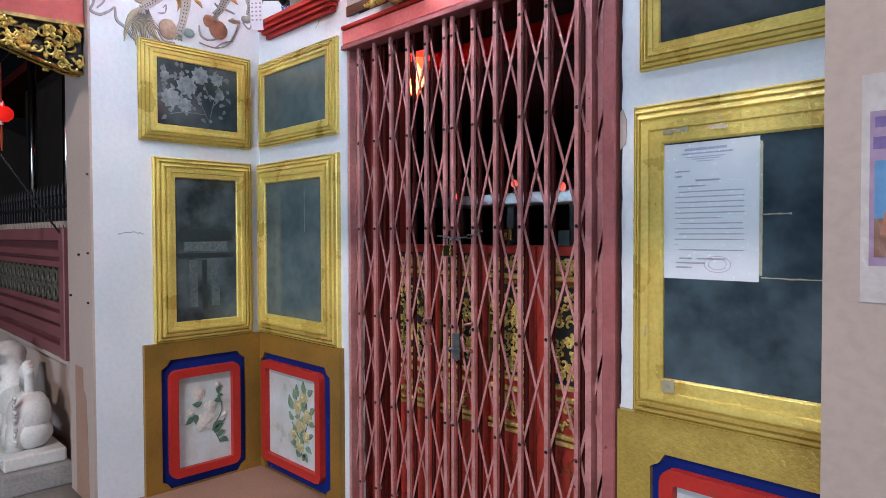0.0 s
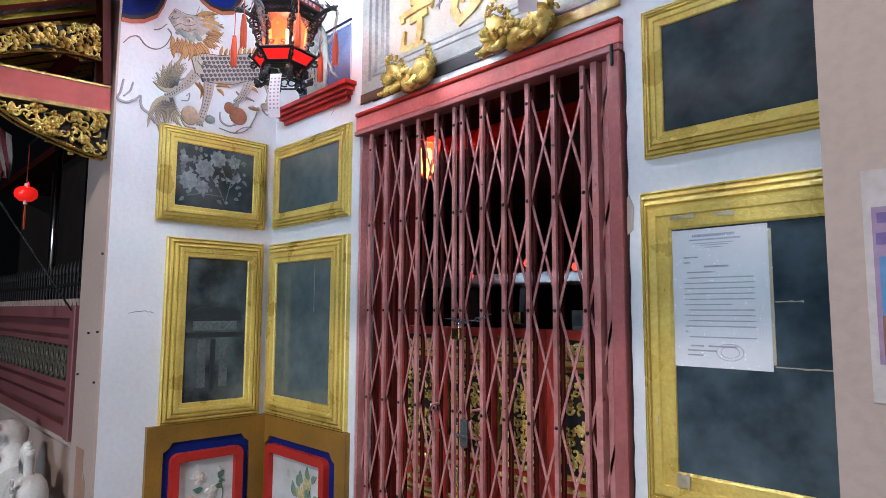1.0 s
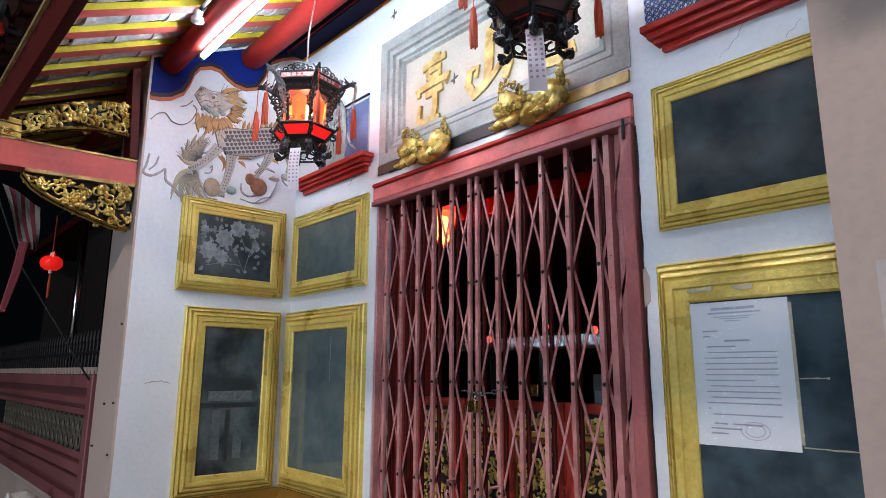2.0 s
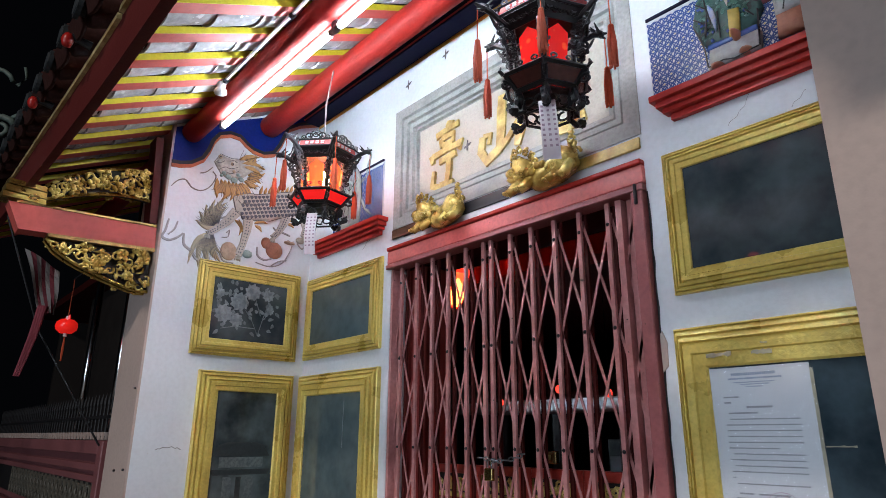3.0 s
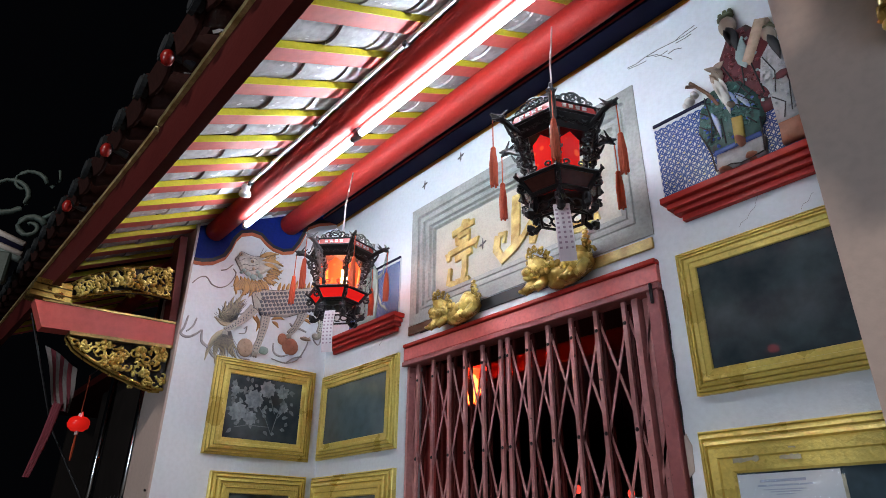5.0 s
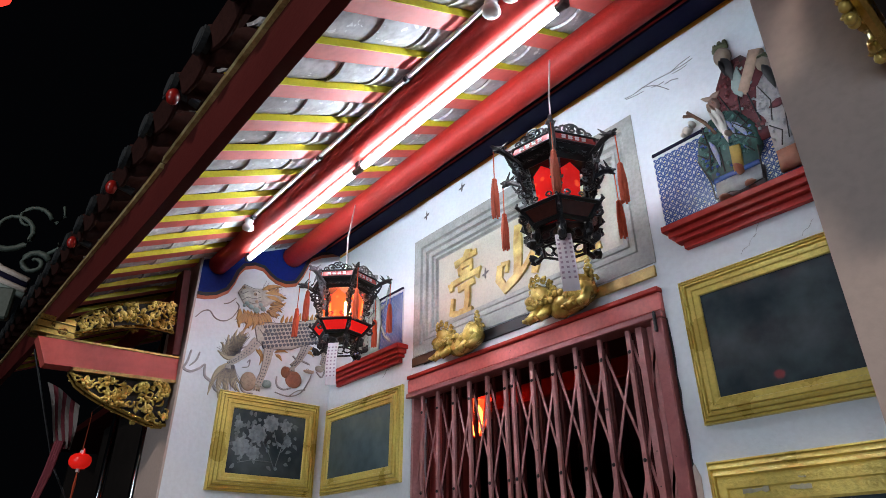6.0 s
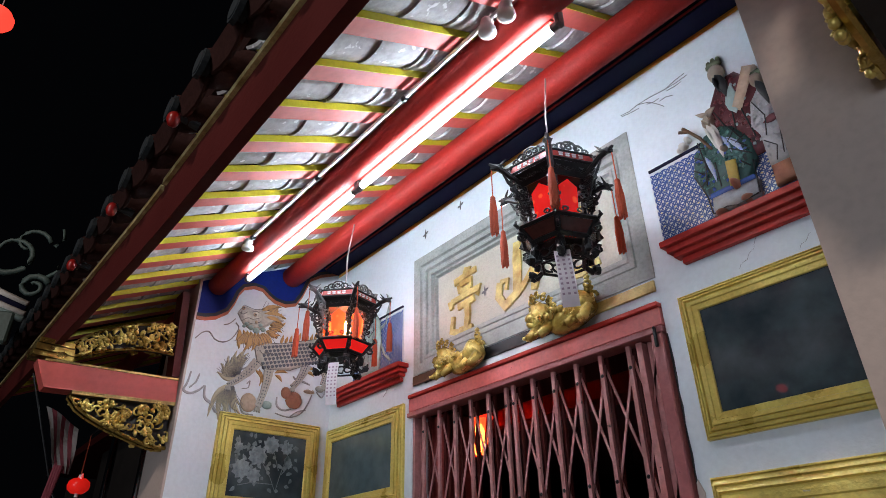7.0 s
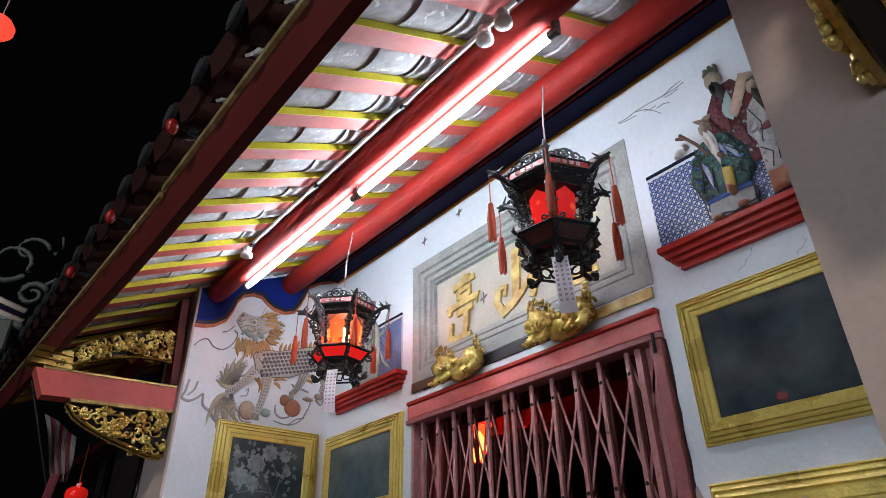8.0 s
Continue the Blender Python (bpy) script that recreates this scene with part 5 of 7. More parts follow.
# blue scalloped border under the roof
border = thing("scallop_border", "deep blue painted scallop border edged black and orange", "painted border")
edge = [(-0.95, 3.03), (-0.90, 3.035), (-0.84, 3.055), (-0.775, 3.105), (-0.745, 3.17), (-0.725, 3.24), (-0.69, 3.295), (-0.62, 3.325), (-0.555, 3.322), (-0.505, 3.285), (-0.46, 3.262), (-0.39, 3.255), (-0.325, 3.28), (-0.285, 3.35), (-0.257, 3.425), (-0.235, 3.49), (-0.15, 3.55), (-0.002, 3.612)]
top_e = [(u, under(u) + 0.0) for u, v in edge]
bm = bmesh.new()
lo = [bm.verts.new(SIDE @ Vector((u, v, 0.004))) for u, v in edge]
hi = [bm.verts.new(SIDE @ Vector((u, max(v, t[1]), 0.004))) for (u, v), t in zip(edge, top_e)]
l0 = [bm.verts.new(SIDE @ Vector((u, v, 0.0))) for u, v in edge]
for i in range(len(edge) - 1):
    bm.faces.new((lo[i], lo[i + 1], hi[i + 1], hi[i]))
    bm.faces.new((l0[i], l0[i + 1], lo[i + 1], lo[i]))
part("field", bm, "blue", border)
for off, w, mt, h in ((0.004, 0.026, "orange_edge", 0.0055), (0.024, 0.022, "black", 0.007)):
    if mt not in M:
        paint(mt, (0.50, 0.13, 0.05))
    bm = bmesh.new()
    brush(bm, [(u, v + off) for u, v in edge], w, h, SIDE)
    part("edging", bm, mt, border)
tagged(part("trim_orange", box((0.012, -0.006, 3.580), (WID, 0.0, 3.604), 0.002), "orange"), "orange painted line along the wall head", "trim", kind="structure")


# ---- ledges with mosaic and plaster figures ----
def ledge(x0, x1, label):
    t = thing("red_ledge", label, "ledge", group="red ledges")
    prof = [(2.608, 0.020), (2.628, 0.024), (2.634, 0.040), (2.648, 0.044), (2.654, 0.058), (2.670, 0.060), (2.678, 0.074), (2.701, 0.076), (2.704, 0.0)]
    for i, (a, b) in enumerate(((0, 2), (2, 4), (4, 6), (6, 8))):
        z0, z1 = prof[a][0], prof[b][0]
        d = prof[a + 1][1]
        part("moulding", box((x0 + 0.06 - d, -d, z0), (x1 - 0.06 + d, 0.0, z1 - 0.001), 0.003, 2), "red", t)


ledge(0.095, 0.852, "stepped red painted ledge below the mosaic")
ledge(2.577, 3.30, "stepped red painted ledge below the mosaic")


def lens(bm, a, b, w, lift):
    """A petal with two points."""
    a, b = Vector(a), Vector(b)
    nrm = Vector((-(b - a).y, (b - a).x)).normalized() * w / 2
    for s in (-1, 1):
        pts = [a.lerp(b, f) + nrm * s * math.sin(math.pi * f) for f in (0.03, 0.25, 0.5, 0.75, 0.97)]
        brush(bm, [(p.x, p.y) for p in pts], 0.0043, lift, FRONT)


def mosaic(x0, x1, z0, z1, label, cell=0.031):
    t = thing("mosaic_wall", label, "mosaic", group="mosaics")
    bm = bmesh.new()
    add_prism(bm, [(x0, z0), (x1, z0), (x1, z1), (x0, z1)], 0.006, FRONT)
    part("ground", bm, "tile_white", t)
    bm = bmesh.new()
    nx, nz = int((x1 - x0) / cell), int((z1 - z0) / cell)
    for i in range(nx + 1):
        for j in range(nz + 1):
            u, v = x0 + (i + 0.1) * cell, z0 + (j + 0.1) * cell
            for du, dv in ((1, 1), (1, -1)):
                a, b = (u, v), (u + du * cell, v + dv * cell)
                if b[0] < x1 and z0 < b[1] < z1:
                    lens(bm, a, b, 0.011, 0.0078)
    dots = bmesh.new()
    for i in range(nx):
        for j in range(nz):
            u, v = x0 + (i + 0.6) * cell, z0 + (j + 0.1) * cell
            if (i + j) % 2 and u < x1 - 0.01:
                add_prism(dots, [(u - 0.003, v), (u, v - 0.004), (u + 0.003, v), (u, v + 0.004)], 0.0075, FRONT)
    tagged(part("yellow_dots", dots, "petal_yellow", t), kind="stuff")
    o = part("blue_petals", bm, "tile_blue", t, "blue overlapping petal pattern")
    tagged(o, kind="stuff")
    part("dark_coping", box((x0, -0.012, z1), (x1, 0, z1 + 0.014), 0.002), "navy", t)


mosaic(2.545, 3.27, 2.7045, 3.062, "white tile mosaic with blue overlapping circles")
mosaic(0.28, 0.815, 2.7045, 3.065, "white tile mosaic with blue lattice pattern")


def joined(name, pieces, label, category, group=""):
    """One mesh from several shapes, each with its own paint."""
    me = bpy.data.meshes.new(name)
    whole = bmesh.new()
    for k, (b, mt) in enumerate(pieces):
        for f in b.faces:
            f.material_index, f.smooth = k, True
        tmp = bpy.data.meshes.new("tmp")
        b.to_mesh(tmp)
        b.free()
        whole.from_mesh(tmp)
        bpy.data.meshes.remove(tmp)
        me.materials.append(M[mt])
    whole.to_mesh(me)
    whole.free()
    return tagged(new(name, me), label, category, group)


def blob2(*rows):
    b = bmesh.new()
    for u, v, su, sv, h in rows:
        add_blob(b, FRONT @ Vector((u, v, h * 0.3 + 0.006)), (su, h, sv), seg=12, rough=0.12)
    return b


def leaves(rows, lift=0.03, base=0.0):
    b = bmesh.new()
    for a, c, w in rows:
        leaf(b, a, c, w, lift, FRONT, 0.05, 5, base)
    return b


def lines(rows, r=0.003, base=0.03):
    b = bmesh.new()
    for pts in rows:
        line(b, pts, r, FRONT, base)
    return b


def slab(pts, lift, base=0.0, rim=0.1):
    b = bmesh.new()
    add_prism(b, pts, lift, FRONT @ Matrix.Translation((0, 0, base)), rim)
    return b


def shards(outline, n, seed, base, size=0.02):
    """Small cut-porcelain chips laid over a robe."""
    b = bmesh.new()
    rng = random.Random(seed)
    us, vs = [p[0] for p in outline], [p[1] for p in outline]
    cx, cz = sum(us) / len(us), sum(vs) / len(vs)
    for _ in range(n):
        f, k = math.sqrt(rng.random()) * 0.80, rng.randrange(len(outline))
        p, q, g = outline[k], outline[(k + 1) % len(outline)], rng.random()
        u, v = cx + f * (p[0] + (q[0] - p[0]) * g - cx), cz + f * (p[1] + (q[1] - p[1]) * g - cz)
        a = math.atan2(v - cz, u - cx) + rng.uniform(-0.5, 0.5)
        leaf(b, (u, v), (u + size * math.cos(a), v + size * math.sin(a)), size * 0.8, 0.006, FRONT, 0, 4, base)
    return b


ROBE_G = [(2.745, 2.845), (2.905, 2.845), (2.955, 2.93), (2.955, 3.03), (2.90, 3.13), (2.85, 3.16), (2.775, 3.15), (2.715, 3.08), (2.69, 2.98), (2.71, 2.91)]
ROBE_R = [(2.845, 2.93), (3.0, 2.93), (3.04, 3.10), (3.03, 3.25), (2.97, 3.345), (2.90, 3.345), (2.85, 3.25), (2.82, 3.08)]
ROBE_W = [(2.985, 2.87), (3.12, 2.87), (3.13, 3.1), (3.11, 3.26), (3.05, 3.31), (2.985, 3.24), (2.955, 3.12), (2.985, 3.05)]
paint("chip_blue", (0.10, 0.16, 0.46), rough=0.3, vary=0.6, tint=(0.45, 0.48, 0.55), stain=60)
paint("chip_green", (0.07, 0.20, 0.165), rough=0.3, vary=0.5, tint=(0.02, 0.06, 0.06), stain=40)
paint("chip_red", (0.24, 0.04, 0.05), rough=0.3, vary=0.5, tint=(0.08, 0.02, 0.02), stain=40)
paint("chip_grey", (0.44, 0.44, 0.45), rough=0.35, vary=0.3, tint=(0.30, 0.31, 0.34), stain=20)
ROBE_P = [(0.42, 2.77), (0.60, 2.77), (0.62, 2.95), (0.59, 3.12), (0.53, 3.20), (0.47, 3.18), (0.42, 3.06), (0.40, 2.9)]
# tall robed figure behind, seated elder in front, robed figure at the edge
king = joined("plaster_statue", [
    (slab(ROBE_R, 0.04), "robe_red"),
    (shards(ROBE_R, 100, 3, 0.038), "chip_red"),
    (shards(ROBE_R, 22, 4, 0.040, 0.016), "beard_teal"),
    (blob2((2.905, 3.385, 0.034, 0.044, 0.05)), "skin_clay"),
    (blob2((2.903, 3.432, 0.034, 0.016, 0.04), (2.885, 3.452, 0.010, 0.016, 0.022), (2.905, 3.456, 0.010, 0.018, 0.022), (2.925, 3.452, 0.010, 0.016, 0.022)), "crown_olive"),
    (leaves([((2.905, 3.37), (2.925, 3.23), 0.040), ((2.895, 3.36), (2.905, 3.27), 0.026)], 0.018, 0.045), "black"),
    (leaves([((2.94, 3.14), (2.95, 3.29), 0.05)], 0.014, 0.042), "beard_teal"),
    (slab([(2.930, 3.165), (2.958, 3.140), (3.050, 3.315), (3.012, 3.335)], 0.06), "gourd_tan"),
    (lines([[(2.86, 3.2), (2.89, 3.1), (2.88, 2.98)], [(2.99, 3.28), (2.96, 3.15), (2.98, 3.0)], [(2.93, 3.2), (2.92, 3.05)]], 0.003, 0.046), "black"),
    (leaves([((2.85, 3.20), (2.79, 3.235), 0.022), ((2.82, 3.2), (2.87, 3.225), 0.03)], 0.016, 0.036), "skin_clay"),
], "plaster statue in a dark red robe and crown", "statue", "plaster statues")
elder = joined("plaster_statue", [
    (slab(ROBE_G, 0.055, 0.004, 0.10), "robe_green"),
    (shards(ROBE_G, 120, 1, 0.056), "chip_green"),
    (shards(ROBE_G, 26, 2, 0.058, 0.016), "tile_blue"),
    (slab([(2.735, 2.765), (2.93, 2.765), (2.94, 2.84), (2.745, 2.84)], 0.06, 0.004, 0.08), "robe_white"),
    (slab([(2.742, 2.838), (2.935, 2.838), (2.935, 2.858), (2.745, 2.858)], 0.022, 0.048, 0.05), "tile_blue"),
    (blob2((2.812, 3.205, 0.032, 0.046, 0.055), (2.850, 3.03, 0.018, 0.016, 0.075)), "skin_clay"),
    (leaves([((2.806, 3.185), (2.840, 2.99), 0.040), ((2.794, 3.175), (2.820, 3.05), 0.020), ((2.825, 3.18), (2.845, 3.06), 0.018)], 0.014, 0.062), "petal_white"),
    (blob2((2.800, 3.200, 0.006, 0.004, 0.075), (2.826, 3.203, 0.006, 0.004, 0.075), (2.811, 3.188, 0.006, 0.011, 0.080)), "gourd_tan"),
    (slab([(2.835, 2.85), (2.875, 2.85), (2.882, 2.96), (2.84, 2.97)], 0.022, 0.058, 0.15), "petal_yellow2"),
    (leaves([((2.765, 3.04), (2.785, 2.90), 0.022), ((2.87, 3.08), (2.92, 2.97), 0.024), ((2.85, 3.10), (2.875, 3.0), 0.016)], 0.010, 0.058), "chip_blue"),
    (blob2((2.772, 2.765, 0.026, 0.014, 0.07), (2.882, 2.778, 0.028, 0.015, 0.07), (2.86, 2.85, 0.018, 0.024, 0.1)), "gourd_red"),
    (lines([[(2.70, 2.97), (2.72, 2.91), (2.76, 2.93)], [(2.75, 3.12), (2.76, 3.0), (2.745, 2.9)], [(2.89, 3.12), (2.93, 3.03)], [(2.875, 3.07), (2.94, 2.99)], [(2.87, 3.02), (2.95, 2.95)], [(2.90, 2.94), (2.93, 2.9)], [(2.80, 2.99), (2.80, 2.87)], [(2.72, 3.06), (2.76, 3.02), (2.77, 2.95)], [(2.705, 3.0), (2.74, 2.965)], [(2.735, 3.10), (2.77, 3.08)], [(2.91, 3.10), (2.87, 3.05)], [(2.945, 3.05), (2.90, 3.03)], [(2.715, 2.93), (2.735, 2.85), (2.74, 2.77)], [(2.945, 2.92), (2.94, 2.84), (2.935, 2.77)], [(2.74, 2.768), (2.80, 2.775), (2.84, 2.762), (2.93, 2.772)]], 0.0032, 0.066), "black"),
    (lines([[(2.80, 3.06), (2.765, 3.14), (2.725, 3.20), (2.68, 3.225)], [(2.725, 3.2), (2.70, 3.235)]], 0.008, 0.06), "brown"),
    (blob2((2.672, 3.165, 0.022, 0.017, 0.04), (2.698, 3.185, 0.015, 0.014, 0.04), (2.65, 3.155, 0.012, 0.012, 0.03)), "petal_white"),
] if M.setdefault("petal_yellow2", surface("ochre_cloth", (0.42, 0.29, 0.05), 0.6)) else [], "plaster statue of a bearded elder in green robe", "statue", "plaster statues")
attendant = joined("plaster_statue", [
    (slab(ROBE_W, 0.055, 0.004, 0.10), "robe_white"),
    (shards(ROBE_W, 70, 5, 0.056), "chip_grey"),
    (slab([(2.985, 2.775), (3.11, 2.775), (3.12, 2.872), (2.99, 2.872)], 0.06, 0.004, 0.1), "gourd_red"),
    (blob2((3.045, 3.345, 0.034, 0.042, 0.055)), "skin_clay"),
    (leaves([((3.045, 3.33), (3.075, 3.17), 0.045)], 0.016, 0.055), "black"),
    (blob2((3.045, 3.385, 0.034, 0.014, 0.04), (3.03, 3.402, 0.010, 0.014, 0.02), (3.06, 3.402, 0.010, 0.014, 0.02)), "crown_olive"),
    (leaves([((3.02, 3.09), (3.13, 3.09), 0.04), ((3.08, 3.09), (3.13, 2.93), 0.03)], 0.014, 0.056), "robe_red"),
    (lines([[(3.0, 3.22), (3.04, 3.12), (3.02, 3.02)], [(3.0, 3.0), (3.05, 2.95), (3.03, 2.88)], [(3.09, 3.05), (3.07, 2.9)]], 0.003, 0.07), "black"),
], "plaster statue in a white robe with brown hem", "statue", "plaster statues")
pale = joined("plaster_statue", [
    (slab(ROBE_P, 0.035, 0.004, 0.06), "robe_pale"),
    (shards(ROBE_P, 60, 7, 0.038, 0.026), "cloud_grey"),
    (shards(ROBE_P, 30, 8, 0.040, 0.018), "beard_teal"),
    (blob2((0.50, 3.24, 0.034, 0.044, 0.05)), "skin_clay"),
    (slab([(0.47, 3.27), (0.53, 3.27), (0.54, 3.33), (0.465, 3.33)], 0.045), "robe_white"),
    (leaves([((0.505, 3.21), (0.52, 3.08), 0.035)], 0.07), "robe_white"),
    (leaves([((0.58, 3.04), (0.67, 3.08), 0.022), ((0.66, 3.07), (0.70, 3.22), 0.022), ((0.70, 3.21), (0.66, 3.28), 0.016), ((0.60, 2.95), (0.66, 2.84), 0.022), ((0.65, 2.86), (0.72, 2.80), 0.018), ((0.41, 3.0), (0.36, 2.88), 0.024), ((0.37, 2.90), (0.40, 2.80), 0.018)], 0.018), "robe_pale"),
    (lines([[(0.58, 3.04), (0.66, 3.07), (0.70, 3.21), (0.66, 3.28)], [(0.60, 2.95), (0.655, 2.85), (0.72, 2.80)], [(0.41, 3.0), (0.37, 2.89), (0.40, 2.80)], [(0.44, 3.16), (0.40, 3.05), (0.40, 2.9), (0.43, 2.78)], [(0.55, 3.18), (0.61, 3.10), (0.62, 2.95), (0.60, 2.79)]], 0.0022, 0.022), "black"),
    (lines([[(0.45, 3.1), (0.47, 2.95), (0.44, 2.82)], [(0.55, 3.12), (0.54, 2.95), (0.57, 2.82)], [(0.50, 3.05), (0.5, 2.85)], [(0.43, 3.08), (0.5, 3.02), (0.58, 3.07)], [(0.42, 2.95), (0.52, 2.92), (0.6, 2.96)]], 0.0022, 0.042), "black"),
], "plaster statue in a pale green robe with streamers", "statue", "plaster statues")

def fitted(ob, sx, x, sz, z):
    """Sets a figure of the wall group to its size and place."""
    ob.matrix_basis = Matrix.Translation((x, 0, z)) @ Matrix.Diagonal((sx, 0.62, sz, 1))


fitted(king, 1.0, 0.012, 0.955, 0.105)
fitted(elder, 0.90, 0.312, 0.905, 0.233)
fitted(attendant, 0.72, 0.857, 0.80, 0.525)
fitted(pale, 1.0, -0.02, 0.95, 0.10)

# a crane drawn on the wall and small swallows
sketch = thing("wall_drawing", "thin ink drawing of a flying crane and swallows", "drawing")
for pts in ([(2.465, 3.436), (2.51, 3.43), (2.557, 3.437), (2.61, 3.415), (2.65, 3.375), (2.673, 3.347)], [(2.557, 3.437), (2.62, 3.436), (2.697, 3.427), (2.74, 3.44), (2.79, 3.446)], [(2.697, 3.427), (2.75, 3.425), (2.80, 3.43)], [(2.66, 3.385), (2.69, 3.388), (2.72, 3.375)], [(2.47, 3.428), (2.52, 3.418), (2.56, 3.415)], [(2.60, 3.41), (2.63, 3.40), (2.66, 3.402)], [(2.70, 3.415), (2.74, 3.412), (2.77, 3.415)]):
    bm = bmesh.new()
    line(bm, pts, 0.0016, FRONT, 0.001)
    part("ink_line", bm, "line_dark", sketch)
for cx, cz in ((1.351, 3.52), (1.024, 3.478), (1.465, 2.945)):
    bm = bmesh.new()
    wall = Matrix.Translation((0, 0.051 if cz < 3 else 0.0, 0)) @ FRONT
    for a, b in (((0, -0.03), (0.004, 0.035)), ((0, 0), (0.03, 0.012)), ((0, 0), (-0.024, -0.006))):
        leaf(bm, (cx + a[0], cz + a[1]), (cx + b[0], cz + b[1]), 0.012, 0.003, wall)
    part("swallow", bm, "line_dark", sketch)


# ---- carved eave brackets ----
def carve(parent, inside, box2, n, seed, x, depth, mat="gilt_shine", name="carving", label="gilt openwork carving of leaves, flowers and birds"):
    """Openwork of curls, leaves and flowers that fills an outline in the plane across the eave."""
    rng = random.Random(seed)
    y0, y1, z0, z1 = box2
    axes = Matrix.Translation((x, 0, 0)) @ SIDE
    for kind in ("scroll", "leaf", "flower"):
        bm = bmesh.new()
        got = 0
        for _ in range(n * 8):
            if got >= n * {"scroll": 0.75, "leaf": 1.1, "flower": 0.16}[kind]:
                break
            u, v = rng.uniform(y0, y1), rng.uniform(z0, z1)
            if not inside(u, v):
                continue
            got += 1
            if kind == "scroll":
                pts = curl(u, v, rng.uniform(0.018, 0.036), rng.choice((-1, 1)) * rng.uniform(0.6, 1.2), rng.uniform(0, 6.28), 10, 0.3)
                pts = [q for q in pts if inside(*q)]
                if len(pts) > 3:
                    add_tube(bm, [axes @ Vector((*q, depth * 0.5)) for q in pts], [0.0075 - 0.0004 * i for i in range(len(pts))], 6)
            elif kind == "leaf":
                a, ln = rng.uniform(0, 6.28), rng.uniform(0.03, 0.06)
                b = (u + ln * math.cos(a), v + ln * math.sin(a))
                if inside(*b):
                    leaf(bm, (u, v), b, rng.uniform(0.014, 0.026), depth * rng.uniform(0.4, 0.9), axes, rng.uniform(-0.3, 0.3))
            else:
                r = rng.uniform(0.022, 0.036)
                bm.free()
                bm = bmesh.new()
                for q in range(5):
                    a = q * 1.257 + rng.random()
                    add_blob(bm, axes @ Vector((u + r * 0.62 * math.cos(a), v + r * 0.62 * math.sin(a), depth * 0.75)), (0.010, r * 0.46, r * 0.46), seg=8)
                add_blob(bm, axes @ Vector((u, v, depth * 0.9)), (0.010, r * 0.26, r * 0.26), seg=6)
                part("flower", bm, mat, parent, smooth=True)
                bm = bmesh.new()
        if kind == "flower":
            bm.free()
            continue
        tagged(part("scrollwork" if kind == "scroll" else "leafwork", bm, mat, parent, label if kind == "scroll" else "", smooth=True), kind="stuff")


def inside_low(u, v):
    f = (u + 1.47) / 0.51
    return 0 <= f <= 1 and 2.505 - 0.235 * min(1, (f * 1.15) ** 0.6) < v < 2.50


def inside_up(u, v):
    f = (u + 1.50) / 0.52
    return 0 <= f <= 1 and 2.715 + 0.115 * math.sin(f * 1.9) - 0.02 * f < v < 2.80 + 0.185 * math.sin(f * 1.75) ** 0.8 - 0.01


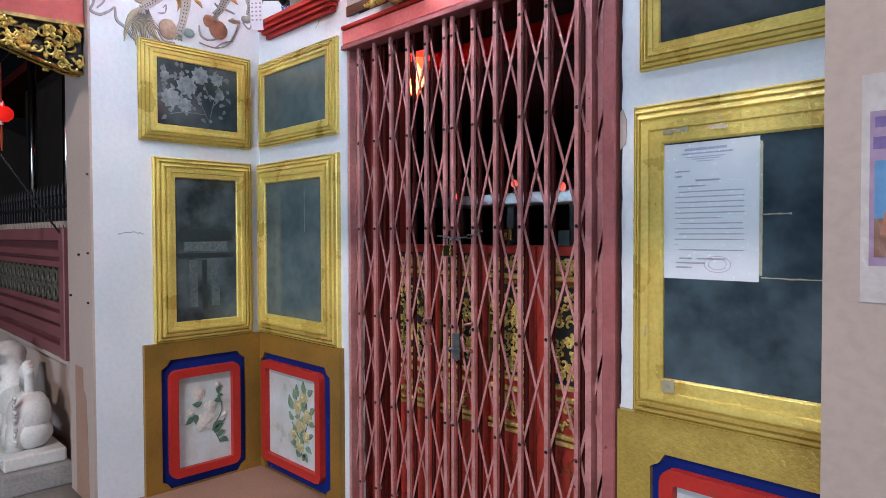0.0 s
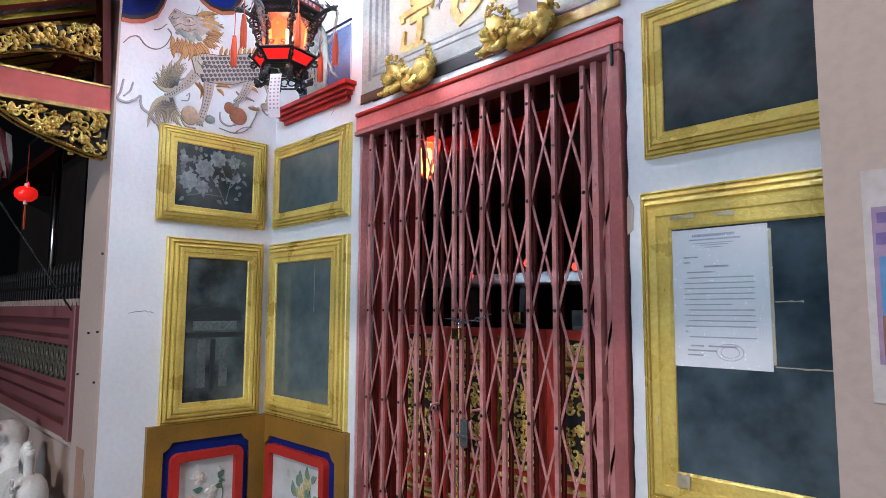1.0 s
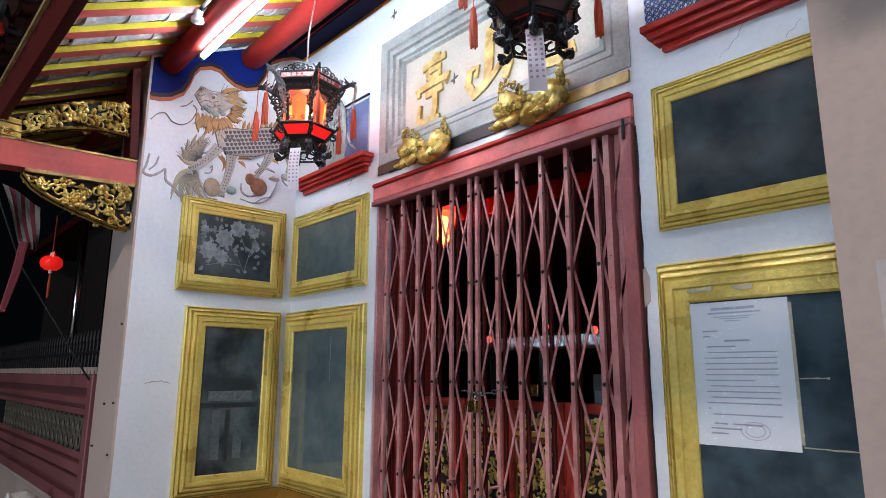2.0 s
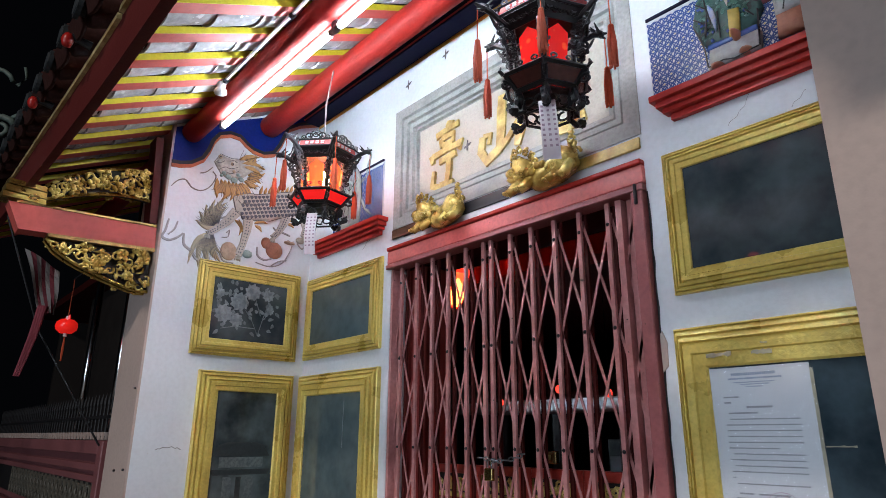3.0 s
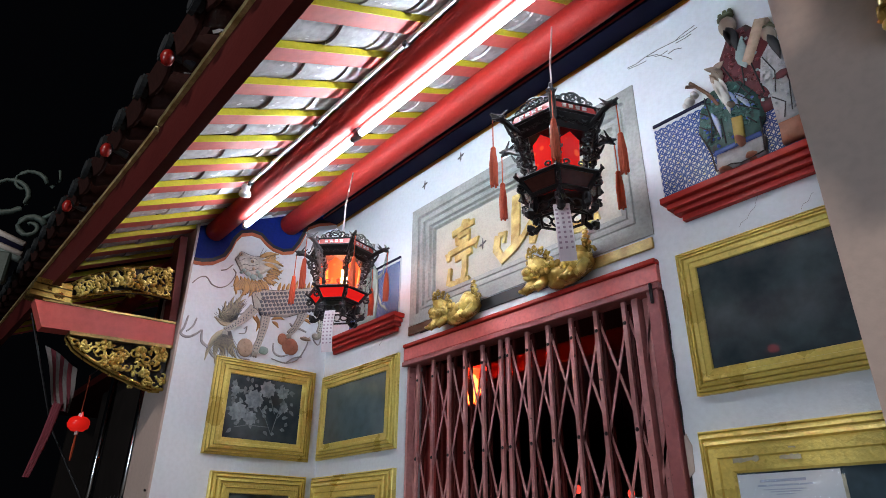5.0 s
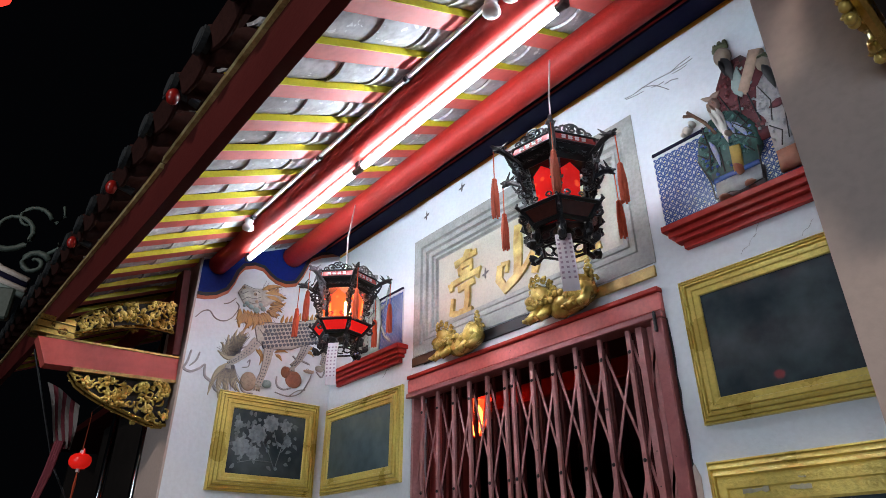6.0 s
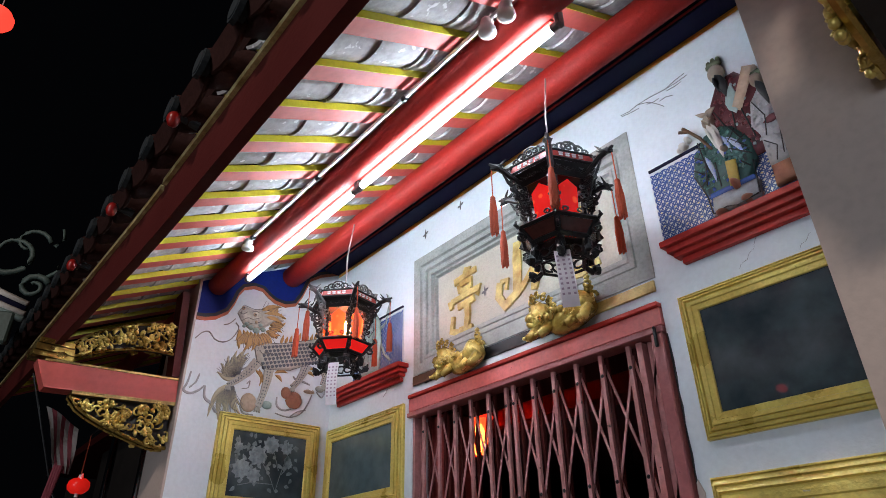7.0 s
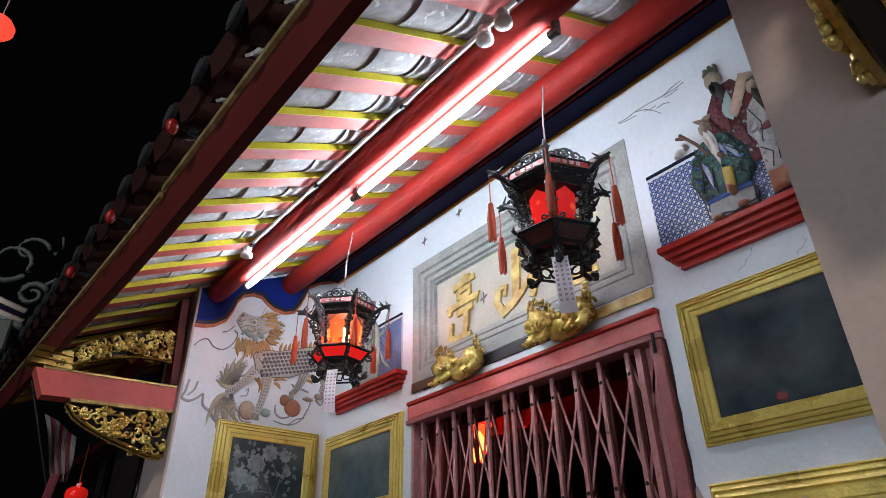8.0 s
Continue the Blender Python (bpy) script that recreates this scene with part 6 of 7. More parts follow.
def bracket(xc, label):
    t = thing("eave_bracket", label, "bracket", group="eave brackets")
    h = 0.055
    bm = bmesh.new()
    add_prism(bm, [(-1.60, 2.535), (-0.943, 2.525), (-0.943, 2.648), (-1.655, 2.672)], 2 * h, Matrix.Translation((xc - h, 0, 0)) @ SIDE)
    part("beam", bm, "pink_red", t)
    for z0, z1, mt in ((2.650, 2.662, "gold_dark"), (2.505, 2.524, "gold_dark")):
        bm = bmesh.new()
        add_prism(bm, [(-1.47 if z0 < 2.6 else -1.62, z0 + (0.02 if z0 > 2.6 else 0.008)), (-0.943, z0), (-0.943, z1), (-1.47 if z0 < 2.6 else -1.62, z1 + (0.02 if z0 > 2.6 else 0.008))], 2 * h + 0.012, Matrix.Translation((xc - h - 0.006, 0, 0)) @ SIDE)
        part("gilt_bead", bm, mt, t)
    for x, s in ((xc + 0.03, 1), (xc - 0.03, -1)):
        carve(t, inside_low, (-1.47, -0.96, 2.26, 2.505), 44, 11 + s, x, 0.03 * s)
        carve(t, inside_up, (-1.50, -0.98, 2.70, 2.99), 44, 21 + s, x, 0.03 * s)
    low = [(-1.47 + 0.51 * i / 12, 2.512 - 0.235 * min(1, (i / 12 * 1.15) ** 0.6)) for i in range(13)]
    # near-black plate: the shade between the carvings, made solid
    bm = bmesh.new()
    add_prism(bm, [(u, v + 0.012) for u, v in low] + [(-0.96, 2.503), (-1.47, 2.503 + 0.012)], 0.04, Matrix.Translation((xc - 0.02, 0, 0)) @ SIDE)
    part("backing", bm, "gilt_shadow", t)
    bm = bmesh.new()
    line(bm, low, 0.009, Matrix.Translation((xc + 0.02, 0, 0)) @ SIDE, 0.012)
    line(bm, low, 0.009, Matrix.Translation((xc - 0.03, 0, 0)) @ SIDE, -0.004)
    part("rim", bm, "gold_leaf", t)
    up0 = [(-1.50 + 0.52 * i / 12, 2.715 + 0.115 * math.sin(i / 12 * 1.9) - 0.02 * i / 12) for i in range(13)]
    up1 = [(-1.50 + 0.52 * i / 12, 2.80 + 0.185 * math.sin(i / 12 * 1.75) ** 0.8 - 0.01 if i else 2.79) for i in range(13)]
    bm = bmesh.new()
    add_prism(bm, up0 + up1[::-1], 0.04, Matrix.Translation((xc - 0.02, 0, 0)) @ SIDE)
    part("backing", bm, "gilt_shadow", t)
    bm = bmesh.new()
    for pts in (up0, up1):
        line(bm, pts, 0.009, Matrix.Translation((xc + 0.02, 0, 0)) @ SIDE, 0.012)
    part("rim", bm, "gold_leaf", t)
    bm = bmesh.new()
    for k, (z0, z1) in enumerate(((2.675, 2.702), (2.706, 2.74), (2.744, 2.772))):
        add_prism(bm, [(-1.69 + 0.01 * k, z0 + 0.02), (-1.49, z0), (-1.49, z1), (-1.69 + 0.01 * k, z1 + 0.02)], 0.13, Matrix.Translation((xc - 0.065, 0, 0)) @ SIDE, 0.06)
    part("gilt_block", bm, "gold_leaf", t)
    bm = bmesh.new()
    add_prism(bm, [(-0.985, 2.67), (-0.943, 2.67), (-0.943, 3.2), (-0.985, 3.2)], 0.12, Matrix.Translation((xc - 0.06, 0, 0)) @ SIDE)
    part("post", bm, "maroon", t)
    hinge = Vector((0, -0.95, 2.60))
    t.matrix_basis = Matrix.Translation(hinge + Vector((0, -0.022, 0))) @ Matrix.Rotation(radians(3.2), 4, "X") @ Matrix.Translation(-hinge)


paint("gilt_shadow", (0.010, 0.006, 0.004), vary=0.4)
bracket(-0.10, "red eave bracket with gilt openwork carving on the pillar")
bracket(3.56, "red eave bracket with gilt openwork carving above the poster")

# peeled patch and nail holes on the wall ends
tagged(part("peeled_patch", box((-0.31, -DEP - 0.014, 0.0), (-0.17, -DEP - 0.0122, 0.72), 0.0005), "peeled"), "brown bare patch where plaster has peeled", "wall patch", kind="structure")
bm = bmesh.new()
add_prism(bm, [(-0.17, 0.0), (-0.09, 0.0), (-0.10, 0.3), (-0.12, 0.56), (-0.15, 0.60), (-0.17, 0.5)], 0.002, Matrix.Translation((0, -DEP - 0.0122, 0)) @ FRONT)
tagged(part("peeled_patch", bm, "peeled"), "brown bare patch where plaster has peeled", "wall patch", kind="structure")
nails = thing("nails", "small rusty nails stuck in the plaster", "nails")
for x, z in ((-0.03, 1.75), (-0.04, 1.34), (-0.2, 1.33), (-0.05, 1.08), (-0.36, 1.1)):
    bm = bmesh.new()
    add_tube(bm, [(x, -DEP - 0.012, z), (x, -DEP - 0.022, z)], 0.006, 8)
    part("nail", bm, "iron", nails)

# ---- window bay west of the porch ----
bay = thing("window_frame", "faded pink timber window breast with a pierced lattice band", "window frame")
FX0, FX1, FY = -6.5, -0.56, -0.90
for z0, z1, d, mt in ((1.40, 1.48, 0.05, "rose"), (1.30, 1.345, 0.03, "rose"), (1.235, 1.275, 0.02, "rose"), (0.98, 1.02, 0.02, "rose"), (0.90, 0.96, 0.035, "rose"), (0.80, 0.87, 0.02, "rose"), (0.70, 0.77, 0.04, "rose")):
    if mt not in M:
        paint(mt, (0.25, 0.092, 0.10), rough=0.5, vary=0.25)
    part("rail", box((FX0, FY - d, z0), (FX1 - 0.10, FY + 0.05, z1), 0.005), mt, bay)
part("stile", box((FX1 - 0.099, FY - 0.052, 0.70), (FX1, FY + 0.05, 1.48), 0.006), "rose", bay)
part("board", box((FX0, FY + 0.012, 0.70), (FX1 - 0.1, FY + 0.045, 1.41)), "rose", bay)
part("lattice_ground", box((FX0, FY - 0.008, 1.021), (FX1 - 0.1, FY + 0.011, 1.234)), "black", bay)
for i in range(22):
    x = FX1 - 0.17 - 0.135 * i
    bm = bmesh.new()
    for cx, cz, r in ((x, 1.175, 0.042), (x, 1.08, 0.042), (x, 1.128, 0.02)):
        add_tube(bm, [(cx + r * math.cos(a), FY - 0.016, cz + r * math.sin(a)) for a in [q * 0.6283 for q in range(11)]], 0.008, 5)
    add_box(bm, (x - 0.062, FY - 0.022, 1.021), (x - 0.054, FY - 0.0085, 1.234))
    part("lattice_piece", bm, "lattice_grey" if "lattice_grey" in M else M.setdefault("lattice_grey", surface("lattice_grey", (0.11, 0.105, 0.085), 0.6)), bay)
rail = thing("spiked_railing", "black iron railing with spear points on the window sill", "railing")
part("sill_bar", box((FX0, -0.79, 1.4815), (FX1 + 0.12, -0.765, 1.505)), "black", rail)
part("mid_bar", box((FX0, -0.79, 1.62), (FX1 + 0.12, -0.77, 1.64)), "black", rail)
spear = None
for i in range(58):
    x = FX1 + 0.10 - 0.095 * i
    if spear is None:
        bm = bmesh.new()
        add_tube(bm, [(0, -0.78, 1.4815), (0, -0.78, 1.70), (0, -0.78, 1.715), (0, -0.78, 1.74), (0, -0.78, 1.79)], [0.008, 0.008, 0.013, 0.013, 0.002], 6)
        spear = part("spear_bar", bm, "black", rail)
        spear.location = (x, 0, 0)
        foot = part("foot_block", box((-0.018, -0.80, 1.4815), (0.018, -0.755, 1.53)), "plaster_warm", spear)
    else:
        o = same_mesh(spear, "spear_bar", rail, Matrix.Translation((x, 0, 0)))
        same_mesh(foot, "foot_block", o)
for x in (-1.72, -2.75):
    bm = bmesh.new()
    add_tube(bm, [(x, -0.62, 0.70), (x, -0.62, 3.6)], 0.032, 20)
    tagged(part("steel_post", bm, "steel", smooth=True), "polished steel post behind the railing", "post", "steel posts")
tagged(part("timber_post", box((-0.62, -0.70, 1.48), (-0.55, -0.62, 3.3), 0.006), "maroon"), "dark red timber post beside the wall", "post", kind="structure")
tagged(part("bay_sill", box((-7.0, -0.92, 0.66), (-0.42, -0.70, 0.699)), "plaster_warm"), "stained plaster sill under the timber", "sill", kind="structure")

# small red plastic lantern, flag
rod = thing("hanging_rod", "thin iron rod fixed to the eave bracket", "rod")
bm = bmesh.new()
add_tube(bm, [(-0.150, -1.05, 2.615), (-0.9, -1.05, 2.625), (-1.62, -1.05, 2.616)], 0.005, 6)
part("bar", bm, "iron", rod)
for pos, r, label, top in (((-1.60, -1.05, 2.265), 0.085, "small glossy red plastic lantern on a string", 2.62),):
    t = thing("red_lantern", label, "lantern", pos)
    bm = bmesh.new()
    add_lathe(bm, [(0.02, -0.052), (0.04, -0.05), (0.068, -0.025), (0.074, 0.0), (0.068, 0.028), (0.045, 0.048), (0.02, 0.05)], (0, 0, 0), 20)
    # the plastic has a weak glow put into its colour, with no bulb inside
    part("body", bm, "red_plastic_glow" if "red_plastic_glow" in M else M.setdefault("red_plastic_glow", lamp_glass("red_plastic_glow", (0.8, 0.016, 0.01), 0.4, (0.8, 0.016, 0.01))), t, smooth=True)
    for q in (-1, 1):
        bm = bmesh.new()
        add_tube(bm, [(0.045 * q, 0, 0.045), (0.06 * q, 0, 0.078)], [0.016, 0.003], 6)
        part("ear", bm, M["red_plastic_glow"], t)
    bm = bmesh.new()
    add_tube(bm, [(0, 0, 0.048), (0, 0, 0.075)], 0.014, 8)
    part("cap", bm, "white", t)
    bm = bmesh.new()
    add_tube(bm, [(0, 0, -0.050), (0, 0, -0.075)], 0.014, 8)
    part("cap", bm, "white", t)
    bm = bmesh.new()
    add_tube(bm, [(0, 0, 0.07), (0.01, 0, 0.3), (0.0, 0, top - pos[2])], 0.004, 5)
    part("string", bm, "tassel", t)
    bm = bmesh.new()
    add_tube(bm, [(0, 0, -0.07), (0, 0, -0.16), (0, 0, -0.25)], [0.004, 0.010, 0.006], 6)
    part("tassel", bm, "tassel", t)


def hung_lantern(at, r, label, wire):
    """A round red lantern hanging from a wire point above it."""
    t = thing("red_lantern", label, "lantern", at, "forecourt lanterns")
    bm = bmesh.new()
    add_lathe(bm, [(r * 0.35, -r * 0.72), (r * 0.75, -r * 0.6), (r, -r * 0.2), (r, r * 0.2), (r * 0.75, r * 0.6), (r * 0.35, r * 0.72)], (0, 0, 0), 20)
    part("body", bm, "red_lamp", t, smooth=True)
    bm = bmesh.new()
    add_tube(bm, [(0, 0, r * 0.7), (0, 0, wire)], 0.004, 5)
    part("string", bm, "wire", t)


post = thing("lantern_post", "tall steel post with an arm for lanterns", "post")
bm = bmesh.new()
add_tube(bm, [(-0.8, -2.75, -0.006), (-0.8, -2.75, 4.5), (0.62, -2.35, 4.6)], 0.03, 10)
part("mast", bm, "iron", post)
hung_lantern((0.57, -2.352, 4.09), 0.075, "round red lantern hung from a post arm", 0.49)
far_post = thing("lantern_post", "steel posts with a wire of lanterns opposite", "post")
bm = bmesh.new()
add_tube(bm, [(-3.0, -7.4, -0.006), (-3.0, -7.4, 5.2), (0.8, -7.4, 5.0), (6.5, -7.4, 5.2), (6.5, -7.4, -0.006)], 0.02, 8)
part("wire_frame", bm, "iron", far_post)
hung_lantern((0.68, -7.4, 4.59), 0.075, "round red lantern on the wire opposite", 0.416)
hung_lantern((-0.11, -7.4, 4.10), 0.075, "round red lantern on the wire opposite", 0.948)
paint("flag_white", (0.30, 0.29, 0.30), rough=0.8)
flag = thing("flag", "limp flag with maroon and white stripes on a pole", "flag")
bm = bmesh.new()
add_tube(bm, [(-0.62, -1.62, 2.72), (-0.68, -1.36, 2.1), (-0.61, -0.956, 1.45)], 0.0055, 8)
part("pole", bm, "iron", flag)
for k in range(7):
    bm = bmesh.new()
    rows = []
    for j in range(7):
        f = j / 6
        z = 2.54 - 0.36 * f
        lo, hi = k / 7, (k + 1) / 7
        w = 0.20 * (1 - 0.62 * f)
        rows.append([bm.verts.new((-0.60 + 0.03 * math.sin(5 * (q + f)), -1.51 + 0.13 * f + w * q, z - 0.10 * q * (1 - f) + th)) for q in (lo, hi) for th in (0.0,)])
    for a, b in zip(rows, rows[1:]):
        bm.faces.new((a[0], a[1], b[1], b[0]))
    r = bmesh.ops.solidify(bm, geom=bm.faces[:], thickness=0.003)
    part("stripe", bm, "stripe_dark" if k % 2 else "flag_white", flag) if "stripe_dark" in M else part("stripe", bm, M.setdefault("stripe_dark", surface("stripe_dark", (0.20, 0.03, 0.05), 0.8)) if k % 2 else "flag_white", flag)
bm = bmesh.new()
for j in range(3):
    add_tube(bm, [(-0.60 + 0.012 * j, -1.38 + 0.01 * j, 2.22), (-0.60, -1.40 + 0.012 * j, 2.05), (-0.61, -1.44 + 0.01 * j, 1.82)], [0.014, 0.011, 0.006], 7)
part("fold", bm, "stripe_dark", flag)

# roof-corner scroll ornament
orn = thing("roof_ornament", "grey green scrolled roof corner ornament", "roof ornament", (-0.95, -1.80, 2.98))
orn.scale = (1.15, 1.15, 1.15)
orn.rotation_euler = (0, 0, 1.25)
paint("orn_green", (0.075, 0.115, 0.10), vary=0.4)
for pts, r in ((curl(-0.10, 0.52, 0.14, 0.9, 3.6, 16, 0.5), 0.020), (curl(0.06, 0.33, 0.075, 1.3, 0.4, 16, 0.3), 0.020), (curl(-0.02, 0.60, 0.10, 0.7, 0.2, 12, 0.4), 0.014), ([(0.10, 0.60), (0.14, 0.66), (0.12, 0.72)], 0.012), ([(0.11, 0.40), (0.15, 0.44), (0.15, 0.48)], 0.012)):
    bm = bmesh.new()
    add_tube(bm, [(u, 0, v) for u, v in pts], [r * (1 - 0.5 * i / len(pts)) for i in range(len(pts))], 7)
    part("scroll", bm, "orn_green", orn, smooth=True)
for k, mt in enumerate(("petal_white", "navy", "petal_white", "beard_teal")):
    bm = bmesh.new()
    add_tube(bm, [(-0.22 + 0.0 * k, 0, 0.42 - 0.035 * k), (-0.10, 0, 0.28 - 0.033 * k), (0.06, 0, 0.22 - 0.03 * k)], 0.020, 7)
    part("band", bm, mt, orn, smooth=True)
part("stand", box((-0.10, -0.03, -0.02), (0.02, 0.03, 0.16), 0.01), "orn_green", orn)

# ---- marble lion on its plinth ----
paint("plinth_grey", (0.42, 0.40, 0.39), rough=0.5, vary=0.35)
plinth = thing("stone_plinth", "carved grey white marble plinth", "plinth")
part("base", box((-1.75, -1.28, -0.006), (-0.50, -0.93, 0.12), 0.012, 2), "plinth_grey", plinth)
part("top_slab", box((-1.70, -1.26, 0.121), (-0.55, -0.95, 0.20), 0.012, 2), "marble", plinth)
bm = bmesh.new()
for k in range(6):
    pts = curl(-0.62 - 0.17 * k, 0.162, 0.026, 1.2, 0.5, 10, 0.25)
    add_tube(bm, [(u, -1.262, v) for u, v in pts], 0.006, 5)
part("carved_scrolls", bm, "marble", plinth)
bm = bmesh.new()
add_blob(bm, (-1.02, -1.10, 0.40), (0.24, 0.11, 0.115), (0, 0.12, 0), 18, 0.06)
add_blob(bm, (-0.84, -1.10, 0.39), (0.12, 0.115, 0.14), (0, 0, 0), 16, 0.06)
add_blob(bm, (-0.84, -1.10, 0.285), (0.135, 0.12, 0.10), (0, 0, 0), 16, 0.06)
add_blob(bm, (-1.24, -1.10, 0.50), (0.12, 0.115, 0.15), (0, 0, 0), 16, 0.1)
add_blob(bm, (-1.33, -1.12, 0.66), (0.12, 0.11, 0.11), (0, 0, 0), 16, 0.2)
for x in (-0.80, -0.92, -1.22, -1.34):
    add_tube(bm, [(x, -1.15, 0.38), (x + 0.02, -1.18, 0.27), (x - 0.01, -1.18, 0.205)], [0.065, 0.048, 0.055], 10)
for k in range(5):
    leaf(bm, (-0.80 - 0.02 * k, 0.48), (-0.79 - 0.035 * k, 0.70 - 0.02 * abs(k - 2)), 0.05, 0.045, Matrix.Translation((0, -1.08, 0)) @ FRONT, 0.2)
for k in range(7):
    pts = curl(-0.74 - 0.006 * (k % 2), 0.25 + 0.042 * k, 0.020, 1.2, 0.3, 9, 0.3)
    add_tube(bm, [(u, -1.19, v) for u, v in pts], 0.009, 5)
for k in range(10):
    pts = curl(-1.22 + 0.05 * math.cos(k), 0.56 + 0.022 * k, 0.024, 1.2, k, 9, 0.3)
    add_tube(bm, [(u, -1.20, v) for u, v in pts], 0.010, 5)
bmesh.ops.translate(bm, verts=bm.verts[:], vec=(0.11, 0, 0))
tagged(part("stone_lion", bm, "marble", smooth=True), "white marble guardian lion with a flame tail", "statue")


# ---- paper, glass paintings, tape ----
GY = 0.033                                    # glass face before the lower panels
notice = thing("notice", "printed white letter in a clear plastic sleeve", "notice")
NX0, NX1, NZ0, NZ1 = 2.647, 2.944, 1.290, 1.715
NOTE = Matrix.Translation((0, -GY - 0.001, 0)) @ FRONT
bm = bmesh.new()
add_prism(bm, [(NX0, NZ0), (NX1, NZ0), (NX1, NZ1), (NX0, NZ1)], 0.002, NOTE)
part("sheet", bm, "paper", notice)


def bars(rows, mt, name, lift=0.0027):
    for u0, u1, v, h in rows:
        bm = bmesh.new()
        rng = random.Random(int(v * 1e4))
        u = u0
        while u < u1:
            w = min(rng.uniform(0.0030, 0.0046), u1 - u)
            add_prism(bm, [(u, v), (u + w, v), (u + w, v + h), (u, v + h)], lift, NOTE)
            u += w + rng.uniform(0.0011, 0.0020)
        part(name, bm, mt, notice)


bars([(NX0 + 0.075, NX0 + 0.205, 1.690, 0.008), (NX0 + 0.065, NX0 + 0.222, 1.6785, 0.005), (NX0 + 0.08, NX0 + 0.20, 1.668, 0.003), (NX0 + 0.10, NX0 + 0.185, 1.662, 0.003), (NX0 + 0.115, NX0 + 0.165, 1.655, 0.003)], "letterhead" if "letterhead" in M else M.setdefault("letterhead", surface("letterhead_ink", (0.22, 0.26, 0.36), 0.6)), "letterhead_line")
bars([(NX0 + 0.045, NX0 + 0.092, 1.625, 0.0045), (NX0 + 0.045, NX0 + 0.065, 1.609, 0.0045), (NX0 + 0.11, NX0 + 0.185, 1.594, 0.006), (NX0 + 0.055, NX0 + 0.14, 1.578, 0.0045)] + [(NX0 + 0.045 + (0.012 if k in (0, 6, 8, 11) else 0), NX0 + (0.255 if k not in (5, 10) else 0.19 if k == 5 else 0.055), 1.561 - 0.0165 * k, 0.0036) for k in range(12)] + [(NX0 + 0.06, NX0 + 0.10, 1.352, 0.0048), (NX0 + 0.115, NX0 + 0.20, 1.352, 0.0048), (NX0 + 0.05, NX0 + 0.14, 1.338, 0.0048), (NX0 + 0.05, NX0 + 0.10, 1.324, 0.0045)], "ink", "text_line")
bm = bmesh.new()
for r in (0.040, 0.027):
    add_tube(bm, [NOTE @ Vector((NX0 + 0.178 + r * math.cos(a), 1.338 + r * 0.62 * math.sin(a), 0.0022)) for a in [i * 0.2618 for i in range(25)]], 0.0009, 4)
part("stamp", bm, "faded_ink", notice)
sleeve = bpy.data.materials.new("plastic_sleeve")
sleeve.use_nodes = True
sb = sleeve.node_tree.nodes["Principled BSDF"]
sb.inputs["Transmission Weight"].default_value, sb.inputs["Roughness"].default_value, sb.inputs["IOR"].default_value = 1.0, 0.06, 1.3
wn = sleeve.node_tree.nodes.new("ShaderNodeTexNoise")
wn.inputs["Scale"].default_value = 22.0
wb = sleeve.node_tree.nodes.new("ShaderNodeBump")
wb.inputs["Strength"].default_value, wb.inputs["Distance"].default_value = 0.8, 0.006
sleeve.node_tree.links.new(wn.outputs["Fac"], wb.inputs["Height"])
sleeve.node_tree.links.new(wb.outputs["Normal"], sb.inputs["Normal"])
bm = bmesh.new()
n = 16
grid = [[bm.verts.new(NOTE @ Vector((NX0 - 0.004 + (NX1 - NX0 + 0.016) * i / n, NZ0 - 0.004 + (NZ1 - NZ0 + 0.018) * j / n, 0.0045 + 0.0014 * noise.noise(Vector((i * 0.5, j * 0.4, 3.1)))))) for j in range(n + 1)] for i in range(n + 1)]
for i in range(n):
    for j in range(n):
        bm.faces.new((grid[i][j], grid[i + 1][j], grid[i + 1][j + 1], grid[i][j + 1]))
sl = part("sleeve", bm, sleeve, notice, "creased clear plastic sleeve", smooth=True)
sl.visible_shadow = False
# tape and torn paper left on that frame and glass
scraps = thing("tape_scraps", "yellowed tape and paper scraps on the frame and glass", "tape")
for u0, u1, v0, v1, h in ((2.66, 2.74, 1.750, 1.762, 0.0575), (2.80, 2.86, 1.748, 1.760, 0.0575), (2.83, 2.85, 1.778, 1.782, 0.0575), (2.955, 3.03, 1.485, 1.490, 0.0345), (2.944, 2.953, 1.31, 1.70, 0.0345), (2.95, 3.13, 1.300, 1.305, 0.0345), (2.66, 2.70, 0.925, 0.965, 0.0575), (2.60, 2.604, 1.10, 1.13, 0.0575)):
    bm = bmesh.new()
    rng = random.Random(int(u0 * 1e3))
    k = 7
    pts = [(u0 + (u1 - u0) * i / k, v0 + rng.uniform(-0.3, 0.3) * min(v1 - v0, 0.012)) for i in range(k + 1)] + [(u1 - (u1 - u0) * i / k, v1 + rng.uniform(-0.3, 0.3) * min(v1 - v0, 0.012)) for i in range(k + 1)]
    add_prism(bm, pts, 0.0012, Matrix.Translation((0, -h + 0.0006, 0)) @ FRONT)
    part("scrap", bm, "scrap" if "scrap" in M else M.setdefault("scrap", surface("scrap_paper", (0.46, 0.42, 0.30), 0.4, vary=0.4)), scraps)

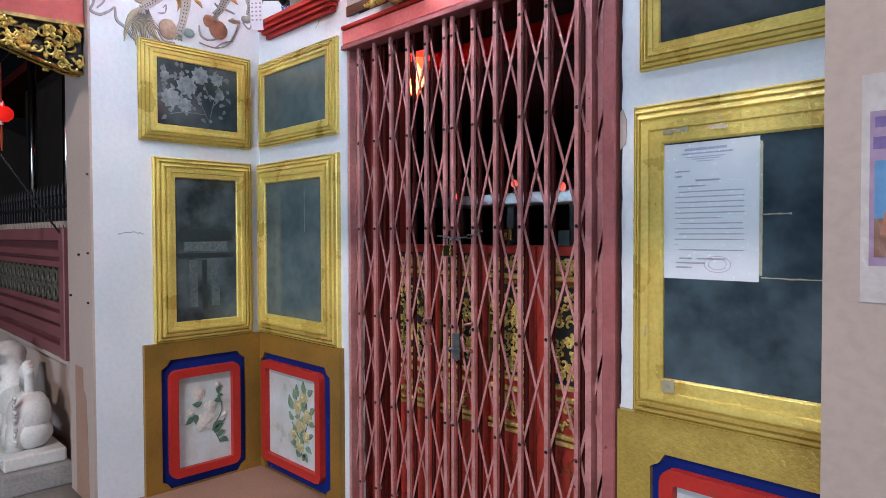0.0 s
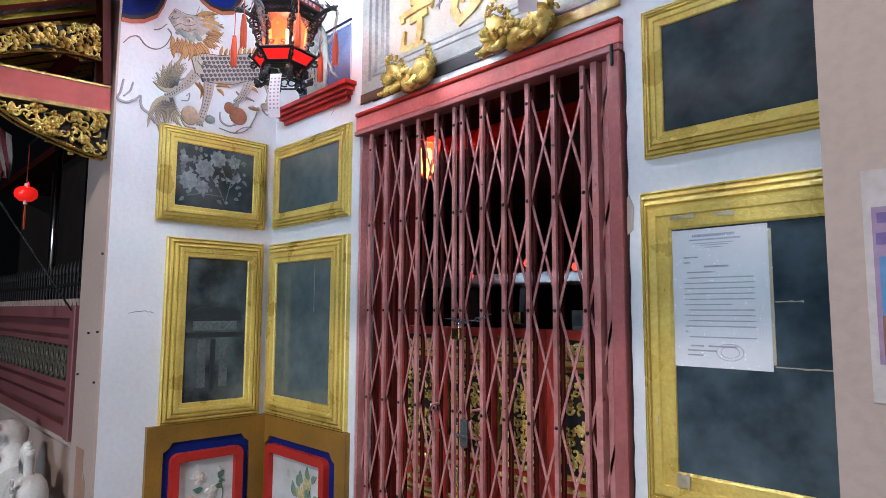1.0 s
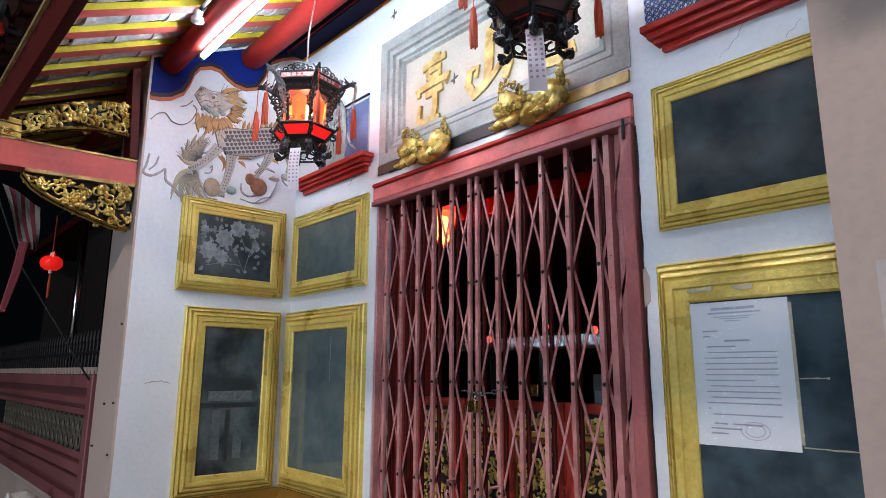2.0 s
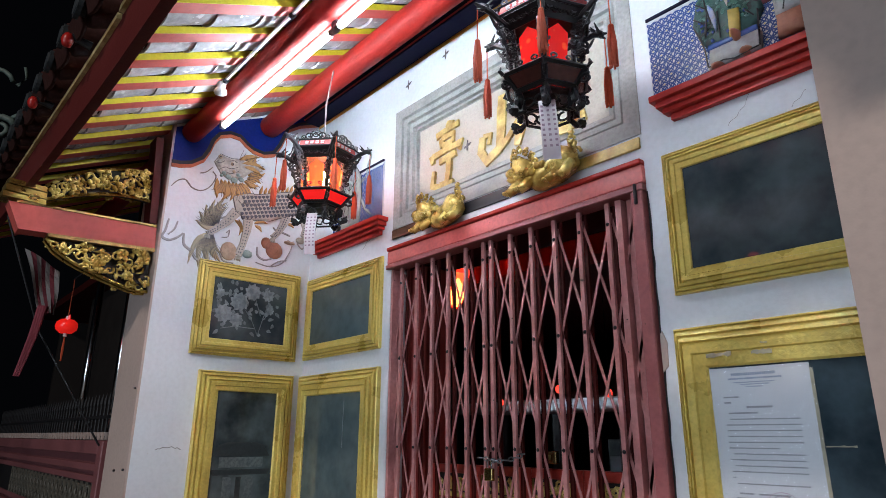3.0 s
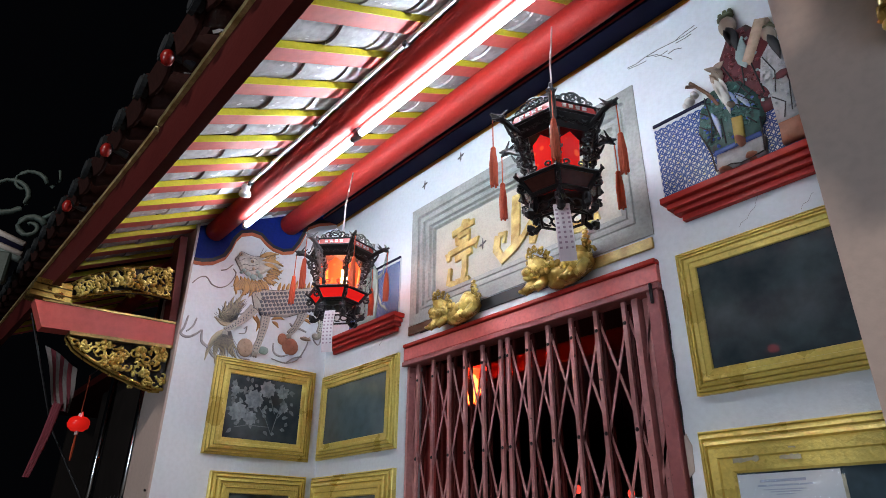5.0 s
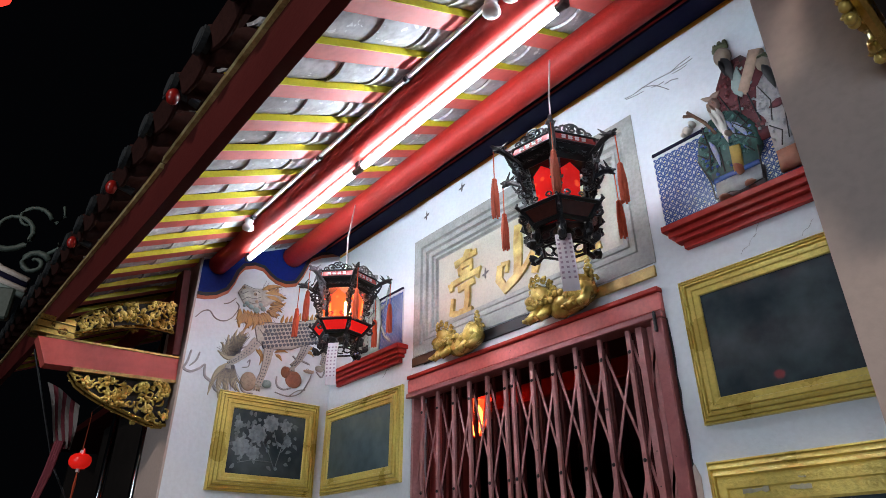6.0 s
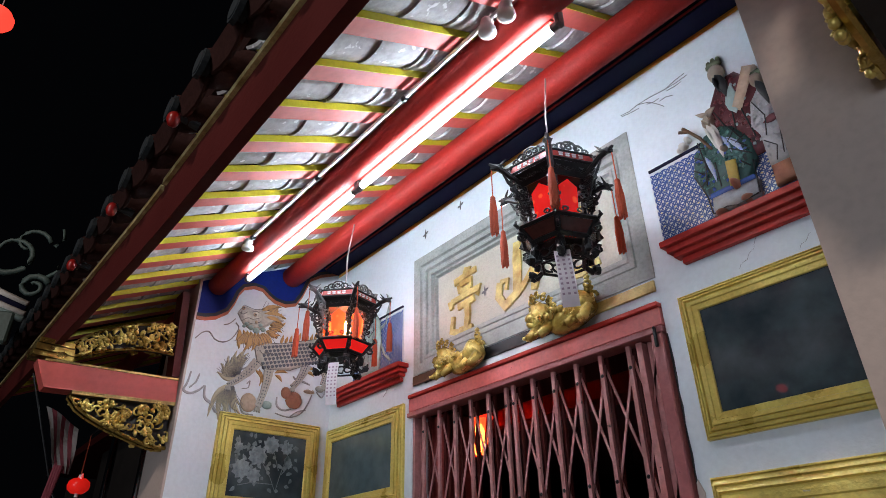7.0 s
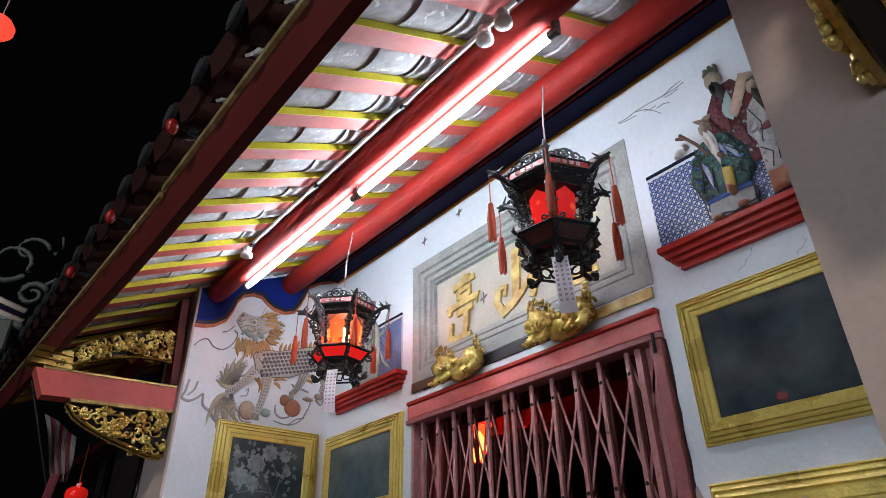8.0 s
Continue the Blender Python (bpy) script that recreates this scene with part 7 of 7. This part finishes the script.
poster = thing("poster", "blue and purple picture poster in a plastic sleeve", "poster")
PO = Matrix.Translation((0.022, -DEP - 0.0125, 0)) @ FRONT
for u0, u1, v0, v1, h, mt, nm in ((3.362, 3.60, 1.338, 1.648, 0.002, "sleeve_white", "sleeve"), (3.372, 3.58, 1.388, 1.597, 0.0028, "poster_purple", "print"), (3.378, 3.575, 1.40, 1.53, 0.0034, "poster_sky", "picture"), (3.378, 3.575, 1.40, 1.452, 0.0040, "poster_earth", "picture_ground"), (3.378, 3.42, 1.575, 1.589, 0.0036, "poster_ink", "heading_bar"), (3.376, 3.44, 1.546, 1.562, 0.0036, "poster_ink", "heading_bar")):
    if mt not in M:
        paint(mt, {"sleeve_white": (0.55, 0.50, 0.50), "poster_purple": (0.33, 0.22, 0.36), "poster_sky": (0.10, 0.25, 0.50), "poster_earth": (0.22, 0.10, 0.06), "poster_ink": (0.16, 0.10, 0.30)}[mt], rough=0.3)
    bm = bmesh.new()
    add_prism(bm, [(u0, v0), (u1, v0), (u1, v1), (u0, v1)], h, PO)
    part(nm, bm, mt, poster)
bm = bmesh.new()
add_prism(bm, [(3.385, 1.43), (3.43, 1.43), (3.425, 1.46), (3.415, 1.47), (3.408, 1.50), (3.40, 1.47), (3.39, 1.46)], 0.0046, PO)
part("picture_tower", bm, "gourd_red", poster)

# white flowers painted on the upper glass
GU = Matrix.Translation((0.0230, -0.034, 0.008)) @ SIDE
rw = random.Random(3)
bm = bmesh.new()
for cx, cz, r in ((-0.43, 2.27, 0.062), (-0.52, 2.19, 0.060), (-0.35, 2.34, 0.055), (-0.25, 2.33, 0.040), (-0.44, 2.16, 0.045), (-0.55, 2.31, 0.03), (-0.23, 2.24, 0.028)):
    for k in range(9):
        a = k * 0.7
        leaf(bm, (cx, cz), (cx + r * math.cos(a), cz + r * math.sin(a)), r * 0.8, 0.0008 + 0.0002 * (k % 3), GU, 0.1)
part("white_blossoms", bm, "ghost_white", panel_lu, "white peonies painted on the glass")
bm = bmesh.new()
for k in range(70):
    a = rw.uniform(0, 6.28)
    u, v = rw.uniform(-0.57, -0.19), rw.uniform(2.09, 2.37)
    ln = rw.uniform(0.022, 0.045)
    leaf(bm, (u, v), (u + ln * math.cos(a), v + ln * math.sin(a)), 0.021, 0.0007, GU, 0.1)
for pts in (((-0.30, 2.08), (-0.34, 2.16), (-0.40, 2.24)), ((-0.30, 2.08), (-0.27, 2.20), (-0.24, 2.30), (-0.25, 2.36)), ((-0.27, 2.18), (-0.21, 2.25)), ((-0.32, 2.12), (-0.45, 2.12), (-0.53, 2.10)), ((-0.29, 2.20), (-0.33, 2.30))):
    line(bm, pts, 0.0026, GU, 0.0)
part("leaf_sprays", bm, "ghost_grey", panel_lu)
# reflection of the lit pavilion opposite, drawn on the lower glass in flat colours
GL = Matrix.Translation((GY, -0.036, 0)) @ SIDE
for pts, mt, h in (([(-0.50, 1.40), (-0.16, 1.40), (-0.20, 1.46), (-0.24, 1.475), (-0.42, 1.475), (-0.47, 1.46)], "ghost_dark", 0.0006), ([(-0.49, 1.30), (-0.17, 1.30), (-0.15, 1.33), (-0.51, 1.33)], "ghost_dark", 0.0006), ([(-0.43, 1.02), (-0.38, 1.02), (-0.38, 1.29), (-0.43, 1.29)], "ghost_mist", 0.0005), ([(-0.30, 1.02), (-0.25, 1.02), (-0.25, 1.29), (-0.30, 1.29)], "ghost_mist", 0.0005), ([(-0.355, 1.00), (-0.325, 1.00), (-0.325, 1.29), (-0.355, 1.29)], "ghost_dark", 0.0005), ([(-0.46, 1.34), (-0.2, 1.34), (-0.2, 1.395), (-0.46, 1.395)], "ghost_mist", 0.0004)):
    bm = bmesh.new()
    add_prism(bm, pts, h, GL)
    part("painted_pavilion", bm, mt, panel_ll)
bm = bmesh.new()
add_prism(bm, [(0.545, 1.45), (0.549, 1.45), (0.550, 1.70), (0.546, 1.72), (0.544, 1.60)], 0.0006, Matrix.Translation((0, -GY, 0)) @ FRONT)
part("drip_mark", bm, "ghost_white", panel_fl)


# ---- flower reliefs on the dado tiles ----
paint("stem_green", (0.05, 0.09, 0.07))
paint("leaf_pale", (0.24, 0.34, 0.22), vary=0.4, tint=(0.12, 0.2, 0.14), stain=25)
def posy(parent, axes, stems, blooms, leaves_, petal, green="leaf_green"):
    bm = bmesh.new()
    for pts in stems:
        line(bm, flow(pts, 4), 0.0026, axes, 0.020)
    part("stem", bm, "stem_green", parent)
    bm = bmesh.new()
    for a, b in leaves_:
        leaf(bm, a, b, 0.55 * (Vector(b) - Vector(a)).length, 0.006, axes, 0.14, 6, 0.019)
    part("leaves", bm, green, parent)
    for cx, cz, r in blooms:
        whole = None
        rp = random.Random(int(cx * 1e4 + cz * 1e3))
        for ring, (n_, q, h) in enumerate(((7, 0.62, 0.0), (5, 0.34, 0.005), (3, 0.12, 0.009))):
            for k in range(n_):
                a = k * 6.28 / n_ + rp.random()
                pu, pv = cx + r * q * math.cos(a), cz + r * q * math.sin(a)
                w = r * (0.42 - 0.07 * ring) * rp.uniform(0.8, 1.2)
                pts = [(pu + w * rp.uniform(0.85, 1.1) * math.cos(b), pv + w * 0.9 * rp.uniform(0.85, 1.1) * math.sin(b)) for b in [i * 0.6283 for i in range(10)]]
                bm = bmesh.new()
                add_prism(bm, pts, 0.005 + 0.0015 * rp.random(), axes @ Matrix.Translation((0, 0, 0.0185 + h)), 0.3)
                if whole is None:
                    whole = part("bloom", bm, petal, parent)
                else:
                    part("petal", bm, petal, whole)


posy(dado_l, Matrix.Translation((0, -0.035, 0)) @ SIDE, [[(-0.25, 0.20), (-0.30, 0.30), (-0.36, 0.36)], [(-0.30, 0.30), (-0.24, 0.40), (-0.27, 0.52)], [(-0.30, 0.28), (-0.25, 0.31), (-0.22, 0.34)]],
     [(-0.38, 0.52, 0.045), (-0.31, 0.43, 0.038), (-0.34, 0.345, 0.062), (-0.43, 0.41, 0.024), (-0.27, 0.55, 0.018), (-0.225, 0.37, 0.02)],
     [((-0.27, 0.50), (-0.24, 0.54)), ((-0.27, 0.48), (-0.23, 0.48)), ((-0.29, 0.46), (-0.24, 0.44)), ((-0.42, 0.39), (-0.46, 0.35)), ((-0.41, 0.40), (-0.40, 0.34)), ((-0.29, 0.27), (-0.23, 0.31)), ((-0.27, 0.24), (-0.22, 0.27)), ((-0.36, 0.46), (-0.42, 0.46)), ((-0.26, 0.22), (-0.20, 0.20)), ((-0.30, 0.29), (-0.24, 0.33))], "petal_white")
posy(dado_f, FRONT, [[(0.48, 0.16), (0.46, 0.30), (0.44, 0.44)], [(0.47, 0.24), (0.54, 0.36), (0.53, 0.48)], [(0.46, 0.26), (0.38, 0.34)]],
     [(0.50, 0.50, 0.04), (0.44, 0.44, 0.045), (0.54, 0.40, 0.045), (0.47, 0.34, 0.05), (0.40, 0.28, 0.035), (0.53, 0.28, 0.035), (0.46, 0.22, 0.04)],
     [((0.40, 0.42), (0.35, 0.50)), ((0.45, 0.50), (0.43, 0.57)), ((0.52, 0.53), (0.50, 0.60)), ((0.55, 0.52), (0.60, 0.56)), ((0.57, 0.42), (0.62, 0.46)), ((0.56, 0.36), (0.62, 0.36)), ((0.40, 0.36), (0.35, 0.40)), ((0.42, 0.24), (0.36, 0.22)), ((0.52, 0.22), (0.58, 0.20)), ((0.50, 0.18), (0.54, 0.14)), ((0.46, 0.40), (0.41, 0.38)), ((0.44, 0.30), (0.39, 0.34)), ((0.49, 0.30), (0.50, 0.40)), ((0.50, 0.42), (0.53, 0.50)), ((0.43, 0.48), (0.40, 0.54)), ((0.47, 0.16), (0.42, 0.19)), ((0.49, 0.14), (0.53, 0.19)), ((0.56, 0.28), (0.60, 0.31)), ((0.44, 0.20), (0.40, 0.24)), ((0.50, 0.24), (0.48, 0.31))], "petal_yellow", "leaf_pale")

# ---- locks and handles on the gate ----
lock = thing("padlock", "brass padlock with steel shackle on a chain", "padlock")
part("body", box((1.634, -0.026, 1.335), (1.680, -0.006, 1.385), 0.004, 2), "brass", lock)
bm = bmesh.new()
add_tube(bm, [(1.645, -0.016, 1.384), (1.645, -0.016, 1.41), (1.650, -0.016, 1.422), (1.664, -0.016, 1.422), (1.669, -0.016, 1.41), (1.669, -0.016, 1.384)], 0.004, 7)
part("shackle", bm, "steel", lock)
chain = thing("chain", "short steel chain wound through the gate", "chain")
for k in range(11):
    f = k / 10
    c = Vector((1.60 + 0.24 * f, -0.010 + 0.012 * math.sin(k), 1.425 + 0.02 * f - 0.02 * math.sin(math.pi * f)))
    bm = bmesh.new()
    vert = k % 2
    add_tube(bm, [c + Vector((0.015 * math.cos(a), 0.008 * math.sin(a) * (1 - vert), 0.008 * math.sin(a) * vert)) for a in [q * 0.785 for q in range(9)]], 0.003, 5)
    part("link", bm, "silver", chain)
brass_box = thing("lock_case", "square brass lock case on the half door", "lock")
part("case", box((1.835, 0.125, 1.405), (1.895, 0.150, 1.455), 0.004, 2), "brass", brass_box)
part("keyhole_plate", box((1.855, 0.119, 1.42), (1.875, 0.1245, 1.44), 0.002), "gold_dark", brass_box)
for x in (1.525, 1.775):
    t = thing("pull_handle", "dusky red steel pull handle on the gate", "handle", group="pull handles")
    bm = bmesh.new()
    add_tube(bm, [(x, 0.010, 1.05), (x - 0.02, -0.02, 1.045), (x - 0.03, -0.025, 0.99), (x - 0.02, -0.02, 0.935), (x, 0.010, 0.93)], 0.007, 8)
    part("grip", bm, "gate", t, smooth=True)
bolt = thing("bolt_plate", "dull steel bolt plate at the meeting bars", "bolt")
part("plate", box((1.665, -0.004, 0.885), (1.705, 0.010, 1.0), 0.003), "silver", bolt)
bm = bmesh.new()
add_tube(bm, [(1.64, -0.008, 0.93), (1.72, -0.008, 0.93)], 0.006, 8)
part("slide", bm, "silver", bolt)

# ---- behind the gate ----
tagged(part("inner_beam", box((-4.0, 1.15, 2.59), (5.0, 1.35, 2.72), 0.01), "red"), "bright red beam across the hall behind", "beam", kind="structure")
inner = thing("hall_lantern", "lit red hall lantern with a glowing glass", "lantern", (0.50, 0.85, 2.36))
bm = bmesh.new()
add_lathe(bm, [(0.012, 0.0), (0.03, 0.03), (0.05, 0.09), (0.045, 0.14), (0.02, 0.19)], (0, 0, 0), 12)
part("glass", bm, "hot", inner, smooth=True)
bm = bmesh.new()
for k in range(6):
    a = k * math.pi / 3
    add_tube(bm, [(0.02 * math.cos(a), 0.02 * math.sin(a), -0.02), (0.075 * math.cos(a), 0.075 * math.sin(a), 0.10), (0.10 * math.cos(a), 0.10 * math.sin(a), 0.24)], 0.008, 5)
part("cage", bm, "red", inner)
bm = bmesh.new()
add_lathe(bm, [(0.03, -0.01), (0.07, 0.08), (0.095, 0.215)], (0, 0, 0), 6)
part("red_glass", bm, M["lit_glass"], inner)
bm = bmesh.new()
add_lathe(bm, [(0.10, 0.22), (0.12, 0.24), (0.06, 0.29), (0.015, 0.33)], (0, 0, 0), 6)
# roof made to glow, for the red light round the lantern
part("roof", bm, "red_glow", inner)
bm = bmesh.new()
add_tube(bm, [(0, 0, 0.32), (0, 0, 1.51)], 0.005, 5)
part("rod", bm, "iron", inner)
hall_bulb = lamp("hall_bulb", "POINT", 70.0, (1.0, 0.22, 0.12), Matrix.Translation((0.50, 0.85, 2.62)))
hall_bulb.data.shadow_soft_size = 0.04
for x, y, z in ((-2.77, 6.0, 2.24), (-1.85, 6.0, 2.14), (-4.2, 6.2, 2.1)):
    b = thing("red_lamp", "small glowing red lamp across the courtyard", "lamp", (x, y, z), "courtyard lamps")
    bm = bmesh.new()
    add_blob(bm, (0, 0, 0), (0.05, 0.05, 0.065), seg=10)
    part("bulb", bm, "red_lamp", b, smooth=True)
    bm = bmesh.new()
    add_tube(bm, [(0, 0, 0.06), (0, 0, 3.87 - z)], 0.006, 5)
    part("rod", bm, "iron", b)
far = thing("courtyard_eave", "pale eave across the dark courtyard, lit from below", "eave")
part("gutter", box((-8, 6.6, 1.93), (2.5, 6.75, 2.14), 0.01), "white", far)
part("soffit", box((-8, 6.76, 2.10), (2.5, 8.2, 2.14)), "white", far)
bm = bmesh.new()
ridge = [[bm.verts.new((-8 + 0.05 * i, y, z + 0.012 * (i % 2))) for i in range(210)] for y, z in ((6.60, 2.142), (7.9, 2.62))]
for i in range(209):
    bm.faces.new((ridge[0][i], ridge[0][i + 1], ridge[1][i + 1], ridge[1][i]))
part("corrugated_roof", bm, "stone", far, "grey corrugated roof sheets")
for k in range(8):
    part("column", box((-7.4 + 1.3 * k, 6.7, -0.002), (-7.25 + 1.3 * k, 6.85, 1.93), 0.01), "dark", far)
# added lamp to light the pale eave; its batten keeps the tube unseen
eave_fill = thing("fluorescent_lamp", "added hidden tube that lights the courtyard eave", "lamp")
bm = bmesh.new()
add_tube(bm, [(-4.2, 6.05, 1.90), (-1.0, 6.05, 1.90)], 0.012, 8)
part("tube", bm, M.setdefault("eave_fill_tube", glowing("eave_fill_glow", (0.62, 0.82, 1.0), 14.0)), eave_fill)
part("batten", box((-4.22, 6.02, 1.872), (-0.98, 6.033, 1.925), 0.003), "white", eave_fill)
for x in (-4.1, -1.1):
    part("bracket", box((x, 6.03, 1.885), (x + 0.02, 6.599, 1.945), 0.003), "iron", eave_fill)
for k, (x, w) in enumerate(((-3.6, 0.5), (-2.2, 0.8), (-0.9, 0.5))):
    t = thing("courtyard_cabinet", "dim grey cabinet against the far courtyard wall", "cabinet", group="courtyard cabinets")
    part("body", box((x, 8.4, -0.002), (x + w, 8.8, 1.5 + 0.1 * k), 0.02), "stone", t)
    part("shelf", box((x + 0.05, 8.37, 0.9), (x + w - 0.05, 8.399, 1.2), 0.01), "white", t)

# ---- cracks, stains and a ragged edge on the gate wall ----
wear = thing("wall_wear", "hairline cracks and ragged plaster edge, its gap drawn black", "wall wear")
rc = random.Random(9)


def crack(pts, axes, r=0.0011):
    bm = bmesh.new()
    out = []
    for a, b in zip(pts, pts[1:]):
        for i in range(6):
            f = i / 6
            out.append((a[0] + (b[0] - a[0]) * f + rc.uniform(-0.004, 0.004), a[1] + (b[1] - a[1]) * f + rc.uniform(-0.004, 0.004)))
    line(bm, out + [pts[-1]], r, axes, 0.0)
    part("crack", bm, "line_dark", wear)


crack([(2.80, 2.52), (2.86, 2.57), (2.89, 2.62), (2.95, 2.64)], FRONT, 0.0007)
crack([(3.0, 2.51), (3.05, 2.55)], FRONT, 0.0007)
crack([(-0.83, 1.44), (-0.76, 1.452), (-0.70, 1.44)], SIDE, 0.0016)
crack([(0.62, 2.56), (0.66, 2.60), (0.72, 2.62)], FRONT)
# shade of the gap beside the post, drawn as a black strip along ragged plaster
bm = bmesh.new()
pts_l = [(2.4785, 0.84 + 0.055 * i) for i in range(29)]
pts_r = [(2.482 + rc.uniform(0.0, 0.005), 0.84 + 0.055 * i) for i in range(29)]
add_prism(bm, pts_l[::-1] + pts_r, 0.002, FRONT)
part("ragged_edge", bm, "black", wear)
bm = bmesh.new()
add_prism(bm, [(2.479, 1.72), (2.500, 1.74), (2.503, 1.82), (2.488, 1.86), (2.479, 1.85)], 0.004, FRONT)
part("broken_plaster", bm, "plaster_warm", wear)
